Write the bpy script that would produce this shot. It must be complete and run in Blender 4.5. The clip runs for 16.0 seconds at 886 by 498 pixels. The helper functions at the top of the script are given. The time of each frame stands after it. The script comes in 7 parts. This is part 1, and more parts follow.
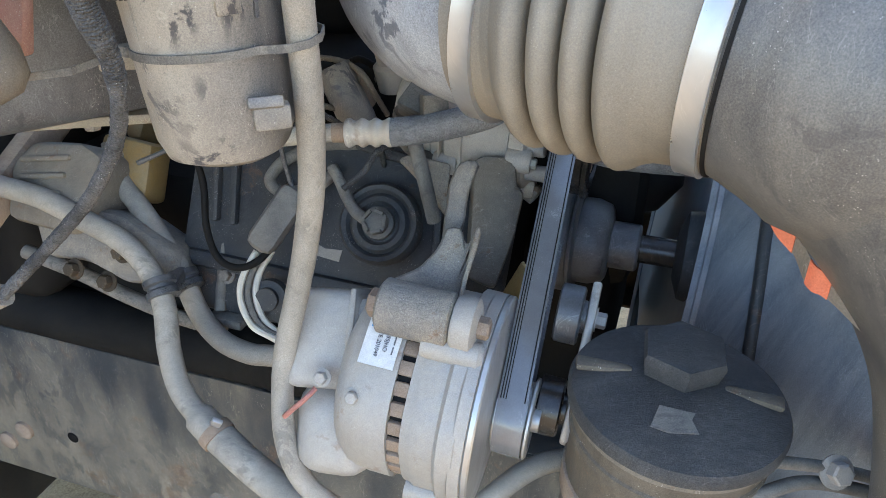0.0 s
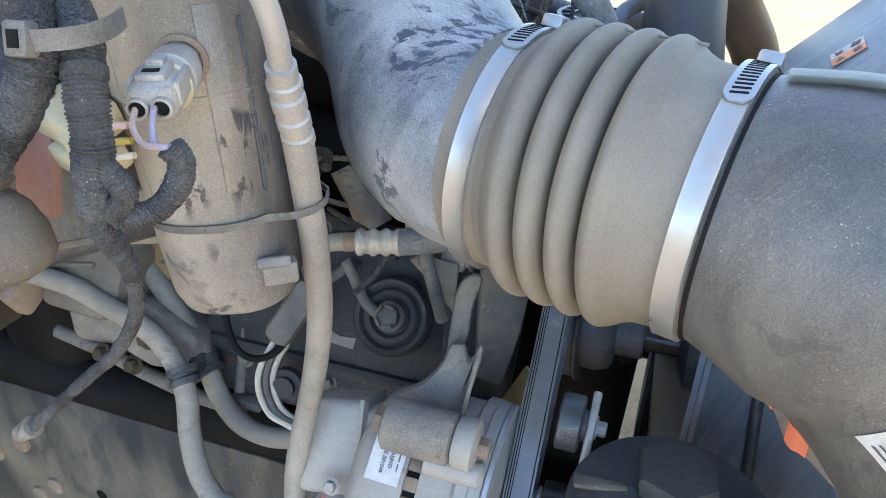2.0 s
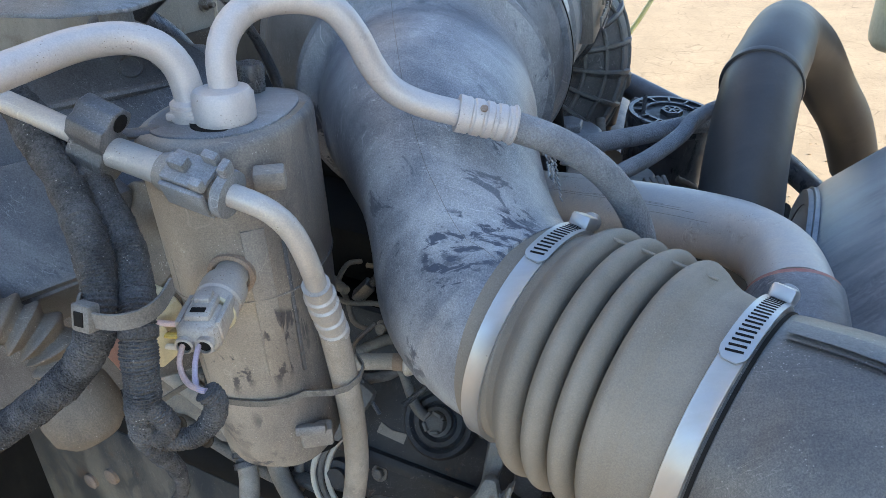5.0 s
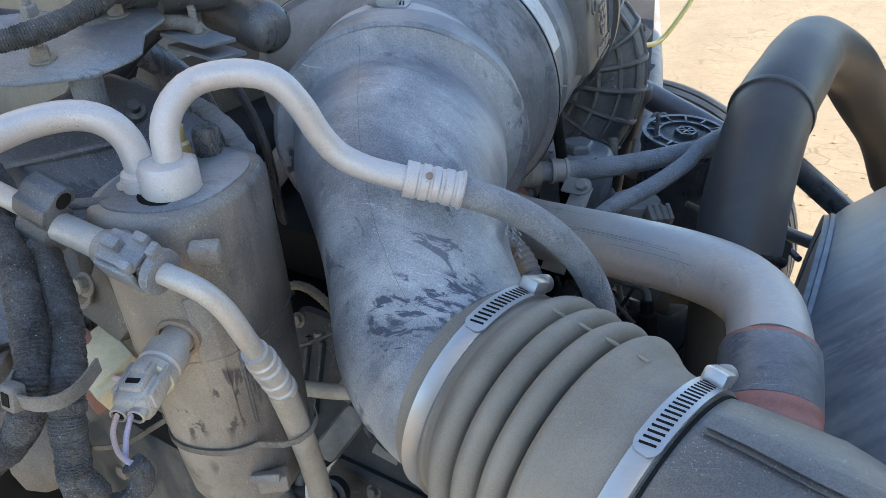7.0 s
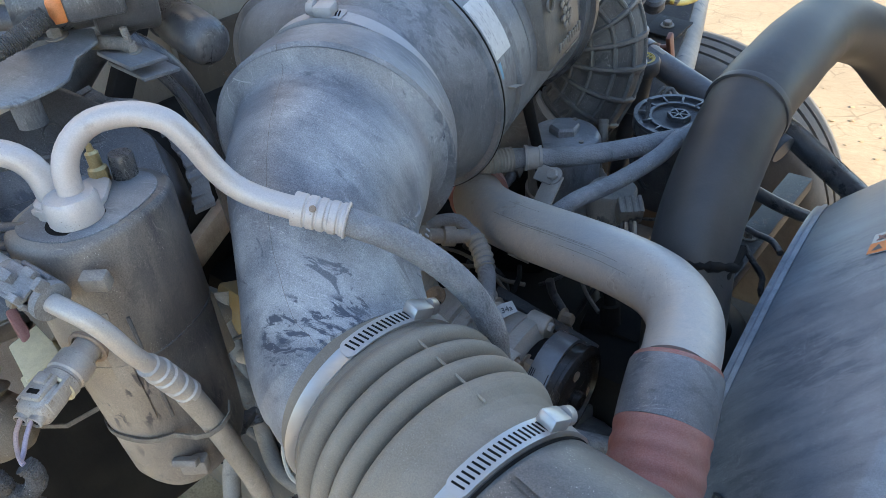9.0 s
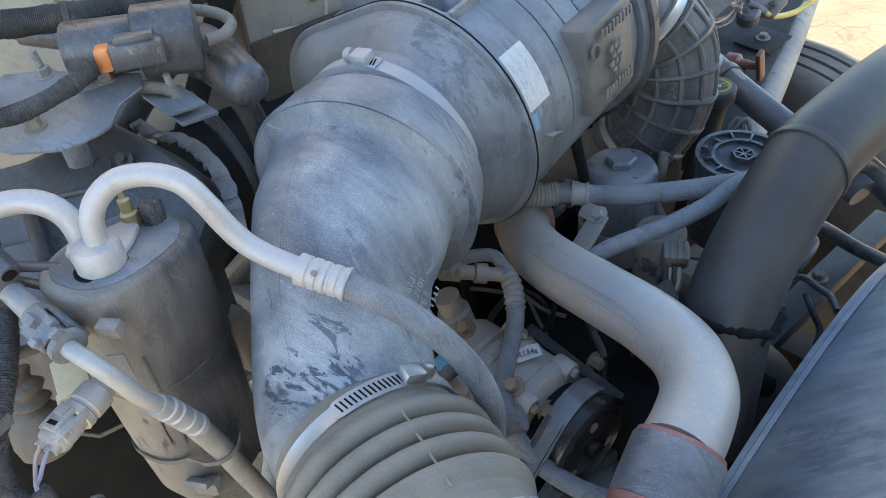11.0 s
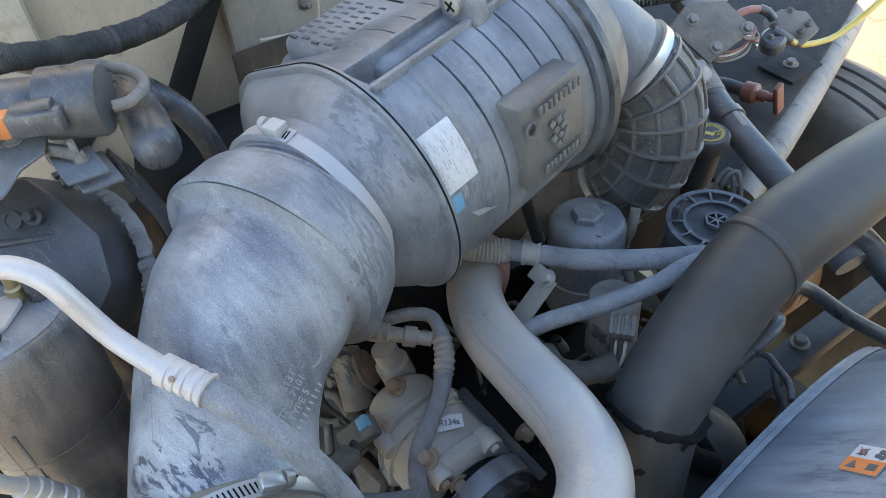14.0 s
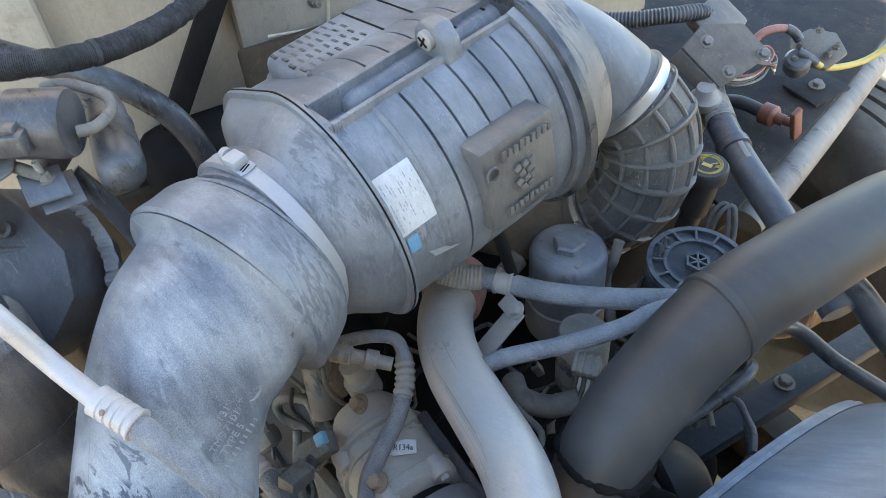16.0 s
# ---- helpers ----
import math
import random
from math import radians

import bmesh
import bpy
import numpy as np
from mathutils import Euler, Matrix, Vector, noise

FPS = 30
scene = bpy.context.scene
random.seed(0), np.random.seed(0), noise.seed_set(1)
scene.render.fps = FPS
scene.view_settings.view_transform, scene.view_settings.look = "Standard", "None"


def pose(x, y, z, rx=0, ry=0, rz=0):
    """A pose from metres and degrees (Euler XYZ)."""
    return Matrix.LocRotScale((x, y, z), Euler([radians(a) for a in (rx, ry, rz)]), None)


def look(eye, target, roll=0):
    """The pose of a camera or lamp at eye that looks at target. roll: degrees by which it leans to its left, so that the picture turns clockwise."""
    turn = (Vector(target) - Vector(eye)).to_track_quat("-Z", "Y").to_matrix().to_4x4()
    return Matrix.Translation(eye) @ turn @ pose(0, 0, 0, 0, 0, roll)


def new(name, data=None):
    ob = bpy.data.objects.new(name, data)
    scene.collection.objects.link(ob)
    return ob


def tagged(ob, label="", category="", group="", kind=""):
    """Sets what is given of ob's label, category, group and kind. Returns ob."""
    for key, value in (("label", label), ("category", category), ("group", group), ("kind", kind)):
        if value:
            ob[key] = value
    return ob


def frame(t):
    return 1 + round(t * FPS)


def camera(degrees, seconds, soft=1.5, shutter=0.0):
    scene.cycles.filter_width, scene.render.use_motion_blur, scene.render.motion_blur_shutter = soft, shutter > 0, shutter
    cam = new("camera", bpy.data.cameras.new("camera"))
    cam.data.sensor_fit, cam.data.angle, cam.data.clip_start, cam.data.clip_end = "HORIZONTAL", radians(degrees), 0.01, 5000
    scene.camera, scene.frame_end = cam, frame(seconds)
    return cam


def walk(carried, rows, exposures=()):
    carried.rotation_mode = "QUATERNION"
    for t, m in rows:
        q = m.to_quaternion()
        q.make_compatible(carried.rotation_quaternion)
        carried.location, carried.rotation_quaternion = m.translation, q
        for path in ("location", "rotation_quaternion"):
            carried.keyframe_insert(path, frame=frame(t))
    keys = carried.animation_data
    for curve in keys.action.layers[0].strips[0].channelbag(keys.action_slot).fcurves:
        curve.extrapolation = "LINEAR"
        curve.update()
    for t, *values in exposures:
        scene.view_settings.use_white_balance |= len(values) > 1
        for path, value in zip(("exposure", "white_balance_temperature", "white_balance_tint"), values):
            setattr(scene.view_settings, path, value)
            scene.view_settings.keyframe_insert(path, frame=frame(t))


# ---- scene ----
cam = camera(61.8, 16.0, 0.7)
METRES, EYE, TILT, LEAN, TURN = 1.0, 1.45, -30.0, 0.0, 0.0
ROWS = [
    (0.0, 0.0, 0.0, 0.0, -0.0, -0.0, -0.0),
    (0.5, 0.0008, -0.0036, 0.0225, 0.44, 0.21, -0.0),
    (1.0, 0.0047, -0.0146, 0.0393, 0.88, 0.44, 0.02),
    (1.5, 0.0109, -0.0268, 0.0678, 1.33, 0.45, -0.06),
    (2.0, 0.023, -0.0307, 0.1002, 2.21, 0.76, -0.18),
    (2.5, 0.0283, -0.0404, 0.1228, 2.86, 1.08, -0.37),
    (3.0, 0.0348, -0.0541, 0.1462, 3.69, 1.33, -0.78),
    (3.5, 0.0452, -0.0532, 0.1741, 5.86, 1.56, -1.49),
    (4.0, 0.0506, -0.0536, 0.2027, 7.06, 1.12, -2.28),
    (4.5, 0.0594, -0.0629, 0.223, 8.21, 0.75, -2.92),
    (7.0, 0.1509, -0.0593, 0.3084, 13.88, -1.3, -4.49),
    (7.5, 0.1827, -0.0556, 0.3321, 15.25, -2.85, -4.98),
    (8.0, 0.229, -0.0474, 0.3623, 16.39, -4.62, -5.36),
    (10.5, 0.3496, -0.0307, 0.4664, 27.0, -10.61, -8.03),
    (11.0, 0.3611, -0.0126, 0.4992, 28.54, -11.08, -9.26),
    (11.5, 0.3729, 0.0055, 0.5234, 29.97, -12.11, -10.39),
    (12.0, 0.386, 0.0225, 0.5462, 31.03, -13.1, -10.96),
    (12.5, 0.3967, 0.0408, 0.5766, 31.77, -13.74, -11.27),
    (13.0, 0.4102, 0.0601, 0.6068, 32.34, -14.32, -11.65),
    (13.5, 0.428, 0.0796, 0.6304, 33.0, -15.0, -12.12),
    (14.0, 0.4394, 0.101, 0.6519, 33.97, -15.77, -12.74),
    (14.5, 0.4566, 0.1137, 0.6725, 35.47, -16.96, -13.51),
    (15.0, 0.4634, 0.1257, 0.6973, 37.03, -18.12, -14.56),
    (15.5, 0.4762, 0.1421, 0.7258, 37.88, -18.94, -15.14),
    (16.0, 0.4856, 0.1598, 0.7496, 38.58, -19.63, -15.68),
]
EXPO = ((0.0, 2.70, 6950, 12), (2.0, 2.58, 6800, 11), (3.0, 2.23, 6650, 10), (4.5, 2.05, 6550, 10), (8.0, 2.10, 6750, 10), (11.0, 2.35, 6950, 9), (14.5, 2.63, 7350, 10), (16.0, 2.77, 7450, 10))
walk(cam, [(t, pose(0, 0, EYE, TILT, LEAN, TURN) @ pose(METRES * x, METRES * y, METRES * z, 90 + pitch, roll, yaw)) for t, x, y, z, yaw, pitch, roll in ROWS], EXPO)

# ---- light ----
SUN_EL, SUN_AZ = radians(25), radians(-19)         # the sun stands ahead of the truck, low and warm
sun_dir = Vector((math.cos(SUN_EL) * math.cos(SUN_AZ), math.cos(SUN_EL) * math.sin(SUN_AZ), math.sin(SUN_EL)))
world = bpy.data.worlds.new("world")
scene.world = world
world.use_nodes = True
wn, wl = world.node_tree.nodes, world.node_tree.links
sky = wn.new("ShaderNodeTexSky")
sky.sky_type, sky.sun_disc = "NISHITA", False
sky.sun_elevation, sky.sun_rotation = SUN_EL, radians(90) - SUN_AZ
sky.air_density, sky.dust_density, sky.ozone_density = 1.0, 0.5, 2.5
wl.new(sky.outputs[0], wn["Background"].inputs[0])
wn["Background"].inputs[1].default_value = 0.15
sun = new("sun", bpy.data.lights.new("sun", "SUN"))
sun.data.energy, sun.data.angle, sun.data.color = 3.2, radians(0.5), (1.0, 0.90, 0.76)
sun.matrix_world = look(sun_dir * 20, (0, 0, 0))


# ---- materials ----
def material(name, base, dust=None, amount=0.5, rough=0.6, metal=0.0, scale=60.0, bump=0.2, speck=0.0, speck_col=(0.5, 0.48, 0.44), weave=0.0, patch=9.0, contrast=0.16, spec=0.5, scratch=0.0, wipe=0.0, rusty=0.0, streak=0.35, grain=1.0, crack=0.0, dust_glow=None):
    """Base colour under dust: broad patches, streaks and grain; wipe bares the base, scratch adds thin pale lines,
    speck pale grit, rusty brown spots; a direction vector grades the dust tone along it, also to paint bounced light.
    """
    m = bpy.data.materials.new(name)
    m.use_nodes = True
    n, l = m.node_tree.nodes, m.node_tree.links
    b = n["Principled BSDF"]
    b.inputs["Metallic"].default_value = metal
    b.inputs["Specular IOR Level"].default_value = spec
    co = n.new("ShaderNodeTexCoord")

    def tex(sc, detail=6.0, ro=0.6, dist=0.0, stretch=None):
        t = n.new("ShaderNodeTexNoise")
        t.inputs["Scale"].default_value, t.inputs["Detail"].default_value, t.inputs["Roughness"].default_value, t.inputs["Distortion"].default_value = sc, detail, ro, dist
        src = co.outputs["Object"]
        if stretch:
            mp = n.new("ShaderNodeMapping")
            mp.inputs["Scale"].default_value, mp.inputs["Rotation"].default_value = stretch, (0.5, 0.35, 0.7)
            l.new(src, mp.inputs["Vector"])
            src = mp.outputs["Vector"]
        l.new(src, t.inputs["Vector"])
        return t.outputs["Fac"]

    def span(v, a, c, lo=0.0, hi=1.0):
        r = n.new("ShaderNodeMapRange")
        for k, x in (("From Min", a), ("From Max", c), ("To Min", lo), ("To Max", hi)):
            r.inputs[k].default_value = x
        l.new(v, r.inputs["Value"])
        return r.outputs["Result"]

    def calc(op, a, c, clamp=False):
        k = n.new("ShaderNodeMath")
        k.operation, k.use_clamp = op, clamp
        for i, x in enumerate((a, c)):
            if isinstance(x, (int, float)):
                k.inputs[i].default_value = x
            else:
                l.new(x, k.inputs[i])
        return k.outputs[0]

    def over(fac, a, colour):
        k = n.new("ShaderNodeMix")
        k.data_type = "RGBA"
        k.inputs["B"].default_value = (*colour, 1)
        l.new(fac, k.inputs["Factor"])
        if isinstance(a, tuple):
            k.inputs["A"].default_value = (*a, 1)
        else:
            l.new(a, k.inputs["A"])
        return k.outputs["Result"]
    big = tex(patch, 5.0, 0.5, 0.4)
    fine = tex(scale * 15, 3.0, 0.7)
    streaks = tex(patch * 2.2, 5.0, 0.55, 0.3, (1.0, 4.5, 0.55))
    d = dust if dust else tuple(min(1, c * 1.35) for c in base)
    cover = calc("ADD", span(big, 0.5 - contrast, 0.5 + contrast, amount - 0.21, amount + 0.21), calc("MULTIPLY", span(streaks, 0.3, 0.7, -1.0, 1.0), streak * 0.3))
    if dust_glow:
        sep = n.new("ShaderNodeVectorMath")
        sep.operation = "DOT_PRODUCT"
        sep.inputs[1].default_value = dust_glow
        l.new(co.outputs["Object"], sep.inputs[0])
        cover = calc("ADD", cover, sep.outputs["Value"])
    cover = calc("ADD", cover, calc("MULTIPLY", calc("SUBTRACT", fine, 0.5), 0.75), True)
    if wipe:
        brush = calc("MULTIPLY", span(tex(patch * 5.0, 5.0, 0.62, 0.5, (1.0, 3.6, 0.8)), 0.50, 0.555), span(tex(patch * 0.62, 3.0, 0.6, 0.7), 0.555, 0.60))
        rub = calc("MULTIPLY", span(tex(patch * 1.7, 7.0, 0.68, 0.8, (1.0, 2.2, 1.0)), 0.585, 0.615), span(tex(patch * 0.4, 2.0), 0.46, 0.56, 0.0, 0.75))
        bare = calc("MAXIMUM", brush, rub)
        cover = calc("MULTIPLY", cover, calc("SUBTRACT", 1.0, calc("MULTIPLY", bare, wipe)))
    colour = over(cover, base, d)
    if rusty:
        colour = over(calc("MULTIPLY", span(tex(patch * 2.5, 8.0, 0.7), 0.60, 0.68), rusty), colour, (0.16, 0.085, 0.045))
    if scratch:
        line = calc("ABSOLUTE", calc("SUBTRACT", tex(16.0, 2.0, 0.5, 0.15, (0.5, 9.0, 0.8)), 0.5), 0.0)
        line2 = calc("ABSOLUTE", calc("SUBTRACT", tex(22.0, 2.0, 0.5, 0.15, (8.0, 0.8, 0.5)), 0.5), 0.0)
        line3 = calc("ABSOLUTE", calc("SUBTRACT", tex(60.0, 3.0, 0.55, 0.6, (1.0, 3.0, 0.7)), 0.5), 0.0)
        nicks = calc("MULTIPLY", span(line3, 0.010, 0.003), span(tex(45.0, 3.0, 0.6), 0.54, 0.60))
        marks = calc("MAXIMUM", calc("MAXIMUM", span(line, 0.004, 0.001), calc("MULTIPLY", span(line2, 0.005, 0.001), 0.7)), nicks)
        gate = span(tex(patch * 2.6, 4.0, 0.65), 0.47, 0.58)
        colour = over(calc("MULTIPLY", calc("MULTIPLY", marks, gate), scratch), colour, tuple(min(0.75, c * 1.5 + 0.06) for c in d))
    if speck:
        vor = n.new("ShaderNodeTexVoronoi")
        vor.inputs["Scale"].default_value = 170.0
        l.new(co.outputs["Object"], vor.inputs["Vector"])
        grit = calc("MULTIPLY", span(vor.outputs["Distance"], 0.13, 0.07), calc("MULTIPLY", span(tex(60.0, 2.0), 0.58, 0.64), min(0.7, speck * 1.3)))
        colour = over(grit, colour, speck_col)
        dots = n.new("ShaderNodeTexVoronoi")
        dots.inputs["Scale"].default_value = 420.0
        l.new(co.outputs["Object"], dots.inputs["Vector"])
        colour = over(calc("MULTIPLY", span(dots.outputs["Distance"], 0.20, 0.13), calc("MULTIPLY", span(tex(28.0, 4.0, 0.7), 0.53, 0.60), min(0.7, speck * 1.4))), colour, speck_col)
    if crack:
        net = n.new("ShaderNodeTexVoronoi")
        net.feature = "DISTANCE_TO_EDGE"
        net.inputs["Scale"].default_value = crack
        l.new(co.outputs["Object"], net.inputs["Vector"])
        colour = over(calc("MULTIPLY", span(net.outputs["Distance"], 0.045, 0.015), span(tex(3.0, 4.0), 0.45, 0.62, 0.05, 0.5)), colour, tuple(c * 0.5 for c in base))
    mid = tex(scale * 2.4, 5.0, 0.6, 0.4, (1.0, 1.6, 0.8))
    level = calc("ADD", calc("MULTIPLY", calc("SUBTRACT", fine, 0.5), 0.8 * grain), calc("MULTIPLY", calc("SUBTRACT", mid, 0.5), 0.36 * grain))
    tone = n.new("ShaderNodeHueSaturation")
    l.new(calc("ADD", level, 1.0), tone.inputs["Value"])
    l.new(colour, tone.inputs["Color"])
    colour = tone.outputs["Color"]
    l.new(colour, b.inputs["Base Color"])
    l.new(span(cover, 0.0, 1.0, max(0.05, rough - 0.18), min(1, rough + 0.12)), b.inputs["Roughness"])
    if metal:
        l.new(span(cover, 0.0, 1.0, metal, metal * 0.35), b.inputs["Metallic"])
    bp = n.new("ShaderNodeBump")
    bp.inputs["Strength"].default_value, bp.inputs["Distance"].default_value = bump, 0.0012
    l.new(calc("ADD", calc("MULTIPLY", fine, 0.7), calc("MULTIPLY", mid, 1.1)), bp.inputs["Height"])
    if weave:
        w = n.new("ShaderNodeTexVoronoi")
        w.inputs["Scale"].default_value = weave
        l.new(co.outputs["Object"], w.inputs["Vector"])
        bp2 = n.new("ShaderNodeBump")
        bp2.inputs["Strength"].default_value, bp2.inputs["Distance"].default_value = 0.7, 0.0014
        l.new(w.outputs["Distance"], bp2.inputs["Height"])
        l.new(bp.outputs[0], bp2.inputs["Normal"])
        bp = bp2
    l.new(bp.outputs[0], b.inputs["Normal"])
    return m


M = dict(
    duct=material("dusty_duct_plastic", (0.05, 0.058, 0.078), (0.305, 0.317, 0.33), 0.50, 0.50, speck=0.35, patch=11, contrast=0.11, scratch=0.45, wipe=0.5),
    duct_worn=material("rubbed_duct_plastic", (0.042, 0.052, 0.076), (0.375, 0.392, 0.41), 0.57, 0.46, speck=0.4, patch=10, contrast=0.10, scratch=0.4, wipe=0.95, streak=0.4),
    sootydrum=material("dusty_brown_drum", (0.045, 0.038, 0.030), (0.17, 0.14, 0.105), 0.5, 0.8, patch=14, rusty=0.4, speck=0.4, streak=0.6),
    red_tape=material("orange_red_tape", (0.62, 0.13, 0.06), (0.60, 0.20, 0.12), 0.4, 0.5, patch=20, wipe=0.0, speck=0.2),
    dark_brown=material("dark_brown_metal", (0.035, 0.028, 0.022), (0.10, 0.078, 0.055), 0.42, 0.85, rusty=0.5, patch=12, speck=0.3, spec=0.15),
    duct_dark=material("dark_duct_plastic", (0.045, 0.047, 0.054), (0.22, 0.205, 0.18), 0.46, 0.44, speck=0.5, patch=8, scratch=0.3, wipe=0.5),
    bellows=material("dusty_rubber", (0.075, 0.068, 0.057), (0.282, 0.246, 0.198), 0.69, 0.60, patch=7, streak=0.25, grain=0.2, bump=0.1, spec=0.4, speck=0.15),
    steel=material("clamp_steel", (0.48, 0.48, 0.48), (0.39, 0.38, 0.36), 0.46, 0.42, 0.9, patch=25, streak=0.5, scratch=0.2, grain=0.25, bump=0.08),
    airbox=material("airbox_plastic", (0.06, 0.068, 0.082), (0.28, 0.293, 0.308), 0.53, 0.46, speck=0.35, patch=9, contrast=0.11, scratch=0.4, wipe=0.5),
    alu=material("dusty_aluminium", (0.44, 0.42, 0.41), (0.54, 0.49, 0.46), 0.5, 0.5, 0.25, speck=0.55, speck_col=(0.15, 0.12, 0.1), patch=16, wipe=0.4, rusty=0.25, grain=0.5),
    alu_grey=material("grey_aluminium", (0.36, 0.36, 0.365), (0.50, 0.445, 0.375), 0.54, 0.45, 0.28, patch=8, scratch=0.4, rusty=0.45, speck=0.8, speck_col=(0.15, 0.11, 0.08), grain=0.6, bump=0.1, wipe=0.3),
    cast=material("cast_aluminium", (0.29, 0.288, 0.288), (0.38, 0.34, 0.29), 0.55, 0.6, 0.15, patch=16, wipe=0.3, rusty=0.4, bump=0.3, speck=0.3, grain=0.8),
    hose=material("braided_rubber_hose", (0.06, 0.066, 0.078), (0.31, 0.315, 0.325), 0.56, 0.65, weave=420, patch=20, wipe=0.35, contrast=0.24, streak=0.2),
    hose_tan=material("dusty_rubber_hose", (0.13, 0.12, 0.105), (0.36, 0.325, 0.28), 0.66, 0.8, patch=14, wipe=0.5, speck=0.25),
    black=material("black_pipe_paint", (0.022, 0.0215, 0.022), (0.085, 0.080, 0.076), 0.42, 0.55, patch=6, spec=0.45, scratch=0.15, bump=0.06, grain=0.6),
    blackplastic=material("black_plastic", (0.022, 0.024, 0.029), (0.165, 0.165, 0.168), 0.38, 0.40, patch=14, scratch=0.5, wipe=0.6, speck=0.25),
    canister=material("dusty_canister", (0.05, 0.052, 0.062), (0.33, 0.295, 0.25), 0.62, 0.55, speck=0.4, patch=10, wipe=0.9, scratch=0.25, grain=0.6),
    braid=material("woven_loom", (0.010, 0.011, 0.014), (0.15, 0.145, 0.14), 0.40, 0.95, weave=620, bump=0.5, patch=34, speck=0.4, grain=1.8),
    red=material("red_silicone", (0.34, 0.10, 0.08), (0.40, 0.26, 0.22), 0.5, 0.6, patch=14, wipe=0.5),
    redplastic=material("red_plastic", (0.32, 0.11, 0.10), (0.34, 0.22, 0.19), 0.5, 0.6, patch=22, speck=0.3),
    cream=material("cream_paint", (0.50, 0.44, 0.34), (0.30, 0.25, 0.18), 0.35, 0.5, patch=5, speck=0.6, speck_col=(0.18, 0.13, 0.09), scratch=0.3, rusty=0.3),
    creamplastic=material("cream_plastic", (0.62, 0.57, 0.38), (0.45, 0.40, 0.29), 0.35, 0.5, patch=25),
    shroud=material("shroud_plastic", (0.062, 0.082, 0.112), (0.33, 0.355, 0.385), 0.56, 0.42, patch=7, speck=0.25, scratch=0.3, wipe=0.35, streak=0.6, grain=0.6),
    iron=material("cast_iron", (0.11, 0.115, 0.125), (0.34, 0.29, 0.225), 0.5, 0.85, 0.05, bump=1.0, patch=16, rusty=0.7, speck=0.4, grain=1.5),
    block=material("engine_paint", (0.020, 0.025, 0.034), (0.082, 0.080, 0.076), 0.40, 0.60, scratch=0.5, speck=0.4, patch=9, bump=0.4, rusty=0.4, wipe=0.5, spec=0.28),
    rust=material("rusty_steel", (0.17, 0.11, 0.075), (0.33, 0.26, 0.2), 0.5, 0.85, patch=30),
    belt=material("belt_rubber", (0.13, 0.13, 0.137), (0.20, 0.20, 0.205), 0.3, 0.30, patch=30, spec=0.9, streak=0.1, grain=0.3, bump=0.04),
    rubber=material("tyre_rubber", (0.04, 0.038, 0.036), (0.17, 0.155, 0.135), 0.55, 0.9, patch=12),
    # paler towards its foot: the ground's warm bounce is painted as dust
    rail=material("frame_paint", (0.036, 0.040, 0.045), (0.25, 0.212, 0.16), 0.33, 0.6, patch=4, speck=0.4, rusty=0.5, streak=1.0, scratch=0.3, wipe=0.5, dust_glow=(-0.2, 0.0, -1.5)),
    sand=material("sandy_ground", (0.28, 0.20, 0.11), (0.42, 0.31, 0.185), 0.5, 0.95, scale=14, bump=0.8, grain=1.6, crack=7.0, patch=2.2, wipe=0.3),
    paper=material("paper_label", (0.62, 0.62, 0.61), (0.5, 0.485, 0.46), 0.35, 0.6, patch=30, speck=0.2, speck_col=(0.3, 0.28, 0.25)),
    faded=material("faded_ink", (0.30, 0.30, 0.31), (0.40, 0.40, 0.40), 0.4, 0.7),
    ink=material("printed_ink", (0.10, 0.10, 0.11), (0.14, 0.14, 0.14), 0.3, 0.7),
    blue=material("blue_plastic", (0.10, 0.32, 0.52), (0.2, 0.36, 0.46), 0.3, 0.5),
    orange=material("orange_plastic", (0.78, 0.22, 0.05), (0.6, 0.3, 0.14), 0.25, 0.5),
    yellow=material("yellow_plastic", (0.48, 0.36, 0.05), (0.42, 0.35, 0.15), 0.3, 0.5),
    brass=material("brass", (0.5, 0.38, 0.16), (0.42, 0.35, 0.22), 0.4, 0.4, 0.7),
    tan_paint=material("yellow_paint", (0.24, 0.145, 0.04), (0.20, 0.155, 0.10), 0.5, 0.6, wipe=0.5),
    pink=material("pink_wire", (0.55, 0.36, 0.34), (0.55, 0.44, 0.40), 0.5, 0.5),
    purple=material("purple_wire", (0.36, 0.30, 0.42), (0.44, 0.38, 0.42), 0.5, 0.5),
    white=material("white_wire", (0.65, 0.62, 0.55), (0.5, 0.45, 0.36), 0.4, 0.5),
    wire=material("grey_loom", (0.06, 0.058, 0.056), (0.25, 0.23, 0.20), 0.50, 0.85, patch=25, wipe=0.6),
    # near-black for oily parts, and for shade painted into gaps and deep masses
    dark=material("oil_and_shade_black", (0.006, 0.006, 0.007), (0.024, 0.022, 0.019), 0.35, 0.80, patch=12, spec=0.12),
    rubtan=material("dusty_brown_plate", (0.085, 0.075, 0.064), (0.225, 0.195, 0.158), 0.52, 0.75, patch=18, rusty=0.5, speck=0.5, scratch=0.5),
    fender=material("fender_paint", (0.016, 0.018, 0.021), (0.075, 0.068, 0.060), 0.38, 0.85, patch=12, scratch=0.4, speck=0.4, rusty=0.4, spec=0.2),
    ribbed=material("ribbed_rubber", (0.022, 0.023, 0.026), (0.20, 0.188, 0.172), 0.42, 0.6, patch=13, scratch=0.6, speck=0.5, wipe=0.6),
    brownpl=material("brown_plastic", (0.17, 0.05, 0.03), (0.24, 0.12, 0.08), 0.4, 0.5),
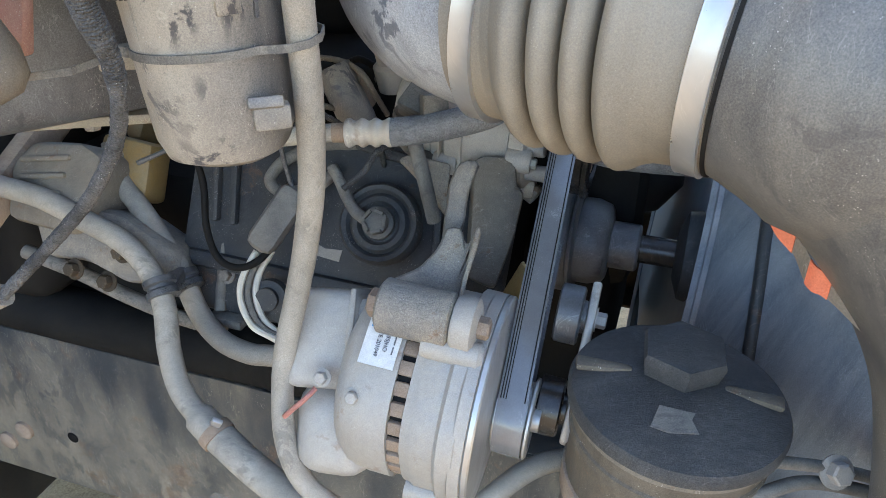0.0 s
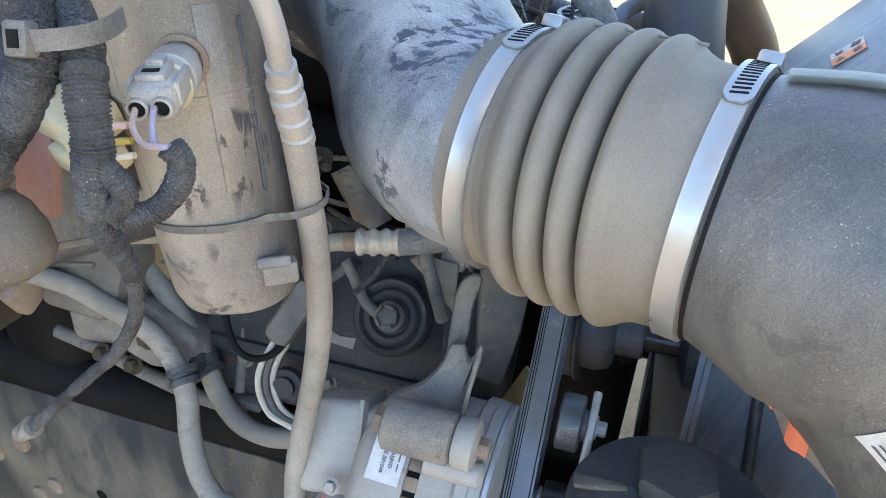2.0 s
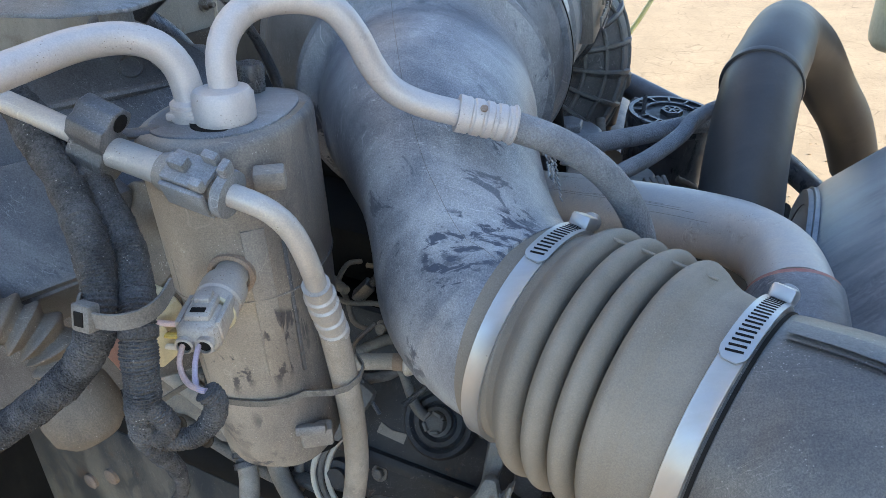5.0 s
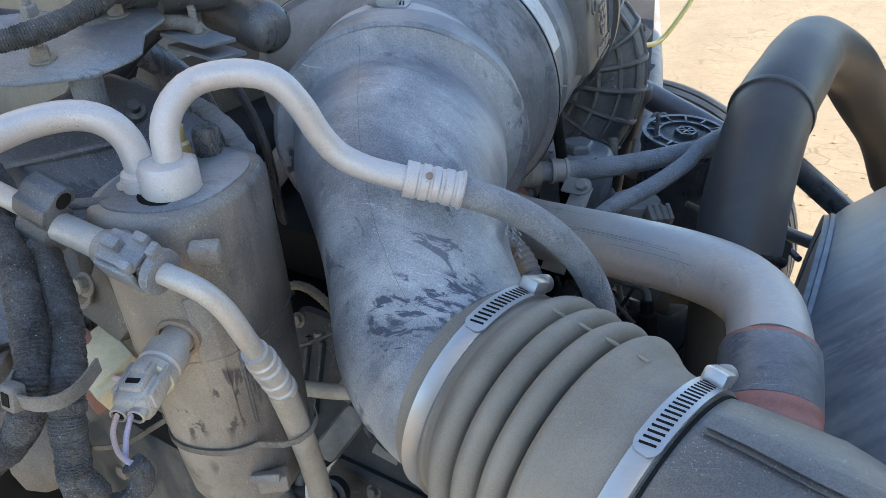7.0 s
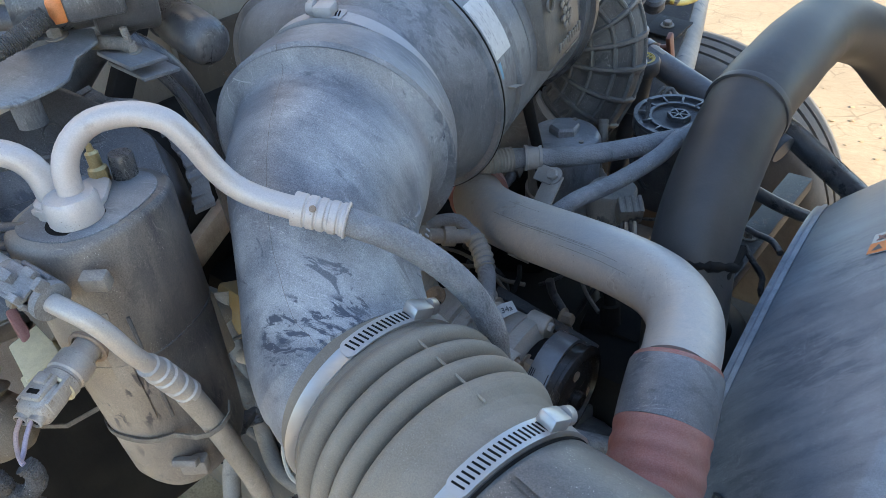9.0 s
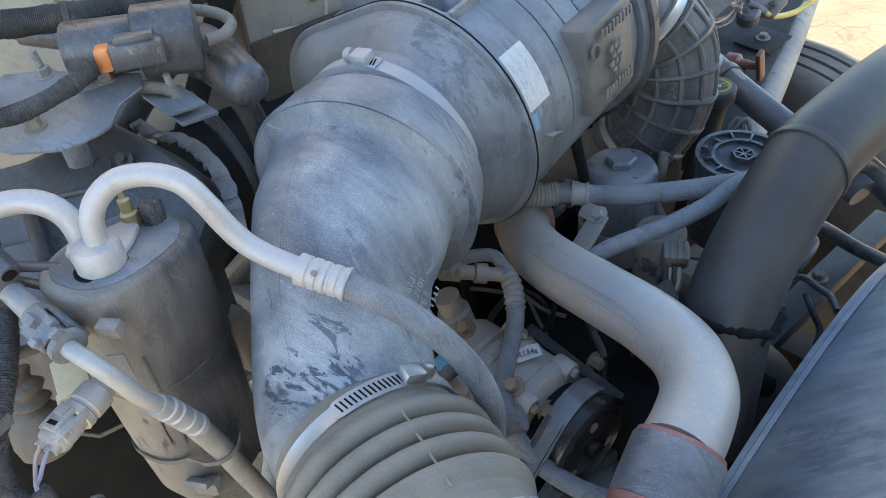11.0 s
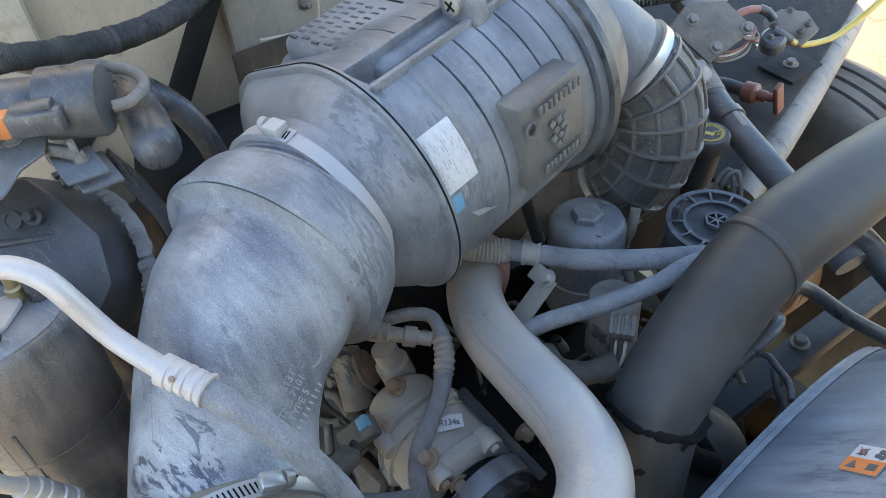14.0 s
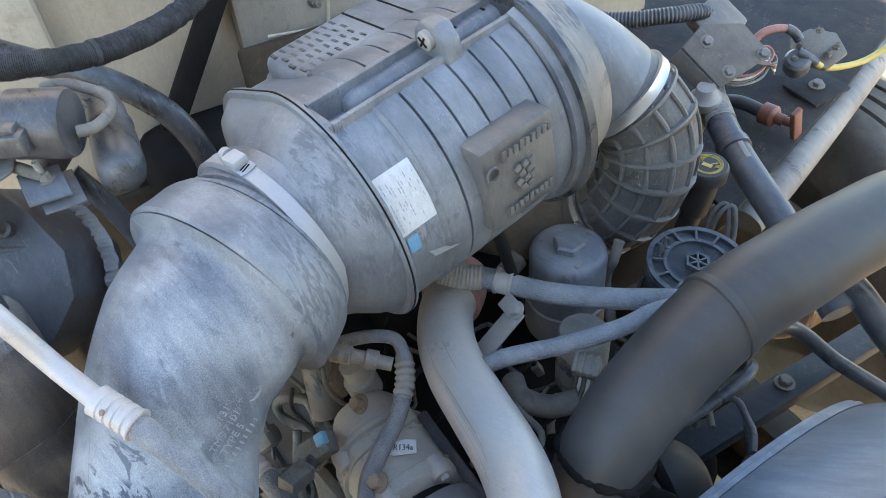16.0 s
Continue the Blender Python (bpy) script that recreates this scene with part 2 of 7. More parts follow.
    capblk=material("reservoir_cap", (0.020, 0.022, 0.026), (0.10, 0.095, 0.088), 0.40, 0.8, bump=0.9, patch=14, scratch=0.3, grain=2.2, wipe=0.4),
    # side gradient holds both real dust and warm ground light painted in
    drier=material("dusty_drier_plastic", (0.035, 0.038, 0.048), (0.34, 0.30, 0.25), 0.57, 0.50, speck=0.6, patch=9, wipe=0.9, scratch=0.25, grain=0.6, dust_glow=(-6.0, -3.0, 0.0)),
    castpale=material("warm_cast_aluminium", (0.36, 0.345, 0.32), (0.47, 0.42, 0.36), 0.55, 0.55, 0.1, patch=14, wipe=0.3, rusty=0.4, bump=0.3, speck=0.3, grain=0.9),
    boxdark=material("black_box_plastic", (0.024, 0.027, 0.034), (0.18, 0.183, 0.19), 0.44, 0.45, speck=0.3, patch=9, wipe=0.6, scratch=0.4),
    pulley=material("worn_pulley", (0.016, 0.0145, 0.014), (0.058, 0.048, 0.042), 0.36, 0.26, patch=20, rusty=0.4, scratch=0.3, speck=0.3),
    beige=material("dusty_beige_steel", (0.17, 0.155, 0.13), (0.30, 0.265, 0.215), 0.55, 0.7, patch=10, speck=0.3, rusty=0.4, scratch=0.3, wipe=0.4),
    zinc=material("dull_zinc", (0.40, 0.40, 0.41), (0.42, 0.41, 0.40), 0.5, 0.6, 0.45, patch=20, scratch=0.3, rusty=0.2, grain=0.4, bump=0.08),
    moulded=material("rubbed_moulding", (0.24, 0.25, 0.27), (0.36, 0.36, 0.365), 0.5, 0.6, patch=30),
)


# ---- builders ----
def thing(name, label, category, group="", at=(0, 0, 0)):
    ob = new(name)
    ob.empty_display_size = 0.02
    ob.location = at
    return tagged(ob, label, category, group)


def part(name, bm, mat, parent=None, label="", smooth=40):
    me = bpy.data.meshes.new(name)
    bm.normal_update()
    bm.to_mesh(me)
    bm.free()
    if smooth:
        me.shade_smooth()
        me.set_sharp_from_angle(angle=radians(smooth))
    me.materials.append(M[mat])
    ob = new(name, me)
    if parent:
        up = Vector(parent.location)
        p = parent.parent
        while p:
            up += p.location
            p = p.parent
        me.transform(Matrix.Translation(-up))
        ob.parent = parent
    if label:
        ob["label"] = label
    return ob


def solid(name, bm, mat, label, category, group="", kind="", smooth=40):
    return tagged(part(name, bm, mat, None, "", smooth), label, category, group, kind)


def axes(n, up=(0, 0, 1)):
    """A turn whose z runs along n and whose y lies nearest to up."""
    n = Vector(n).normalized()
    up = Vector(up)
    if abs(n.dot(up.normalized())) > 0.98:
        up = Vector((0, 1, 0))
    x = up.cross(n).normalized()
    return Matrix((x, n.cross(x), n)).transposed()


def place(at, n=(0, 0, 1), up=(0, 0, 1)):
    return Matrix.Translation(at) @ axes(n, up).to_4x4()


def spline(pts, step=0.006):
    P = [Vector(p) for p in pts]
    P = [P[0] * 2 - P[1]] + P + [P[-1] * 2 - P[-2]]
    out = []
    for i in range(1, len(P) - 2):
        a, b, c, d = P[i - 1:i + 3]
        k = max(2, int((c - b).length / step))
        for j in range(k):
            t = j / k
            out.append(0.5 * (2 * b + (c - a) * t + (2 * a - 5 * b + 4 * c - d) * t * t + (3 * b - a - 3 * c + d) * t ** 3))
    return out + [P[-2]]


def sweep(bm, path, rad, n=16, caps=True, squash=None, wrap=0.0, pitch=1400.0):
    """A tube along a path. rad: a radius, or a function of the share of the length."""
    L = [0.0]
    for a, b in zip(path, path[1:]):
        L.append(L[-1] + (b - a).length)
    t0 = (path[1] - path[0]).normalized()
    side = axes(t0).col[0].copy()
    rings = []
    for i, p in enumerate(path):
        t = (path[min(i + 1, len(path) - 1)] - path[max(i - 1, 0)]).normalized()
        side = (side - t * side.dot(t)).normalized()
        up = t.cross(side)
        r = rad(L[i] / L[-1], L[i]) if callable(rad) else rad
        ra, rb = (r, r * squash) if squash else (r, r)
        row = []
        for k in range(n):
            a = 2 * math.pi * k / n
            g = 1 + wrap * math.sin(L[i] * pitch + a) ** 3 if wrap else 1
            row.append(bm.verts.new(p + side * (ra * g * math.cos(a)) + up * (rb * g * math.sin(a))))
        rings.append(row)
    for a, b in zip(rings, rings[1:]):
        for k in range(n):
            bm.faces.new((a[k], a[(k + 1) % n], b[(k + 1) % n], b[k]))
    if caps:
        bm.faces.new(rings[0][::-1])
        bm.faces.new(rings[-1])
    return bm


def tube(pts, rad, n=16, step=0.006, squash=None):
    return sweep(bmesh.new(), spline(pts, step), rad, n, True, squash)


def patch(path, rad, s0, s1, d, w0, w1, lift=0.0008, k=10):
    """A thin skin on a swept tube, between two shares of its length, round the side that faces d."""
    L = [0.0]
    for a, b in zip(path, path[1:]):
        L.append(L[-1] + (b - a).length)
    bm, rows = bmesh.new(), []
    for i, p in enumerate(path):
        s = L[i] / L[-1]
        if s0 <= s <= s1:
            t = (path[min(i + 1, len(path) - 1)] - path[max(i - 1, 0)]).normalized()
            e = Vector(d)
            e = (e - t * e.dot(t)).normalized()
            f = t.cross(e)
            r = (rad(s, L[i]) if callable(rad) else rad) + lift
            rows.append([bm.verts.new(p + (e * math.cos(a) + f * math.sin(a)) * r) for a in (w0 + (w1 - w0) * j / k for j in range(k + 1))])
    for a, b in zip(rows, rows[1:]):
        for j in range(k):
            bm.faces.new((a[j], a[j + 1], b[j + 1], b[j]))
    return bm


def strap(path, width, thick):
    """A flat upright band along a path."""
    bm, rows = bmesh.new(), []
    for i, p in enumerate(path):
        t = path[min(i + 1, len(path) - 1)] - path[max(i - 1, 0)]
        o = Vector((t.y, -t.x, 0)).normalized() * thick
        rows.append([bm.verts.new(q) for q in (p - Z * width / 2, p + o - Z * width / 2, p + o + Z * width / 2, p + Z * width / 2)])
    for a, b in zip(rows, rows[1:]):
        for j in range(4):
            bm.faces.new((a[j], a[(j + 1) % 4], b[(j + 1) % 4], b[j]))
    bm.faces.new(rows[0])
    bm.faces.new(rows[-1][::-1])
    bmesh.ops.recalc_face_normals(bm, faces=bm.faces)
    return bm


def lathe(profile, m, n=32, bm=None, wave=None):
    """Turns (radius, height) pairs about the z of the pose m. wave: a factor on the radius by angle."""
    bm = bm or bmesh.new()
    rings = []
    for r, h in profile:
        if r < 1e-6:
            rings.append([bm.verts.new(m @ Vector((0, 0, h)))])
        else:
            rings.append([bm.verts.new(m @ Vector((r * (wave(a, h) if wave else 1) * math.cos(a), r * (wave(a, h) if wave else 1) * math.sin(a), h))) for a in (2 * math.pi * k / n for k in range(n))])
    for a, b in zip(rings, rings[1:]):
        for k in range(n):
            f = [a[k % len(a)], a[(k + 1) % len(a)], b[(k + 1) % len(b)], b[k % len(b)]]
            f = [v for i, v in enumerate(f) if v not in f[:i]]
            if len(f) > 2:
                bm.faces.new(f)
    for r, flip in ((rings[0], True), (rings[-1], False)):
        if len(r) > 2:
            bm.faces.new(r[::-1] if flip else r)
    return bm


def rod(a, b, r, n=16, bm=None, r2=None):
    a, b = Vector(a), Vector(b)
    return lathe([(r, 0), (r2 or r, (b - a).length)], place(a, b - a), n, bm)


def box(size, m=Matrix(), bevel=0.003, bm=None, seg=2):
    b = bmesh.new()
    bmesh.ops.create_cube(b, size=1)
    b.transform(Matrix.Diagonal((*size, 1)))
    if bevel:
        bmesh.ops.bevel(b, geom=list(b.edges), offset=min(bevel, min(size) * 0.45), segments=seg, profile=0.5, affect="EDGES")
    b.transform(m)
    if bm is None:
        return b
    return merge(bm, b)


def merge(bm, other):
    me = bpy.data.meshes.new("scratch")
    other.to_mesh(me)
    other.free()
    bm.from_mesh(me)
    bpy.data.meshes.remove(me)
    return bm


def prism(poly, thick, m=Matrix(), bevel=0.002, bm=None):
    """A flat outline given in x, y, raised by thick in z."""
    b = bmesh.new()
    f = b.faces.new([b.verts.new((x, y, 0)) for x, y in poly])
    r = bmesh.ops.extrude_face_region(b, geom=[f])
    bmesh.ops.translate(b, verts=[v for v in r["geom"] if isinstance(v, bmesh.types.BMVert)], vec=(0, 0, thick))
    bmesh.ops.recalc_face_normals(b, faces=b.faces)
    if bevel:
        bmesh.ops.bevel(b, geom=list(b.edges), offset=bevel, segments=2, profile=0.5, affect="EDGES")
    b.transform(m)
    return merge(bm, b) if bm else b


def bolt_head(at, n, r=0.008, h=0.006, washer=True, shank=0.0, bm=None):
    m = place(at, n)
    bm = bm or bmesh.new()
    if washer:
        lathe([(0, 0), (r * 1.5, 0), (r * 1.5, r * 0.2), (0, r * 0.2)], m, 20, bm)
    lathe([(r, r * 0.2), (r, r * 0.2 + h), (r * 0.82, r * 0.35 + h), (0, r * 0.35 + h)], m, 6, bm)
    if shank:
        q = [(r * 0.5, h)]
        for i in range(9):
            z = h + r * 0.3 + shank * i / 9
            q += [(r * 0.56, z), (r * 0.48, z + shank / 18)]
        lathe(q + [(r * 0.4, h + shank * 1.05), (0, h + shank * 1.05)], m, 12, bm)
    return bm


def add_bolt(parent, at, n, r=0.008, h=0.006, mat="cast", shank=0.0, name="bolt", label=""):
    return part(name, bolt_head(at, n, r, h, True, shank), mat, parent, label, 30)


def bar_text(parent, m, w, h, rows, mat="ink", name="print", thin=0.0006, fill=0.6):
    """Plain bars in the place of lines that cannot be read."""
    bm = bmesh.new()
    rng = random.Random(int(w * 1e5) + rows)
    for i in range(rows):
        y = h * (0.5 - (i + 0.5) / rows)
        x = -w / 2
        while x < w / 2 - 0.15 * w:
            s = w * rng.uniform(0.12, 0.4)
            s = min(s, w / 2 - x)
            if rng.random() < 0.8:
                box((s, h / rows * fill, thin), m @ Matrix.Translation((x + s / 2, y, 0)), 0, bm)
            x += s + w * 0.05
    return part(name, bm, mat, parent, "", 0)


def text_part(parent, body, m, size, mat, name="lettering", depth=0.0006):
    cu = bpy.data.curves.new(name, "FONT")
    cu.body, cu.size, cu.extrude, cu.align_x, cu.align_y = body, size, depth, "CENTER", "CENTER"
    tmp = new("scratch", cu)
    me = bpy.data.meshes.new_from_object(tmp.evaluated_get(bpy.context.evaluated_depsgraph_get()))
    bpy.data.objects.remove(tmp)
    bm = bmesh.new()
    bm.from_mesh(me)
    bpy.data.meshes.remove(me)
    bm.transform(m)
    return part(name, bm, mat, parent, "", 0)


U, V, Z = Vector((0.945, -0.326, 0)), Vector((0.326, 0.945, 0)), Vector((0, 0, 1))     # the truck's ahead and across
TRUCK = Matrix((U, V, Z)).transposed().to_4x4()


def truck(at):
    return Matrix.Translation(at) @ TRUCK


# ---- ground, frame, firewall, hood ----
def ground():
    bm = bmesh.new()
    xs = [-400, -60, -20, -8, -4] + [-3 + 0.25 * i for i in range(37)] + [8, 20, 60, 400]
    ys = [-400, -60, -20, -8, -4] + [-2 + 0.25 * i for i in range(37)] + [9, 20, 60, 400]
    g = [[bm.verts.new((x, y, 0.012 * noise.noise(Vector((x * 2.1, y * 2.1, 3))) if abs(x) < 7 and -3 < y < 8 else 0)) for x in xs] for y in ys]
    for a, b in zip(g, g[1:]):
        for i in range(len(xs) - 1):
            bm.faces.new((a[i], a[i + 1], b[i + 1], b[i]))
    solid("ground", bm, "sand", "sunlit sandy ground with cracks and small stones", "ground", kind="structure")


def gravel():
    rng = random.Random(4)
    bm = bmesh.new()
    for i in range(900):
        x, y, s = rng.uniform(-1.2, 2.6), rng.uniform(1.2, 5.0), rng.uniform(0.003, 0.016)
        b = bmesh.new()
        bmesh.ops.create_icosphere(b, subdivisions=1, radius=s)
        for v in b.verts:
            v.co *= rng.uniform(0.7, 1.2)
        b.transform(Matrix.Translation((x, y, s * 0.2)) @ Matrix.Diagonal((1, rng.uniform(0.6, 1), 0.4, 1)))
        merge(bm, b)
    solid("gravel", bm, "sand", "loose pale stones strewn over the sandy ground", "gravel", kind="stuff", smooth=0)


def frame_rail():
    t = thing("frame_rail", "dusty grey steel frame rail below the engine", "frame rail", at=(-0.4, 0.85, 0.6))
    m = truck((-0.30, 0.835, 0.57))
    bm = box((2.2, 0.008, 0.345), m @ Matrix.Translation((0, 0, 0)), 0.002)
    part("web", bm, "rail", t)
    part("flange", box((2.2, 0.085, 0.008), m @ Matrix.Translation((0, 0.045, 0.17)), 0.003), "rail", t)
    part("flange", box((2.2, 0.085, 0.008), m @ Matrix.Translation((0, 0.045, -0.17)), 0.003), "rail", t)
    for x, z in ((-0.52, 0.03), (-0.47, -0.06), (-0.60, -0.02), (-0.52, -0.1)):
        part("rivet", lathe([(0.018, 0), (0.018, 0.006), (0.012, 0.01), (0, 0.01)], m @ Matrix.Translation((x, -0.004, z)) @ pose(0, 0, 0, 90), 20), "rust", t)
    part("slot", lathe([(0.011, 0), (0.011, 0.001), (0, 0.001)], m @ Matrix.Translation((-0.36, -0.004, -0.045)) @ pose(0, 0, 0, 90), 20), "dark", t)


def far_rail():
    m = truck((0.35, 1.62, 0.55))
    t = thing("frame_rail", "dark steel frame rail across the engine", "frame rail", at=(0.35, 1.62, 0.55))
    part("web", box((2.6, 0.008, 0.26), m, 0.002), "dark_brown", t)
    part("flange", box((2.6, 0.08, 0.008), m @ Matrix.Translation((0, -0.04, 0.13)), 0.002), "dark_brown", t)
    part("flange", box((2.6, 0.08, 0.008), m @ Matrix.Translation((0, -0.04, -0.13)), 0.002), "dark_brown", t)


def firewall():
    m = truck((-0.72, 1.05, 1.3))
    t = solid("firewall", box((0.03, 2.3, 1.0), m @ Matrix.Translation((0, 0, 0.37)), 0.004), "cream", "cream painted sheet-metal firewall, dusty and chipped", "firewall", kind="structure")
    part("panel", box((0.03, 0.62, 0.62), m @ Matrix.Translation((0.03, 0.46, 0.12)), 0.012), "beige", t, "grimy beige panel")
    part("panel", box((0.05, 0.36, 0.40), m @ Matrix.Translation((0.04, -0.32, 0.12)), 0.02), "cream", t)
    part("crease", tube([m @ Vector((0.0445, y, 0.09 + 0.02 * math.sin(y * 9))) for y in (0.20, 0.35, 0.5, 0.7)], 0.004, 10), "cream", t)
    part("crease", tube([m @ Vector((0.0445, 0.30 + 0.03 * math.sin(z * 7), z)) for z in (-0.1, 0.05, 0.2, 0.38)], 0.004, 10), "cream", t)
    part("seam", box((0.03, 0.040, 0.62), m @ Matrix.Translation((0.055, 0.068, 0.125)) @ pose(0, 0, 0, -34), 0.008), "dark", t)
    # brown sheets added to darken the lower part of the firewall
    part("dark_sheet", box((0.02, 0.40, 0.50), m @ Matrix.Translation((0.085, 0.33, -0.13)), 0.008), "dark_brown", t, "dark brown sheet added over the firewall")
    part("dark_sheet", box((0.02, 0.80, 0.30), m @ Matrix.Translation((0.085, -0.28, -0.23)), 0.008), "dark_brown", t, "dark brown sheet added over the firewall")
    part("cowl", box((0.22, 2.3, 0.03), m @ Matrix.Translation((0.07, -0.1, 0.62)), 0.012), "cream", t)
    part("cab", box((0.05, 2.3, 0.9), m @ Matrix.Translation((-0.2, 0, 1.1)), 0.01), "cream", t)
    for y, z in ((0.30, 0.15), (0.16, 0.33), (0.44, -0.06), (0.05, 0.30)):
        part("stud", bolt_head(m @ Vector((0.045, y, z)), U, 0.009, 0.01, True, 0.012), "rubtan", t)
    # black masses added for the shade under the cab, and rusty brackets
    h = thing("under_cab_fill", "black fill for the shaded opening under the cab floor", "tunnel", at=m @ Vector((0.05, 0.3, -0.35)))
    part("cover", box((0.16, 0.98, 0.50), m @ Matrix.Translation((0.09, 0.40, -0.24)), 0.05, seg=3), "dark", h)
    part("shade_sheet", box((0.06, 2.3, 1.14), m @ Matrix.Translation((-0.35, 0.0, -0.715)), 0.02), "dark", h)
    part("brace", box((0.03, 0.50, 0.05), m @ Matrix.Translation((0.20, 0.05, -0.17)) @ pose(0, 0, 0, 28), 0.01), "rust", h)
    part("brace", box((0.03, 0.36, 0.04), m @ Matrix.Translation((0.27, 0.20, -0.34)) @ pose(0, 0, 0, -38), 0.01), "tan_paint", h, "amber painted brace")


def unseen_hood():
    # out-of-view panel, sized and placed to keep the sun off the bay
    m = truck((1.62, 0.50, 1.55))
    solid("hood", prism([(-1.3, -0.85), (1.34, -0.85), (1.34, 1.45), (-1.25, 1.45)], 0.03, m @ pose(0, 0, 0, 0, 0, 90) @ pose(0, 0, 0, 78, 0, 0), 0.01), "cream", "unseen cream hood panel, tilted up ahead to shade the engine", "hood", kind="structure")


# ---- air intake ----
def clamp_band(name, label, c, n, R, w, end, screw, group="hose clamps", mat="steel"):
    """A worm-drive clamp: plain band, slotted tongue from end to screw, and the screw in its housing."""
    c, n = Vector(c), Vector(n).normalized()
    t = thing(name, label, "hose clamp", group, at=c)
    m = place(c, n)
    inv = m.inverted()
    part("band", lathe([(R, -w / 2), (R + 0.0016, -w / 2 + 0.0006), (R + 0.0012, -w * 0.4), (R + 0.0012, w * 0.4), (R + 0.0016, w / 2 - 0.0006), (R, w / 2)], m, 96), mat, t, smooth=30)
    q0, q1 = inv @ Vector(end), inv @ Vector(screw)
    a0, a1 = math.atan2(q0.y, q0.x), math.atan2(q1.y, q1.x)
    while a1 - a0 > math.pi:
        a1 -= 2 * math.pi
    while a1 - a0 < -math.pi:
        a1 += 2 * math.pi
    tongue = bmesh.new()
    k = 26
    rows = []
    for i in range(k + 1):
        a = a0 + (a1 - a0) * i / k
        ww = w * (0.28 if i == 0 else 0.48 if i == 1 else 0.55)
        rows.append([tongue.verts.new(m @ Vector((r * math.cos(a), r * math.sin(a), h))) for r, h in ((R + 0.0016, -ww), (R + 0.0032, -ww), (R + 0.0032, ww), (R + 0.0016, ww))])
    for p, q in zip(rows, rows[1:]):
        for j in range(4):
            tongue.faces.new((p[j], p[(j + 1) % 4], q[(j + 1) % 4], q[j]))
    tongue.faces.new(rows[0])
    tongue.faces.new(rows[-1][::-1])
    bmesh.ops.recalc_face_normals(tongue, faces=tongue.faces)
    part("tongue", tongue, mat, t, smooth=30)
    count = max(6, int(abs(a1 - a0) * R / 0.0042))
    for i in range(1, count - 1):
        a = a0 + (a1 - a0) * (i + 0.6) / count
        part("slot", box((0.0012, 0.0017, w * 0.66), m @ Matrix.Rotation(a, 4, "Z") @ Matrix.Translation((R + 0.0029, 0, 0)) @ pose(0, 0, 0, 14, 0, 0), 0), "dark", t, smooth=0)
    s = m @ Matrix.Rotation(a1, 4, "Z") @ Matrix.Translation((R + 0.007, 0, 0))
    part("housing", box((0.012, 0.022, w * 1.05), s, 0.003), mat, t)
    head = s @ Matrix.Translation((0.001, 0.011 if a1 > a0 else -0.011, 0)) @ pose(0, 0, 0, -90 if a1 > a0 else 90)
    scr = part("screw", lathe([(0.0075, 0), (0.0075, 0.007), (0.006, 0.009), (0, 0.009)], head, 24), mat, t)
    part("screw_slot", box((0.013, 0.0018, 0.002), head @ Matrix.Translation((0, 0, 0.009)) @ pose(0, 0, 0, 0, 0, 30), 0), "dark", scr)
    return t


RING_A, RING_B = Vector((0.054, 0.550, 1.342)), Vector((0.184, 0.4685, 1.3355))
AX_A, AX_B = Vector((0.869, -0.473, -0.12)), Vector((0.853, -0.514, -0.09))


def intake_bellows():
    t = thing("intake_bellows", "brown dusty rubber bellows between two steel clamps", "bellows", at=RING_A)
    a, b = RING_A - AX_A * 0.012, RING_B + AX_B * 0.0095

    def rad(s, _):
        for c in (0.297, 0.4215, 0.5465, 0.6715):         # four round ribs with narrow deep grooves between them
            u = (s - c) / 0.0625
            if abs(u) <= 1.0 and not (c < 0.3 and u < -0.35) and not (c > 0.65 and u > 0.35):
                r = 0.1025 - 0.021 * (1 - math.sqrt(1 - u * u))
                return r if abs(u) < 0.84 else max(0.066, r - (abs(u) - 0.84) * 0.30)
        keys = ((0, 0.0885), (0.17, 0.0885), (0.215, 0.0915), (0.255, 0.0988), (0.276, 0.1015), (0.69, 0.1016), (0.715, 0.0995), (0.755, 0.0945), (0.80, 0.0910), (0.88, 0.0892), (1.0, 0.0892))
        for (s0, r0), (s1, r1) in zip(keys, keys[1:]):
            if s <= s1:
                f = (s - s0) / (s1 - s0)
                return r0 + (r1 - r0) * f
        return 0.0892
    part("rubber", sweep(bmesh.new(), spline([a, a * 0.66 + b * 0.34 + Z * 0.001, a * 0.34 + b * 0.66 + Z * 0.001, b], 0.0005), rad, 96), "bellows", t)
    # dark ring paints the shadow in the gap past the rubber
    part("gap_shadow", lathe([(0.086, -0.0015), (0.0905, -0.0012), (0.0905, 0.0012), (0.086, 0.0015)], place(b + AX_B * 0.0015, AX_B), 96), "dark", t, "dark ring for the gap and its shadow at the rubber's end")
    for s in (0.305, 0.425, 0.548, 0.675):       # mould line on each rib
        c = a.lerp(b, s)
        up = (Z - AX_A * Z.dot(AX_A)).normalized()
        d = (up * 0.985 + AX_A.cross(up) * -0.17).normalized()
        part("mould_line", rod(c + d * 0.1 - AX_A * 0.011, c + d * 0.1 + AX_A * 0.011, 0.0012, 8), "bellows", t)


def intake_elbow():
    t = thing("intake_elbow", "dusty blue-black plastic intake elbow with scuffed patches", "intake duct", at=(-0.03, 0.65, 1.43))
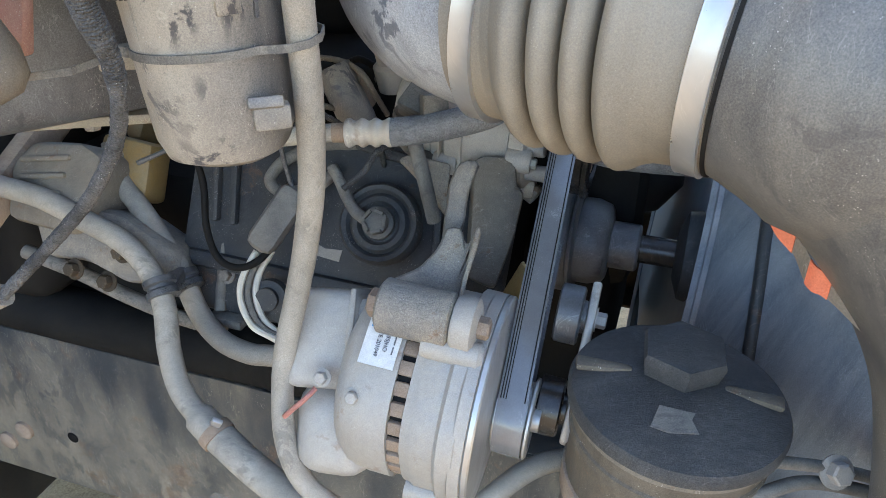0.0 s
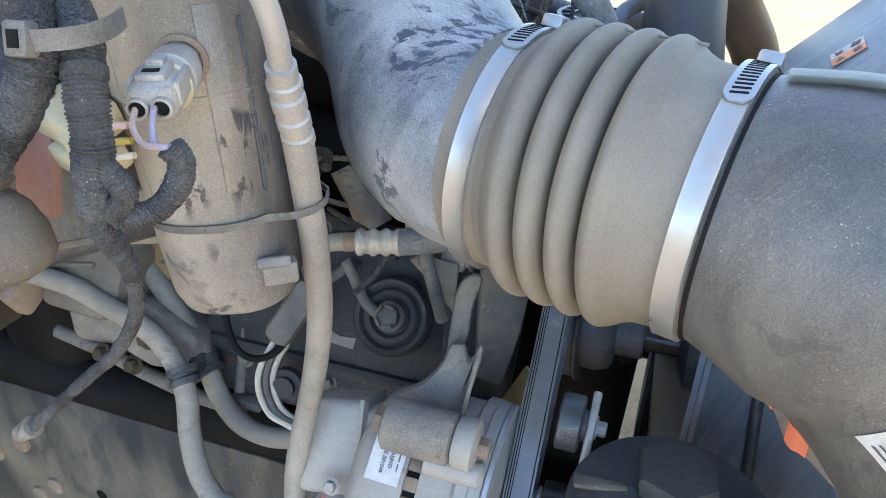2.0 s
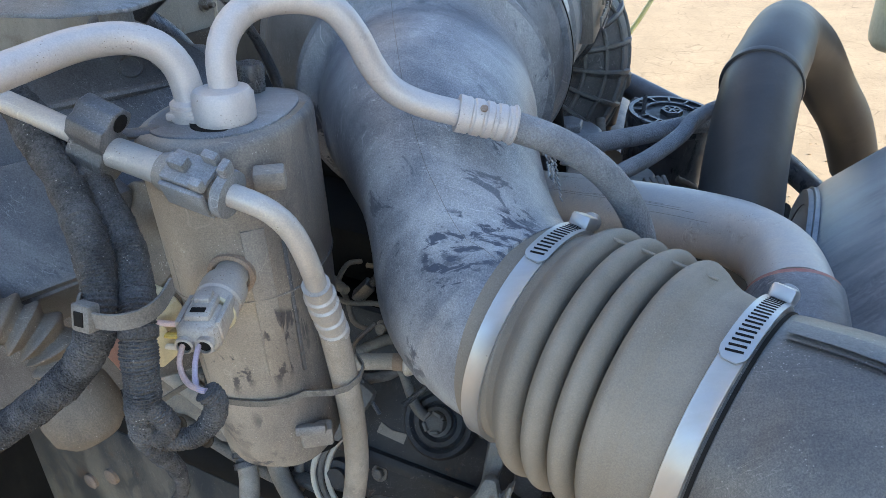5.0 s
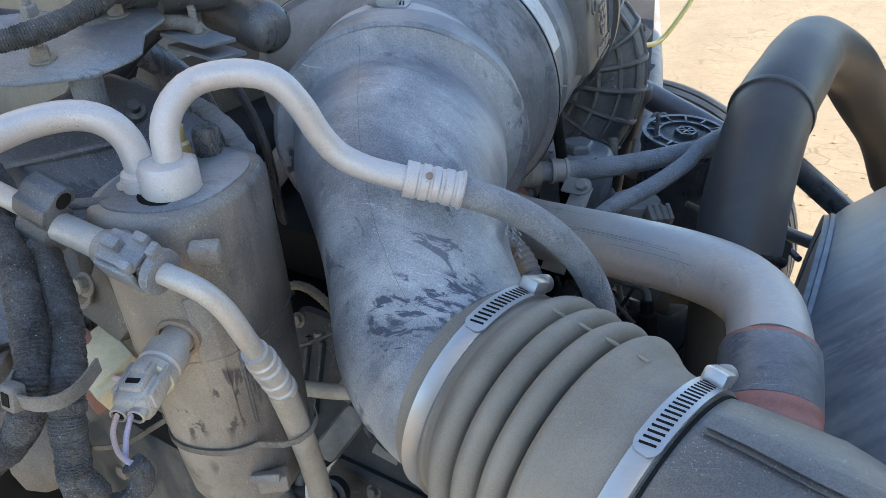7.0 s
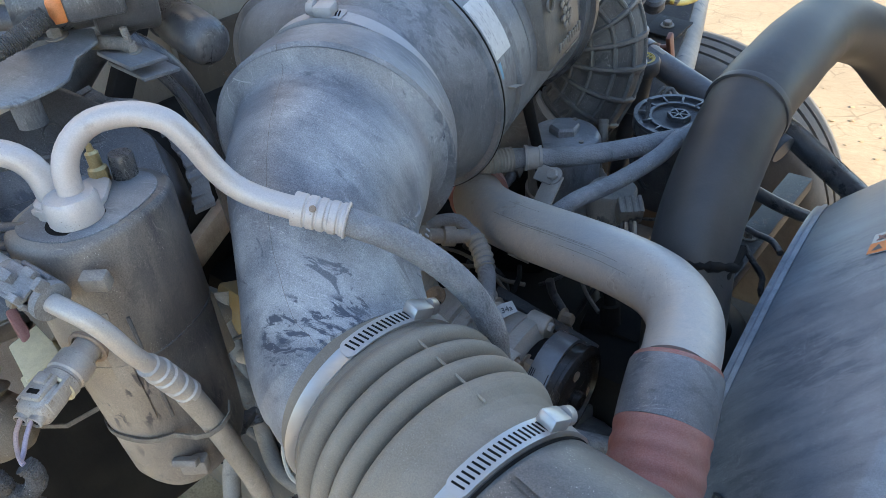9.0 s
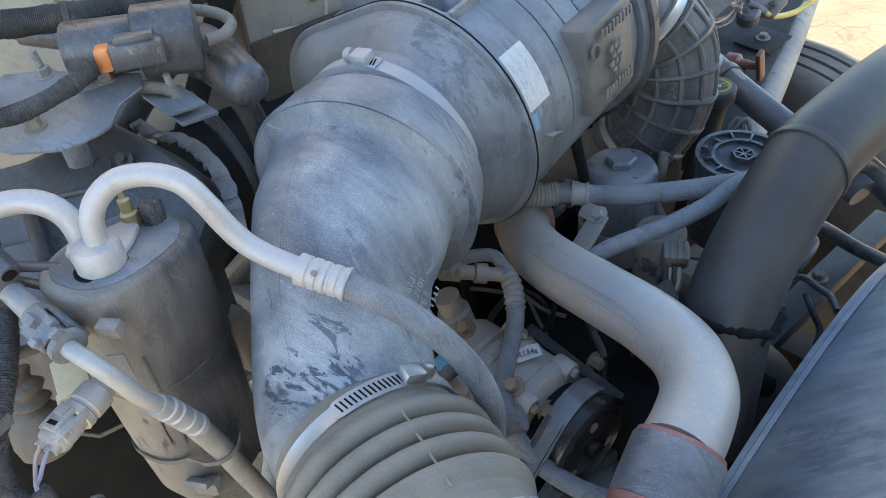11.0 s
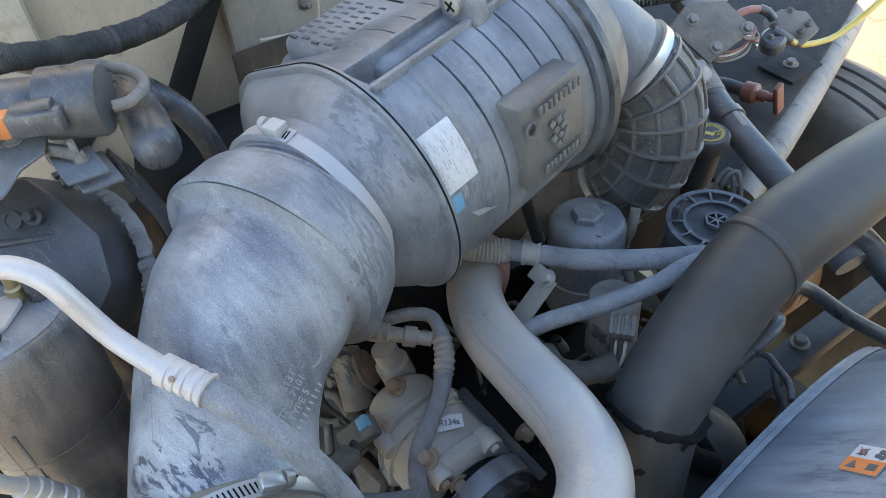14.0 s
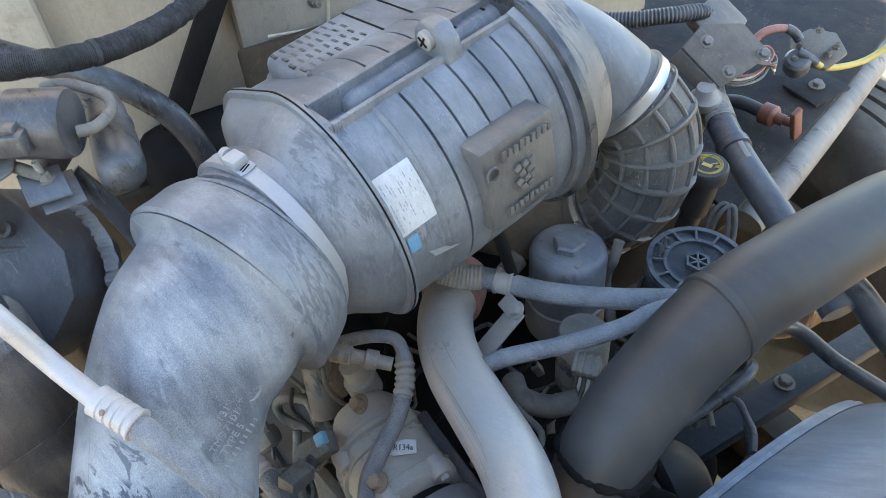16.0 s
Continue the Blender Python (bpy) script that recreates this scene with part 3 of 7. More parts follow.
    pts = [(-0.092, 0.862, 1.482), (-0.090, 0.835, 1.478), (-0.083, 0.80, 1.475), (-0.074, 0.765, 1.471), (-0.068, 0.735, 1.466), (-0.058, 0.70, 1.455), (-0.045, 0.66, 1.432), (-0.026, 0.622, 1.398), (-0.002, 0.590, 1.366), (0.022, 0.568, 1.350), (0.040, 0.5575, 1.3445), (0.054, 0.550, 1.342)]

    def rad(s, _):
        keys = ((0, 0.108), (0.08, 0.108), (0.10, 0.104), (0.145, 0.104), (0.15, 0.109), (0.165, 0.112), (0.175, 0.1185), (0.19, 0.1205), (0.275, 0.1255), (0.290, 0.1265), (0.298, 0.1225), (0.303, 0.110), (0.315, 0.1035), (0.33, 0.102), (0.42, 0.101), (0.55, 0.092), (0.7, 0.088), (0.82, 0.088), (0.9, 0.0885), (0.905, 0.0865), (1, 0.0865))
        for (s0, r0), (s1, r1) in zip(keys, keys[1:]):
            if s <= s1:
                return r0 + (r1 - r0) * (s - s0) / (s1 - s0)
        return 0.0865
    path = spline(pts, 0.003)
    k, last = int(0.30 * (len(path) - 1)), len(path) - 1
    part("collar", sweep(bmesh.new(), path[:k + 1], lambda s, _: rad(s * k / last, 0), 80), "duct", t, "flared dusty collar")
    bm = sweep(bmesh.new(), path[k:], lambda s, _: rad((k + s * (last - k)) / last, 0), 80)
    for i, v in enumerate(bm.verts):            # the rear side is moulded flatter than the rest
        c = path[k + i // 80]
        out = (v.co - c).normalized()
        v.co.x += 0.027 * math.exp(-((c.z - 1.41) / 0.036) ** 2) * max(0.0, -out.x) ** 3
    part("duct", bm, "duct_worn", t)
    for q in (0.128, 0.157):
        i = int(q * last)
        part("collar_ridge", lathe([(0.103, -0.0035), (rad(q, 0) + 0.0035, -0.0018), (rad(q, 0) + 0.0035, 0.0018), (0.103, 0.0035)], place(path[i], path[i + 1] - path[i]), 72), "duct", t)
    part("mould_seam", patch(path, rad, 0.12, 0.9, (-0.18, -0.35, 0.92), -0.0022, 0.0022, 0.0007, 2), "duct_dark", t)
    # moulded marks on the side towards the compressor
    m = place((0.0535, 0.650, 1.446), (0.90, -0.02, 0.42), (0.30, 0.35, -0.75)) @ pose(0, 0, 0, 0, 0, 180)
    for x, y, body in ((0.010, 0.016, "6131"), (0.0, 0.005, "TMS 7101"), (-0.003, -0.006, "TYPE 5")):
        text_part(t, body, m @ pose(x, y, 0.002), 0.0105, "moulded")
    for i in range(9):
        part("moulded_mark", box((0.0016, 0.0050 if i % 3 else 0.0065, 0.0010), m @ pose(-0.026 + 0.006 * i, -0.016, 0.002), 0), "moulded", t, smooth=0)
    e = place((0.0375, 0.690, 1.4555), (0.90, -0.1, 0.42))
    part("moulded_dial", lathe([(0.0105, 0), (0.0105, 0.0016), (0.009, 0.0016), (0.009, 0.0004), (0.0055, 0.0004), (0.0055, 0.0014), (0, 0.0014)], e @ pose(0, 0, 0.001), 24), "moulded", t)
    for i in range(4):
        part("moulded_tick", box((0.0012, 0.010, 0.0012), place((0.028, 0.705, 1.478), (0.85, -0.1, 0.5)) @ pose(0.003 * i - 0.005, 0, 0.0005, 0, 0, 20), 0), "moulded", t)
    return t


def lower_elbow():
    t = thing("intake_elbow", "dark scratched plastic intake elbow turning down ahead", "intake duct", at=(0.25, 0.45, 1.3))
    pts = [RING_B - AX_B * 0.012, RING_B + AX_B * 0.03, RING_B + AX_B * 0.07 + Z * -0.004, (0.285, 0.418, 1.306), (0.325, 0.397, 1.264), (0.362, 0.379, 1.208), (0.392, 0.366, 1.14), (0.414, 0.356, 1.05), (0.43, 0.35, 0.95), (0.44, 0.345, 0.85)]

    def rad(s, _):
        return 0.088 + 0.016 * min(1, max(0, (s - 0.03) / 0.10))
    path = spline(pts, 0.004)
    part("duct", sweep(bmesh.new(), path, rad, 80), "duct_dark", t)
    part("seam", patch(path, rad, 0.045, 0.42, (0.05, -0.02, 1.0), -0.07, 0.07, 0.0055, 4), "duct_dark", t, "raised moulding ridge")
    part("seam_edge", patch(path, rad, 0.045, 0.42, (0.05, -0.02, 1.0), -0.10, 0.10, 0.0025, 4), "duct_dark", t)
    front = (-0.40, -0.90, -0.30)
    lab = part("label", patch(path, rad, 0.245, 0.38, front, -0.14, 0.22), "paper", t, "white warning label with an orange head")
    part("label_head", patch(path, rad, 0.255, 0.37, front, -0.12, -0.045, 0.0014), "orange", lab)
    for i in range(5):
        part("print", patch(path, rad, 0.26, 0.365 - 0.012 * (i % 3), front, -0.01 + 0.042 * i, 0.006 + 0.042 * i, 0.0014), "ink", lab)
    # striped tape that has come loose behind the bend
    line = spline([Vector(p) for p in ((0.213, 0.448, 1.243), (0.221, 0.431, 1.223), (0.231, 0.420, 1.212), (0.236, 0.410, 1.200), (0.240, 0.403, 1.195), (0.247, 0.398, 1.193), (0.264, 0.378, 1.180))], 0.002)
    band = part("tape", strap(line, 0.017, 0.0008), "rubtan", t, "peeling striped tape on the inner side")
    k = len(line)
    for lo, hi in ((0.0, 0.43), (0.60, 0.76)):
        part("tape_stripe", strap([p - Vector((0.0003, 0.0003, 0)) for p in line[int(lo * k):int(hi * k)]], 0.0175, 0.0016), "red_tape", band, "orange-red stripe")


def air_cleaner():
    t = thing("air_cleaner", "dusty grey plastic air cleaner housing with ribs", "air cleaner", at=(-0.06, 1.05, 1.47))
    ax = Vector((0.14, 0.98, 0.11)).normalized()
    o = Vector((-0.083, 0.905, 1.474))
    m = place(o, ax)        # x runs to the rear, y up, z along the housing
    sx = m.to_3x3() @ Vector((1, 0, 0))
    flip = -1 if sx.x > 0 else 1

    def outline(R, lobe, low, k=200):
        """Hull of a round section and a lower lobe beside it, seen along the housing."""
        out = []
        for i in range(k):
            a = 2 * math.pi * i / k
            d = Vector((math.cos(a), math.sin(a)))
            cs = ((0, 0, R), (lobe, low, R * 0.80))
            s = max(d.x * c[0] + d.y * c[1] + c[2] for c in cs)
            out.append((d, s))
        P = []
        for (d0, s0), (d1, s1) in zip(out, out[1:] + out[:1]):
            det = d0.x * d1.y - d0.y * d1.x
            P.append(Vector(((s0 * d1.y - s1 * d0.y) / det, (d0.x * s1 - d1.x * s0) / det)))
        return P

    def notched(P):
        """Lowers the top between the two rails of the channel."""
        return [Vector((p.x, min(p.y, 0.118))) if 0.008 < p.x < 0.046 and p.y > 0 else p for p in P]

    def loft(sections, name, mat, label="", notch=False):
        bm = bmesh.new()
        rings = []
        for z, R, lobe, low in sections:
            rings.append([bm.verts.new(m @ Vector((p.x * flip * -1, p.y, z))) for p in (notched(outline(R, lobe, low)) if notch else outline(R, lobe, low))])
        for a, b in zip(rings, rings[1:]):
            for i in range(len(a)):
                bm.faces.new((a[i], a[(i + 1) % len(a)], b[(i + 1) % len(b)], b[i]))
        bm.faces.new(rings[0][::-1])
        bm.faces.new(rings[-1])
        bmesh.ops.recalc_face_normals(bm, faces=bm.faces)
        return part(name, bm, mat, t, label, 35)
    loft([(-0.075, 0.106, -0.001, 0), (-0.062, 0.108, -0.005, 0), (-0.045, 0.116, -0.03, -0.004), (-0.02, 0.134, -0.10, -0.012), (0.0, 0.143, -0.115, -0.015)], "cone", "airbox")
    loft([(0.0, 0.150, -0.118, -0.015), (0.004, 0.1525, -0.118, -0.015), (0.009, 0.1525, -0.118, -0.015), (0.012, 0.146, -0.118, -0.015)], "flange", "airbox")
    loft([(0.0030, 0.150, -0.118, -0.015), (0.0034, 0.1530, -0.118, -0.015), (0.0052, 0.1530, -0.118, -0.015), (0.0056, 0.150, -0.118, -0.015)], "gasket", "dark", "black gasket line")
    secs = [(0.010, 0.1415, -0.115, -0.015), (0.062, 0.1415, -0.115, -0.015), (0.066, 0.146, -0.12, -0.015)]
    z = 0.066
    for i in range(6):
        secs += [(z + 0.001, 0.1435, -0.12, -0.015), (z + 0.008, 0.1448, -0.12, -0.015), (z + 0.0300, 0.1448, -0.12, -0.015), (z + 0.0305, 0.1365, -0.12, -0.015), (z + 0.0325, 0.1365, -0.12, -0.015)]
        z += 0.033
    secs += [(z, 0.152, -0.12, -0.015), (z + 0.012, 0.156, -0.12, -0.015), (z + 0.03, 0.156, -0.11, -0.015), (z + 0.034, 0.147, -0.09, -0.01)]
    loft(secs, "body", "airbox", notch=True)
    loft([(z + 0.030, 0.146, -0.10, -0.01), (z + 0.05, 0.142, -0.08, -0.01), (z + 0.085, 0.132, -0.05, -0.01), (z + 0.10, 0.10, -0.03, 0)], "end_cap", "canister", "dusty end cap")
    loft([(z + 0.010, 0.158, -0.118, -0.015), (z + 0.012, 0.162, -0.118, -0.015), (z + 0.024, 0.162, -0.118, -0.015), (z + 0.028, 0.155, -0.115, -0.015)], "end_flange", "blackplastic")
    # channel rails and the latch on the top
    ux = sx * flip
    for x, h in ((0.004, 0.134), (0.050, 0.131)):
        part("channel_rail", box((0.007, 0.022, 0.27), m @ Matrix.Translation((-flip * x, h, 0.150)), 0.0015), "airbox", t)
    part("channel_end", box((0.05, 0.02, 0.008), m @ Matrix.Translation((-flip * 0.027, 0.131, 0.014)), 0.002), "airbox", t)
    lm = m @ Matrix.Translation((-flip * 0.030, 0.140, 0.165))
    lt = part("latch", prism([(-0.030, -0.01), (0.030, -0.01), (0.026, 0.016), (0.013, 0.032), (-0.013, 0.032), (-0.026, 0.016)], 0.024, lm, 0.004), "airbox", t)
    part("latch_bolt", lathe([(0.0115, 0), (0.0115, 0.006), (0.009, 0.008), (0, 0.008)], lm @ Matrix.Translation((0, 0.014, 0)) @ pose(0, 0, 0, 180), 20), "cast", lt, "worn steel screw")
    for q in (35, 125):
        part("bolt_slot", box((0.015, 0.0026, 0.0016), lm @ Matrix.Translation((0, 0.014, -0.0082)) @ pose(0, 0, 0, 0, 0, q), 0), "dark", lt)
    # raised name plate on the side
    pm = place((0.0985, 1.045, 1.5235), (0.965, -0.15, 0.07), Z - ax * ax.z)
    pl = part("name_plate", box((0.106, 0.110, 0.050), pm @ Matrix.Translation((0, 0, -0.028)), 0.005), "duct_dark", t, "raised square plate with moulded marks")
    for i in range(4):
        for j in range(2 if i % 2 else 3):
            part("emblem_tile", box((0.0085, 0.0075, 0.0028), pm @ Matrix.Translation((-0.010 + 0.0105 * j + 0.0052 * (i % 2), 0.014 - 0.0095 * i, 0.0024)) @ pose(0, 0, 0, 0, 0, 24), 0.0006), "duct_dark", pl)
    part("emblem_ring", lathe([(0.0095, 0), (0.0095, 0.003), (0.0072, 0.003), (0.0072, 0)], pm @ Matrix.Translation((-0.044, 0.028, 0.0018)), 20), "duct_dark", pl)
    for i in range(9):
        part("moulded_mark", box((0.0052, 0.010 if i % 3 else 0.013, 0.0026), pm @ Matrix.Translation((-0.026 + 0.0085 * i, 0.040, 0.0022)) @ pose(0, 0, 0, 0, 0, -8), 0.0006), "duct_dark", pl)
        part("moulded_mark", box((0.0052, 0.009 if i % 4 else 0.012, 0.0026), pm @ Matrix.Translation((-0.028 + 0.0078 * i, -0.034, 0.0022)) @ pose(0, 0, 0, 0, 0, -8), 0.0006), "duct_dark", pl)
    part("moulded_mark", box((0.046, 0.0022, 0.0012), pm @ Matrix.Translation((0.008, -0.047, 0.0022)), 0), "duct_dark", pl)
    # white paper label
    R = 0.1421
    lab, ink = bmesh.new(), bmesh.new()
    a0, a1 = radians(43), radians(15)

    def on(a, zz, r):
        return m @ Vector((-flip * r * math.cos(a), r * math.sin(a), zz))
    rows = []
    for i in range(13):
        a = a0 + (a1 - a0) * i / 12
        rows.append([lab.verts.new(on(a, zz, R + 0.0006)) for zz in (0.012, 0.060)])
    for p, q in zip(rows, rows[1:]):
        lab.faces.new((p[0], p[1], q[1], q[0]))
    label = part("label", lab, "paper", t, "white paper label with small print", 80)
    rng = random.Random(8)
    for k in range(13):
        zz = 0.016 + 0.0033 * k
        a = a0 - 0.03 - rng.uniform(0, 0.12)
        while a > a1 + 0.06:
            s = rng.uniform(0.012, 0.045)
            if rng.random() < (0.15 if k % 3 else 0.6):
                v = [ink.verts.new(on(b, z2, R + 0.0011)) for b, z2 in ((a, zz), (a - s, zz), (a - s, zz + 0.0011), (a, zz + 0.0011))]
                ink.faces.new(v)
            a -= s + 0.012
    part("print", ink, "faded", label, "", 0)
    blue = bmesh.new()
    v = [[blue.verts.new(on(a1 - 0.03 - 0.14 * i / 4, z2, R + 0.0006)) for z2 in (0.016, 0.030)] for i in range(5)]
    for p, q in zip(v, v[1:]):
        blue.faces.new((p[0], p[1], q[1], q[0]))
    part("sticker", blue, "blue", t, "small blue sticker", 80)
    # flat slotted shell on the rear shoulder, its front rounded down
    gm = place(o + ax * 0.18 + ux * -flip * flip * 0.0 + Vector((-0.066, 0.018, 0.113)), Vector((-0.10, -0.11, 0.98)), ax)
    part("grid_shell", box((0.195, 0.30, 0.045), gm @ Matrix.Translation((0, 0, -0.004)), 0.016, seg=4), "airbox", t)
    for i in range(8):
        for j in range(7):
            part("vent_slot", box((0.0125 if j < 5 else 0.02, 0.0042, 0.004), gm @ Matrix.Translation((-0.076 + 0.0215 * j, -0.140 + 0.0125 * i + 0.003 * (j % 2), 0.0168)), 0), "blackplastic", t, smooth=0)
    for i in range(4):
        part("groove", box((0.17, 0.0028, 0.004), gm @ Matrix.Translation((0.0, -0.030 + 0.045 * i, 0.0172)), 0), "dark", t, smooth=0)
    # loose paper strip and dark strut below the housing
    part("paper_strip", tube([(0.063, 0.922, 1.476), (0.062, 0.968, 1.462), (0.058, 1.012, 1.452)], 0.009, 8, 0.01, 0.12), "hose_tan", t, "loose tan paper strip")
    part("strut", tube([(0.042, 1.056, 1.43), (0.046, 1.066, 1.38), (0.055, 1.08, 1.31), (0.06, 1.09, 1.24)], 0.008, 10), "dark", t)
    return t


def ribbed_elbow():
    t = thing("ribbed_elbow", "black ribbed rubber elbow hose, dusty, held by steel clamps", "intake hose", at=(0.05, 1.37, 1.36))
    pts = [(0.030, 1.342, 1.468), (0.056, 1.358, 1.442), (0.082, 1.368, 1.405), (0.092, 1.366, 1.36), (0.088, 1.36, 1.315), (0.070, 1.352, 1.272), (0.044, 1.343, 1.238), (0.020, 1.335, 1.215)]
    path = spline(pts, 0.003)

    def rad(s, _):
        k = (s * 8.0 + 0.35) % 1
        rib = max(0.0, 1 - abs(k - 0.5) / 0.11) if 0.1 < s < 0.86 else 0
        return 0.0685 - 0.003 * s + 0.0056 * min(1, rib * 1.6) + (0.0035 if s > 0.95 or 0.86 < s < 0.88 else 0)
    part("hose", sweep(bmesh.new(), path, rad, 64), "ribbed", t)
    last = len(path) - 1
    for i in range(1, last - 1):
        s, k = i / last, (i / last * 8.0 + 0.35) % 1
        if 0.1 < s < 0.86 and k <= 0.5 < k + 8.0 / last:
            q = 0.0685 - 0.003 * s
            part("ring_rib", lathe([(q, -0.0036), (q + 0.0062, -0.0022), (q + 0.0066, 0.0), (q + 0.0062, 0.0022), (q, 0.0036)], place(path[i], path[i + 1] - path[i - 1]), 64), "duct_dark", t, "dusty raised ring")
    for k in range(12):
        a = 2 * math.pi * k / 12
        line = []
        side = axes((path[1] - path[0]).normalized()).col[0].copy()
        for i, p in enumerate(path):
            tt = (path[min(i + 1, len(path) - 1)] - path[max(i - 1, 0)]).normalized()
            side = (side - tt * side.dot(tt)).normalized()
            s = i / len(path)
            if 0.12 < s < 0.86 and i % 3 == 0:
                line.append(p + (side * math.cos(a) + tt.cross(side) * math.sin(a)) * (0.0695 - 0.003 * s))
        part("rib", sweep(bmesh.new(), line, 0.0042, 8), "duct_dark", t, "dusty raised rib")
    part("neck", tube([(-0.06, 1.275, 1.535), (-0.01, 1.31, 1.506), (0.035, 1.345, 1.463)], lambda s, _: 0.070 + 0.006 * (1 - s), 48), "airbox", t, "smooth grey outlet neck")


def intake():
    intake_elbow()
    intake_bellows()
    lower_elbow()
    air_cleaner()
    ribbed_elbow()
    clamp_band("hose_clamp", "steel worm-drive clamp on the bellows", RING_A, AX_A, 0.0905, 0.016, (0.039, 0.528, 1.419), (0.081, 0.584, 1.424))
    clamp_band("hose_clamp", "steel worm-drive clamp on the bellows", RING_B, AX_B, 0.0915, 0.016, (0.161, 0.443, 1.406), (0.210, 0.506, 1.409))
    clamp_band("hose_clamp", "wide steel clamp on the air cleaner outlet", (-0.091, 0.832, 1.4765), (-0.01, 0.985, 0.13), 0.1115, 0.018, (-0.075, 0.82, 1.583), (-0.094, 0.830, 1.580), mat="zinc")
    clamp_band("hose_clamp", "steel clamp on the ribbed elbow hose", (0.046, 1.352, 1.452), (0.62, 0.36, -0.70), 0.0725, 0.017, (0.02, 1.305, 1.40), (0.039, 1.295, 1.405))
    clamp_band("hose_clamp", "steel clamp on the ribbed elbow hose", (0.040, 1.342, 1.234), (-0.60, -0.20, -0.77), 0.0690, 0.012, (0.065, 1.30, 1.262), (0.065, 1.286, 1.273))


# ---- pipes and hoses ----
def charge_pipe():
    t = thing("charge_pipe", "dusty silver metal charge-air pipe with red silicone hoses", "charge pipe", at=(0.2, 0.85, 1.29))
    pts = [(-0.03, 1.055, 1.245), (-0.012, 1.015, 1.252), (0.032, 0.965, 1.267), (0.085, 0.926, 1.280), (0.150, 0.894, 1.288), (0.215, 0.863, 1.293), (0.262, 0.828, 1.297), (0.288, 0.782, 1.299), (0.292, 0.735, 1.299), (0.289, 0.70, 1.297)]
    part("pipe", tube(pts, 0.0385, 36), "alu_grey", t)
    way = spline(pts, 0.004)
    for s0, s1, a in ((0.28, 0.62, 0.05), (0.34, 0.66, 0.11), (0.40, 0.58, 0.02), (0.30, 0.40, -0.5), (0.48, 0.70, 0.30)):
        part("scratch", patch(way, 0.040, s0, s1, (-0.35, -0.55, 0.75), a, a + 0.009, 0.0002, 1), "wire", t)
    part("hose", tube([(-0.05, 1.085, 1.24), (-0.032, 1.058, 1.244), (-0.022, 1.036, 1.248)], lambda s, _: 0.0445, 36), "red", t, "red silicone hose")
    a, b, c = Vector((0.290, 0.708, 1.2975)), Vector((0.286, 0.648, 1.272)), Vector((0.282, 0.52, 1.205))
    part("hose_lip", tube([a, a.lerp(b, 0.2)], 0.0432, 36), "red", t, "red silicone edge")
    part("sleeve", tube([a.lerp(b, 0.08), b], lambda s, _: 0.0452 + 0.0006 * math.sin(s * 3.1), 36), "airbox", t, "grey metal sleeve")
    part("hose", tube([b.lerp(a, 0.05), b.lerp(c, 0.3), b.lerp(c, 0.6), c], lambda s, L: 0.0448 + 0.0007 * math.sin(L * 330), 36, 0.003), "red", t, "red silicone hose with wrapped ridges")


def coolant_pipe():
    t = thing("coolant_pipe", "large matt black pipe arching over the engine", "pipe", at=(0.3, 1.05, 1.35))
    pts = [(0.288, 0.915, 1.08), (0.286, 0.923, 1.19), (0.285, 0.952, 1.275), (0.298, 1.018, 1.336), (0.325, 1.115, 1.388), (0.358, 1.21, 1.402), (0.388, 1.31, 1.400), (0.430, 1.435, 1.382), (0.514, 1.582, 1.313), (0.584, 1.667, 1.222), (0.660, 1.736, 1.121), (0.72, 1.79, 1.0)]
    part("pipe", tube(pts, 0.052, 40), "black", t)
    c, d = Vector((0.322, 1.108, 1.385)), Vector((0.345, 0.93, 0.19)).normalized()
    part("joint_ring", lathe([(0.0515, -0.0065), (0.0550, -0.005), (0.0556, 0.0), (0.0550, 0.005), (0.0515, 0.0065)], place(c, d), 40), "black", t)
    ring = [Vector((0.285, 0.948, 1.262)) + axes((0.05, 0.35, 0.93)).to_3x3() @ Vector((r * math.cos(a), r * math.sin(a), 0.008 * noise.noise(Vector((math.cos(a) * 2, math.sin(a) * 2, 5))))) for a, r in ((2 * math.pi * k / 60, 0.052 + 0.004 * noise.noise(Vector((k * 0.4, 1, 0)))) for k in range(61))]
    part("sealant", sweep(bmesh.new(), ring, lambda q, L: 0.0062 + 0.0055 * noise.noise(Vector((L * 110, 3, 0))), 12), "dark", t, "lumpy black sealant")
    part("drip", tube([(0.338, 0.955, 1.275), (0.326, 0.925, 1.262), (0.305, 0.898, 1.240), (0.285, 0.880, 1.220)], lambda q, L: 0.009 + 0.004 * noise.noise(Vector((L * 150, 7, 0))), 10), "dark", t)


def hoses():
    def one(name, label, pts, r, mat, n=16, extra=None, cat="hose"):
        t = thing(name, label, cat, at=pts[0])
        part("hose_body", tube(pts, r, n), mat, t)
        if extra:
            extra(t)
        return t

    def wrap(t):
        part("wrap", tube([(-0.035, 1.018, 1.318), (-0.005, 1.035, 1.310), (0.022, 1.055, 1.306)], lambda s, L: 0.0175 + 0.0008 * math.sin(L * 1200), 20, 0.0012), "hose_tan", t, "corded wrap on the hose end")
    one("heater_hose", "grey dusty heater hose with a wrapped end", [(-0.06, 1.005, 1.325), (0.0, 1.04, 1.312), (0.03, 1.06, 1.306), (0.10, 1.088, 1.301), (0.175, 1.13, 1.301), (0.24, 1.178, 1.300), (0.30, 1.23, 1.29)], 0.0145, "hose", extra=wrap)
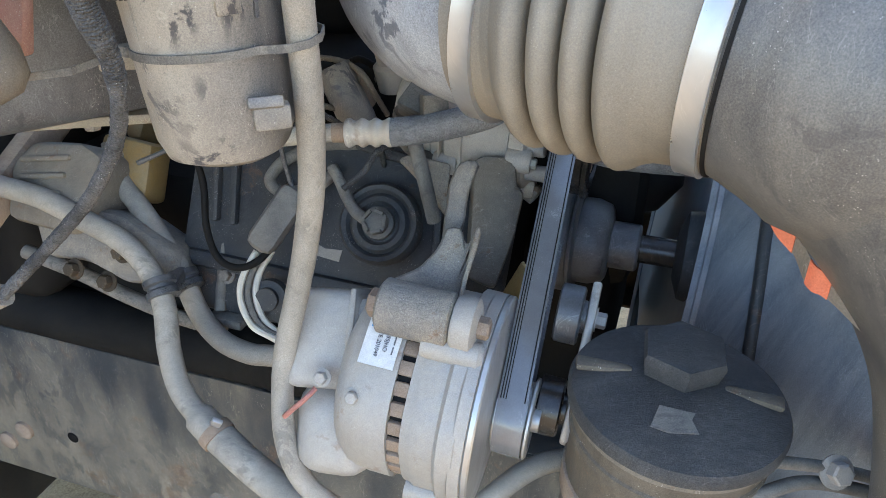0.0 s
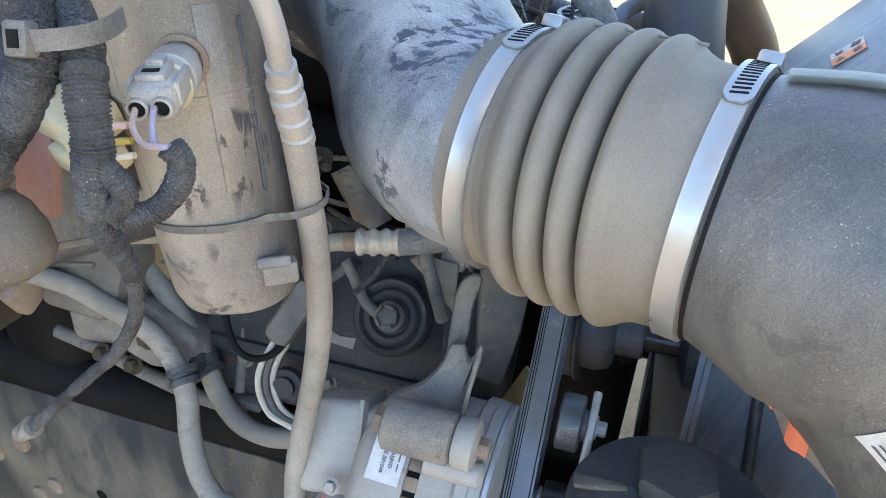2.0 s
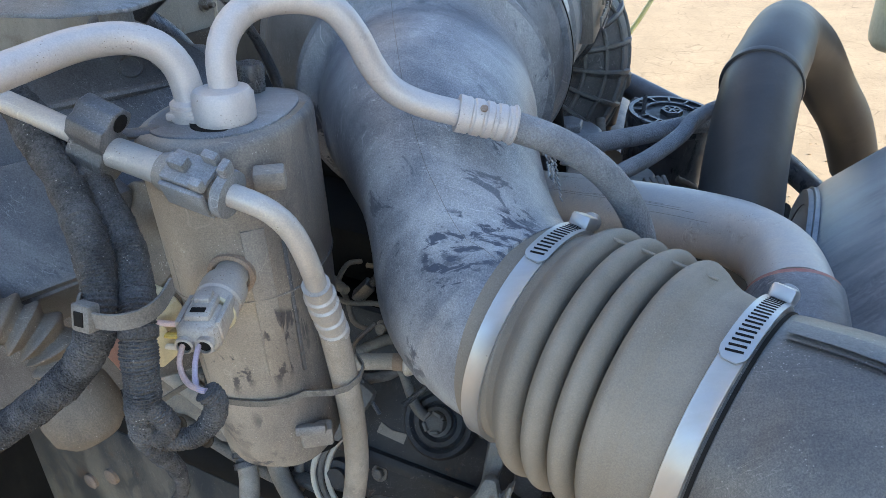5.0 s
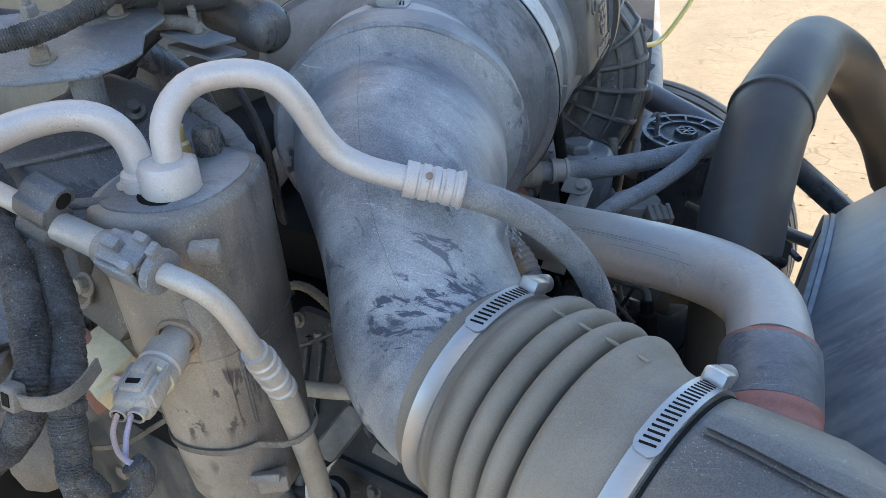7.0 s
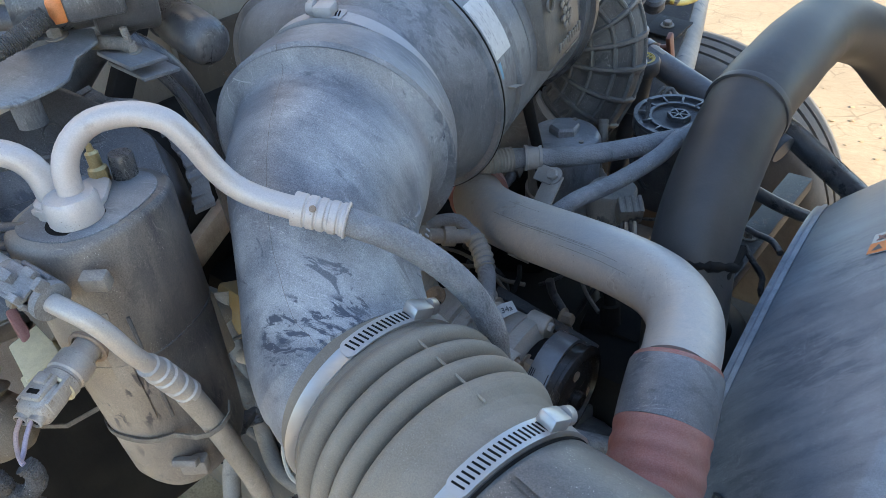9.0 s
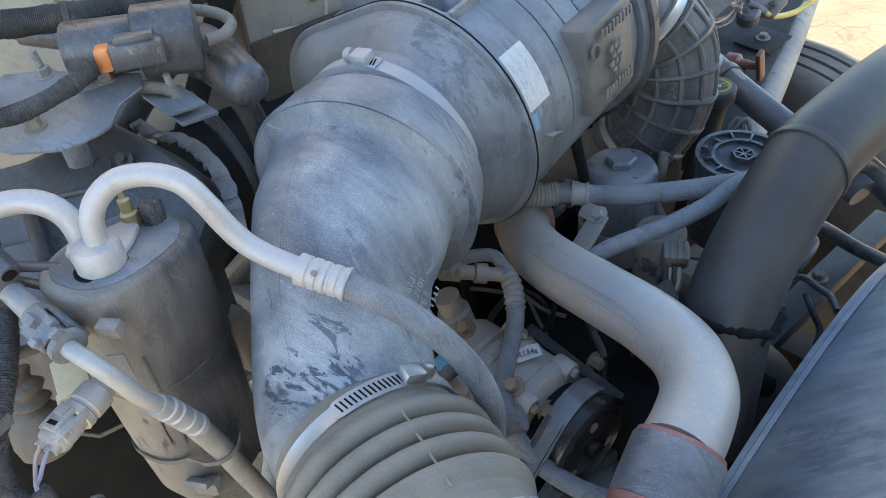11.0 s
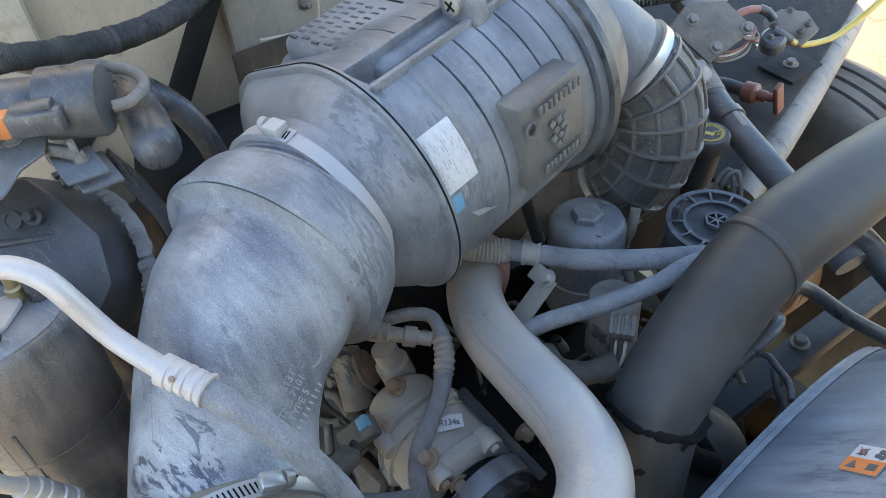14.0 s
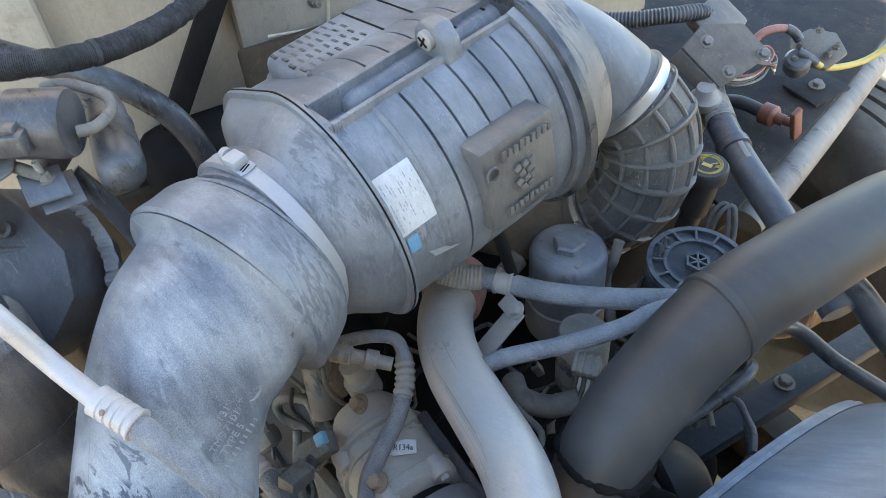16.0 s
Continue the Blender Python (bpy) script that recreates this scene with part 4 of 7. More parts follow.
    one("heater_hose", "thin grey heater hose crossing to the black pipe", [(0.10, 0.935, 1.285), (0.13, 0.968, 1.303), (0.177, 1.025, 1.308), (0.22, 1.082, 1.318), (0.246, 1.123, 1.331), (0.30, 1.20, 1.33)], 0.0115, "hose")
    one("heater_hose", "dusty grey heater hose held by twin clips", [(-0.66, 0.87, 1.075), (-0.599, 0.852, 1.066), (-0.551, 0.836, 1.058), (-0.496, 0.820, 1.050), (-0.436, 0.797, 1.030), (-0.383, 0.774, 1.011), (-0.349, 0.749, 0.987), (-0.328, 0.721, 0.958), (-0.318, 0.686, 0.918), (-0.301, 0.655, 0.885), (-0.272, 0.630, 0.861), (-0.243, 0.610, 0.846), (-0.209, 0.588, 0.829), (-0.176, 0.569, 0.815), (-0.13, 0.54, 0.80)], lambda s, _: 0.0135 if s < 0.74 else 0.0185, "hose_tan")
    one("heater_hose", "dusty grey heater hose behind the first", [(-0.429, 0.90, 1.09), (-0.417, 0.876, 1.047), (-0.387, 0.848, 1.020), (-0.354, 0.818, 0.987), (-0.329, 0.792, 0.961), (-0.308, 0.767, 0.918), (-0.277, 0.741, 0.893), (-0.242, 0.732, 0.878), (-0.210, 0.730, 0.875), (-0.15, 0.727, 0.869)], 0.0135, "hose_tan")
    t = thing("hose_clip", "twin black rubber hose clip", "hose clip", at=(-0.328, 0.729, 0.972))
    for c, d in (((-0.333, 0.735, 0.972), (0.35, -0.6, -0.7)), ((-0.322, 0.783, 0.951), (0.5, -0.55, -0.65))):
        part("ring", lathe([(0.0138, -0.012), (0.0195, -0.011), (0.0195, -0.004), (0.0165, -0.002), (0.0165, 0.002), (0.0195, 0.004), (0.0195, 0.011), (0.0138, 0.012)], place(c, d), 28), "blackplastic", t)
    part("bridge", box((0.02, 0.05, 0.016), Matrix.Translation((-0.328, 0.76, 0.965)), 0.004), "blackplastic", t)
    t = thing("spring_clip", "steel spring clip on the heater hose", "hose clip", at=(-0.255, 0.618, 0.852))
    part("ring", lathe([(0.019, -0.006), (0.0205, -0.006), (0.0205, 0.006), (0.019, 0.006)], place((-0.255, 0.618, 0.852), (0.7, -0.55, -0.42)), 28), "rust", t)
    part("ear", box((0.012, 0.006, 0.014), Matrix.Translation((-0.250, 0.611, 0.876)) @ pose(0, 0, 0, 20, 30, 0), 0.002), "steel", t)
    # refrigerant lines
    t = one("refrigerant_hose", "white-dusted aluminium line with a crimped rubber hose", [(-0.157, 0.507, 1.520), (-0.157, 0.508, 1.549), (-0.157, 0.512, 1.573), (-0.153, 0.523, 1.589), (-0.142, 0.538, 1.599), (-0.118, 0.552, 1.601), (-0.095, 0.560, 1.594), (-0.081, 0.565, 1.575), (-0.072, 0.570, 1.552), (-0.060, 0.574, 1.534), (-0.040, 0.578, 1.522), (-0.013, 0.582, 1.514), (0.0, 0.585, 1.510)], 0.0098, "alu", 20)
    part("collar", lathe([(0.0195, 0), (0.0205, 0.002), (0.0205, 0.0105), (0.0196, 0.011), (0.0196, 0.0125), (0.0205, 0.013), (0.0205, 0.029), (0.018, 0.033), (0.0112, 0.034)], place((-0.157, 0.504, 1.520), (0, 0.02, 1)), 36), "alu", t)
    a, b = Vector((-0.013, 0.582, 1.514)), Vector((0.029, 0.592, 1.502))
    part("ferrule", sweep(bmesh.new(), [a.lerp(b, k / 40) for k in range(41)], lambda s, _: 0.0128 + 0.0012 * (1 if (s * 5) % 1 > 0.3 else 0) + (0.0014 if s < 0.06 or s > 0.95 else 0), 28), "alu", t, "crimped aluminium ferrule")
    part("ferrule_hole", lathe([(0.0028, 0), (0.0028, 0.0012), (0, 0.0012)], place(a.lerp(b, 0.45) + Vector((0.002, -0.0095, 0.0108)), (0.1, -0.65, 0.75)), 14), "rust", t)
    part("rubber", tube([(0.022, 0.590, 1.504), (0.058, 0.598, 1.489), (0.088, 0.605, 1.469), (0.114, 0.612, 1.440), (0.131, 0.618, 1.405), (0.138, 0.622, 1.368), (0.135, 0.625, 1.32), (0.12, 0.64, 1.25), (0.09, 0.68, 1.21)], 0.0118, 20), "hose", t, "grey braided rubber hose")
    t = one("refrigerant_line", "bare aluminium line bending back to the firewall", [(-0.182, 0.510, 1.520), (-0.184, 0.511, 1.545), (-0.188, 0.511, 1.565), (-0.198, 0.506, 1.580), (-0.214, 0.496, 1.587), (-0.232, 0.475, 1.588), (-0.248, 0.445, 1.584), (-0.262, 0.405, 1.580), (-0.276, 0.36, 1.576), (-0.30, 0.29, 1.57)], 0.0105, "alu", 20)
    part("collar", lathe([(0.0145, 0), (0.0155, 0.002), (0.0155, 0.012), (0.0105, 0.014)], place((-0.182, 0.510, 1.527), (-0.05, 0.02, 1)), 28), "alu", t)
    t = one("refrigerant_hose", "thin aluminium line joined to a long grey rubber hose", [(-0.33, 0.462, 1.575), (-0.262, 0.457, 1.549), (-0.233, 0.454, 1.538), (-0.207, 0.450, 1.528), (-0.181, 0.444, 1.520), (-0.152, 0.439, 1.514), (-0.122, 0.435, 1.508), (-0.104, 0.437, 1.498), (-0.094, 0.442, 1.481), (-0.090, 0.450, 1.455), (-0.092, 0.463, 1.430)], 0.0074, "alu_grey", 18)
    part("ferrule", tube([(-0.0915, 0.460, 1.434), (-0.0925, 0.468, 1.419), (-0.0925, 0.477, 1.398), (-0.0925, 0.487, 1.376)], lambda s, _: 0.0098 + 0.0016 * (1 if (s * 4 - 0.2) % 1 > 0.4 and s > 0.2 else 0), 24, 0.0015), "alu_grey", t, "crimped ferrule")
    part("rubber", tube([(-0.0925, 0.484, 1.380), (-0.0935, 0.493, 1.35), (-0.0945, 0.501, 1.322), (-0.096, 0.512, 1.275), (-0.103, 0.530, 1.206), (-0.115, 0.545, 1.145), (-0.130, 0.553, 1.086), (-0.147, 0.552, 1.023), (-0.154, 0.545, 0.973), (-0.153, 0.530, 0.929), (-0.142, 0.521, 0.892), (-0.121, 0.516, 0.864), (-0.08, 0.515, 0.83), (-0.03, 0.52, 0.80)], 0.0108, 20), "hose_tan", t, "long dusty braided hose")
    t = one("refrigerant_hose", "dusty hose with a rust-stained ribbed ferrule", [(-0.25, 0.715, 1.165), (-0.174, 0.706, 1.172), (-0.13, 0.708, 1.176), (-0.095, 0.708, 1.178)], 0.0095, "hose_tan", 18)
    part("ferrule", tube([(-0.098, 0.708, 1.177), (-0.075, 0.706, 1.178), (-0.05, 0.704, 1.179)], lambda s, _: 0.0135 + 0.0015 * math.sin(s * 22), 24, 0.0012), "alu_grey", t, "ribbed ferrule")
    part("stain", tube([(-0.112, 0.708, 1.177), (-0.098, 0.708, 1.1775)], 0.0101, 18), "rust", t)
    part("rubber", tube([(-0.052, 0.704, 1.179), (-0.02, 0.700, 1.184), (0.009, 0.694, 1.192), (0.042, 0.690, 1.203), (0.08, 0.70, 1.22), (0.12, 0.72, 1.24)], 0.0145, 20), "hose", t)
    ch = one("compressor_hose", "grey hose from the compressor pressure switch", [(-0.085, 0.850, 1.27), (-0.055, 0.872, 1.29), (-0.030, 0.898, 1.293), (-0.008, 0.913, 1.288), (0.012, 0.905, 1.276), (0.032, 0.885, 1.264), (0.046, 0.860, 1.251), (0.052, 0.84, 1.238), (0.060, 0.803, 1.225), (0.069, 0.771, 1.209), (0.09, 0.745, 1.182), (0.125, 0.73, 1.160), (0.17, 0.725, 1.145), (0.22, 0.73, 1.135), (0.30, 0.75, 1.12)], lambda s, L: 0.0088 if L < 0.13 else 0.0115, "hose", 18)
    part("ferrule", tube([(0.018, 0.900, 1.2725), (0.032, 0.885, 1.264), (0.043, 0.866, 1.254)], lambda q, L: 0.0126 + 0.0012 * math.sin(L * 700), 22, 0.0015), "hose_tan", ch, "crimped ferrule")
    one("lower_hose", "smooth grey hose below the alternator pulley", [(0.02, 0.51, 0.84), (0.049, 0.524, 0.857), (0.085, 0.544, 0.872), (0.121, 0.557, 0.875), (0.18, 0.565, 0.862), (0.25, 0.57, 0.84)], 0.0115, "hose_tan", 18)
    one("corrugated_tube", "near-black pipe along the frame rail, corrugated at its end", [(-0.90, 1.07, 0.775), (-0.748, 1.025, 0.77), (-0.526, 0.95, 0.765), (-0.251, 0.86, 0.765), (0.0, 0.775, 0.765)], lambda s, L: 0.044 + 0.0016 * math.sin(L * 300) * min(1, max(0, (s - 0.62) * 8)), "dark", 28)
    for pts, r, lab in (([(0.30, 1.35, 1.12), (0.343, 1.444, 1.077), (0.42, 1.462, 1.032), (0.494, 1.485, 0.993), (0.6, 1.5, 0.95)], 0.013, "black hose running to the radiator"), ([(0.34, 1.40, 1.24), (0.390, 1.458, 1.199), (0.464, 1.454, 1.140), (0.56, 1.45, 1.06)], 0.022, "stout black hose behind the pipe"), ([(0.28, 1.2, 1.1), (0.33, 1.24, 1.17), (0.35, 1.22, 1.2), (0.34, 1.17, 1.19), (0.29, 1.1, 1.12)], 0.008, "thin black hose looping under the pipe")):
        one("coolant_hose", lab, pts, r, "blackplastic")
    one("cab_hose", "black rubber hose curving past the firewall", [(-0.62, 0.78, 1.58), (-0.550, 0.813, 1.565), (-0.492, 0.850, 1.549), (-0.440, 0.891, 1.511), (-0.409, 0.917, 1.463), (-0.396, 0.932, 1.391), (-0.382, 0.927, 1.30), (-0.37, 0.92, 1.2)], 0.018, "blackplastic", 20)


def conduit():
    t = thing("corrugated_conduit", "black ribbed conduit passing behind the relay box", "conduit", at=(-0.1, 1.63, 1.41))
    part("sleeve", tube([(-0.30, 1.54, 1.40), (-0.20, 1.585, 1.406), (-0.105, 1.632, 1.412), (-0.045, 1.672, 1.420), (-0.012, 1.725, 1.412), (-0.005, 1.79, 1.37)], lambda s, L: 0.0142 * (1 + 0.07 * math.sin(L * 1000)), 20, 0.0012), "blackplastic", t)
    part("tape", tube([(-0.20, 1.585, 1.406), (-0.185, 1.593, 1.407), (-0.165, 1.602, 1.408)], 0.0156, 18), "dark", t, "wound black tape")


def drier():
    t = thing("receiver_drier", "dusty grey receiver-drier canister with a clipped sensor", "receiver drier", at=(-0.16, 0.525, 1.4))
    a, b = Vector((-0.168, 0.527, 1.529)), Vector((-0.159, 0.525, 1.235))
    m = place(b, a - b, (0, 1, 0)) @ Matrix.Diagonal((0.95, 1.10, 1, 1))
    L = (a - b).length

    def wave(ang, h):
        return (abs(math.cos(ang)) ** 2.5 + abs(math.sin(ang)) ** 2.5) ** -0.4
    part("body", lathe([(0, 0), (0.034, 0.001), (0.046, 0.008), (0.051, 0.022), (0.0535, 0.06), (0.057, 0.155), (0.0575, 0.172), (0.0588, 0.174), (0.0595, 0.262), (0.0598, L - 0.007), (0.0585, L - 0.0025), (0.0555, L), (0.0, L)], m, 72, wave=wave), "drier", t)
    part("top_plate", lathe([(0.050, L - 0.001), (0.050, L + 0.0012), (0.049, L + 0.0018), (0, L + 0.0018)], m, 72, wave=wave), "airbox", t, "dusty blue-grey top")
    # the dark strip paints the shade of a recessed slot; the pad is raised
    for ang, w0, w1, dep, mat in ((-40, 0.105, 0.222, 0.0032, "boxdark"), (-58, 0.110, 0.232, 0.016, "drier")):
        r0 = radians(ang)
        lo, hi = (m @ Vector((r * wave(r0, 0) * math.cos(r0), r * wave(r0, 0) * math.sin(r0), h)) for r, h in ((0.0563, w0), (0.0592, w1)))
        out = Vector((math.cos(r0), math.sin(r0), 0))
        part("slot" if mat == "boxdark" else "pad", box((dep, (hi - lo).length, 0.0022), place((lo + hi) / 2, out, hi - lo), 0.0008), mat, t, "long dark strip for a shaded slot" if mat == "boxdark" else "")
    part("recess", lathe([(0.0226, 0), (0.0226, 0.0012), (0, 0.0012)], place((-0.158, 0.503, 1.5305)), 32), "dark", t, "dark gap round the pipe block")
    part("block", prism([(-0.030, -0.012), (0.012, -0.020), (0.022, 0.0), (0.016, 0.022), (0.0, 0.046), (-0.018, 0.050), (-0.028, 0.02)], 0.006, place((-0.168, 0.510, 1.531), (0, 0, 1), (0, 1, 0)), 0.002), "alu", t, "pale pipe block")
    part("bracket", prism([(-0.055, -0.03), (0.0, -0.045), (0.012, -0.03), (0.006, 0.035), (-0.03, 0.03), (-0.06, 0.008)], 0.012, place((-0.212, 0.500, 1.450), (-0.25, -0.9, 0.3)), 0.003), "rubtan", t)
    part("bracket_bolt", bolt_head((-0.232, 0.478, 1.462), (-0.25, -0.9, 0.3), 0.0065, 0.006), "canister", t)
    for ang in (200, 236):
        r0 = radians(ang)
        q = [m @ Vector((r * math.cos(r0), r * math.sin(r0), h)) for r, h in ((0.052, 0.03), (0.0565, 0.10), (0.0605, 0.18), (0.0605, 0.24))]
        part("rib", tube(q, 0.0022, 8), "canister", t)
    part("strap_line", lathe([(0.0575, -0.001), (0.0594, 0), (0.0594, 0.0012), (0.0575, 0.002)], m @ Matrix.Translation((0, 0, 0.176)), 64, wave=wave), "drier", t)
    lug = part("lug", box((0.024, 0.008, 0.010), place((-0.118, 0.476, 1.288), (0.25, -0.9, 0.35)), 0.002), "canister", t)
    part("lug_base", box((0.026, 0.014, 0.018), Matrix.Translation((-0.117, 0.484, 1.276)) @ pose(0, 0, 0, 0, 0, 20), 0.003), "canister", t)
    # block on top with the service fitting and plug
    part("outlet", lathe([(0.0145, 0), (0.0145, 0.012), (0.012, 0.014), (0, 0.014)], place((-0.183, 0.510, 1.530)), 24), "alu", t)
    f = part("service_fitting", lathe([(0.008, 0), (0.008, 0.012), (0.0055, 0.014), (0.0055, 0.026), (0.003, 0.028), (0.0025, 0.034), (0, 0.034)], place((-0.182, 0.559, 1.531)), 20), "brass", t, "dull brass service fitting")
    part("fitting_nut", lathe([(0.0085, 0.004), (0.0085, 0.010)], place((-0.182, 0.559, 1.531)), 6), "brass", f)
    part("plug", lathe([(0.0105, 0), (0.0105, 0.022), (0.009, 0.026), (0, 0.026)], place((-0.168, 0.572, 1.526), (0.08, 0, 1)), 24, wave=lambda ang, h: 1 + 0.03 * math.cos(12 * ang)), "blackplastic", t, "black ribbed plug")
    # arm to the front clip
    part("arm", tube([(-0.245, 0.468, 1.530), (-0.215, 0.482, 1.528), (-0.19, 0.495, 1.526)], 0.006, 10, squash=0.6), "blackplastic", t)
    part("arm", tube([(-0.245, 0.460, 1.524), (-0.21, 0.470, 1.520), (-0.175, 0.475, 1.517)], 0.005, 10, squash=0.6), "blackplastic", t)
    # sensor and its connector
    p0, p1 = Vector((-0.152, 0.462, 1.436)), Vector((-0.1445, 0.392, 1.430))
    sm = place(p0, p1 - p0)
    part("sensor_port", lathe([(0.0165, -0.006), (0.0165, 0.0015), (0.0135, 0.002), (0.0135, -0.006)], sm, 32), "rust", t, "rust-stained port rim")
    s = part("pressure_sensor", lathe([(0.0115, -0.004), (0.0115, 0.012), (0.0150, 0.0135), (0.0155, 0.016), (0.0155, 0.030), (0.0142, 0.0315), (0.0142, 0.0335), (0.0155, 0.035), (0.0150, 0.041), (0.012, 0.043), (0, 0.043)], sm, 36), "alu_grey", t, "dusty metal pressure sensor")
    part("seal_ring", lathe([(0.0142, 0.0405), (0.0156, 0.0415), (0.0142, 0.0430)], sm, 28), "creamplastic", s)
    c = part("connector", box((0.026, 0.022, 0.030), sm @ Matrix.Translation((0, 0.001, 0.057)), 0.007, seg=3), "alu_grey", s, "two-way grey connector")
    bm = box((0.016, 0.006, 0.024), sm @ Matrix.Translation((0.0, 0.0125, 0.052)), 0.002)
    box((0.010, 0.004, 0.010), sm @ Matrix.Translation((0.0, 0.0165, 0.046)), 0.001, bm)
    for x in (-0.0125, 0.0125):
        box((0.004, 0.014, 0.028), sm @ Matrix.Translation((x, 0.004, 0.050)), 0.0015, bm)
    part("connector_latch", bm, "alu_grey", s)
    part("latch_gap", box((0.009, 0.001, 0.004), sm @ Matrix.Translation((0.0, 0.0157, 0.058)), 0), "dark", s)
    for x in (-0.0062, 0.0062):
        part("wire_seal", lathe([(0.0058, -0.004), (0.0058, 0.0035), (0.0044, 0.004), (0.0044, 0.0), (0, 0.0)], sm @ Matrix.Translation((x, 0.001, 0.0715)), 18), "alu_grey", s)
        part("wire_hole", lathe([(0.0042, 0.0), (0.0042, 0.0012), (0, 0.0012)], sm @ Matrix.Translation((x, 0.001, 0.0725)), 14), "dark", s)
    # pipe clip on the front
    cm = place((-0.149, 0.440, 1.514), (0.965, -0.165, -0.23), (0, -0.5, 0.85))
    cl = part("pipe_clip", lathe([(0.0078, -0.026), (0.0115, -0.026), (0.0125, -0.022), (0.0125, -0.016), (0.0095, -0.015), (0.0095, 0.012), (0.0078, 0.013)], cm, 24), "canister", t, "dusty plastic pipe clip")
    for x, y, sx2, sy2, sz2, z in ((0.0, 0.0125, 0.022, 0.004, 0.030, -0.002), (0.0, -0.0125, 0.026, 0.004, 0.032, -0.002), (-0.0125, 0.0, 0.004, 0.022, 0.030, -0.002), (0.0125, -0.003, 0.004, 0.018, 0.030, -0.002), (0.0, 0.017, 0.008, 0.010, 0.012, -0.008), (-0.010, 0.018, 0.006, 0.008, 0.008, 0.010), (0.010, 0.018, 0.006, 0.008, 0.010, 0.008), (0.006, -0.018, 0.012, 0.012, 0.020, 0.0)):
        part("clip_bar", box((sx2, sy2, sz2), cm @ Matrix.Translation((x, y, z)), 0.0014), "airbox", cl)
    part("clip_ring", lathe([(0.0085, 0.017), (0.0150, 0.0165), (0.0155, 0.019), (0.0150, 0.023), (0.0085, 0.0235)], cm, 28), "airbox", cl)
    part("clip_ear", box((0.010, 0.012, 0.006), cm @ Matrix.Translation((0.006, 0.017, 0.020)), 0.002), "airbox", cl)
    part("pipe_sleeve", lathe([(0.0074, -0.075), (0.0098, -0.073), (0.0100, -0.028), (0.0108, -0.027), (0.0108, -0.024), (0.0074, -0.023)], cm, 24), "alu_grey", t, "thick aluminium sleeve")
    part("clip_foot", box((0.020, 0.012, 0.014), Matrix.Translation((-0.115, 0.466, 1.508)) @ pose(0, 0, 0, 12, 0, 18), 0.002), "canister", t)
    cl2 = part("line_clip", prism([(-0.010, -0.022), (0.004, -0.025), (0.011, -0.020), (0.008, -0.012), (0.013, -0.006), (0.012, 0.005), (0.006, 0.010), (0.013, 0.014), (0.014, 0.021), (0.006, 0.027), (-0.004, 0.025), (-0.008, 0.018), (-0.013, 0.016), (-0.014, 0.006), (-0.010, 0.0), (-0.013, -0.008)], 0.026, place((-0.219, 0.452, 1.534), (0.92, -0.15, -0.36)) @ Matrix.Translation((0, 0, -0.013)), 0.0015), "blackplastic", t, "grooved black line clip")
    part("clip_eye", lathe([(0.006, -0.0135), (0.006, 0.0135)], place((-0.219, 0.452, 1.534), (0.92, -0.15, -0.36)) @ Matrix.Translation((0.003, 0.018, 0)), 16), "dark", cl2)
    # flat tie round hose and canister
    way = []
    for k in range(22):
        q = radians(170 + 145 * k / 21)
        r = 0.0560 * wave(q, 0)
        way.append(Vector((-0.160 + 0.95 * r * math.cos(q), 0.5255 + 1.10 * r * math.sin(q), 1.316 + 0.006 * k / 21)))
    way += [Vector(p) for p in ((-0.099, 0.482, 1.3225), (-0.088, 0.487, 1.324), (-0.0815, 0.497, 1.326), (-0.0815, 0.510, 1.328), (-0.090, 0.522, 1.328))]
    tie = thing("cable_tie", "flat grey cable tie holding hose to canister", "cable tie", "cable ties", at=way[0])
    part("strap", strap(way, 0.0056, 0.0012), "wire", tie)
    part("head", box((0.012, 0.008, 0.010), place(way[5] + Vector((-0.001, -0.003, 0)), (-0.6, -0.8, 0)), 0.002), "wire", tie)
    part("tail", strap([way[5] + Vector((-0.002, -0.005, 0)), Vector((-0.235, 0.462, 1.313)), Vector((-0.275, 0.452, 1.310))], 0.005, 0.0012), "wire", tie)


def looms():
    def loom(label, pts, r, mat="braid", n=18, thin=0.0):
        woven = mat == "braid"

        def rad(s, L):
            w = r * (1 - thin * min(1, max(0, (s - 0.45) * 6))) * (1 + 0.03 * math.sin(L * 210) + 0.10 * noise.noise(Vector((L * 70, r * 900, 0))))
            return w * (1 + 0.05 * math.sin(L * 3000 + 2.5 * noise.noise(Vector((L * 160, 3.0, 0)))) + 0.05 * noise.noise(Vector((L * 800, 7.0, 0)))) if woven else w
        t = thing("wire_loom", label, "wire loom", "wire looms", at=pts[0])
        path = spline(pts, 0.0005 if woven else 0.003)
        part("sleeve", sweep(bmesh.new(), path, rad, n, True, None, 0.03 if woven else 0.0, 900.0), mat, t)
        if woven and r > 0.008:
            k = len(path)
            for f in (0.22, 0.40):
                i = int(k * f)
                part("tape_turn", lathe([(r * 0.9, -0.004), (r * 1.10, -0.003), (r * 1.10, 0.003), (r * 0.9, 0.004)], place(path[i], path[i + 4] - path[i]), 16), "braid", t)
        return t
    loom("black woven wire loom hanging beside the canister", [(-0.34, 0.50, 1.58), (-0.286, 0.473, 1.550), (-0.265, 0.455, 1.534), (-0.231, 0.428, 1.516), (-0.204, 0.400, 1.498), (-0.187, 0.379, 1.484), (-0.181, 0.364, 1.468), (-0.187, 0.359, 1.451), (-0.205, 0.361, 1.428), (-0.228, 0.358, 1.407), (-0.262, 0.353, 1.383), (-0.33, 0.34, 1.34)], 0.0105)
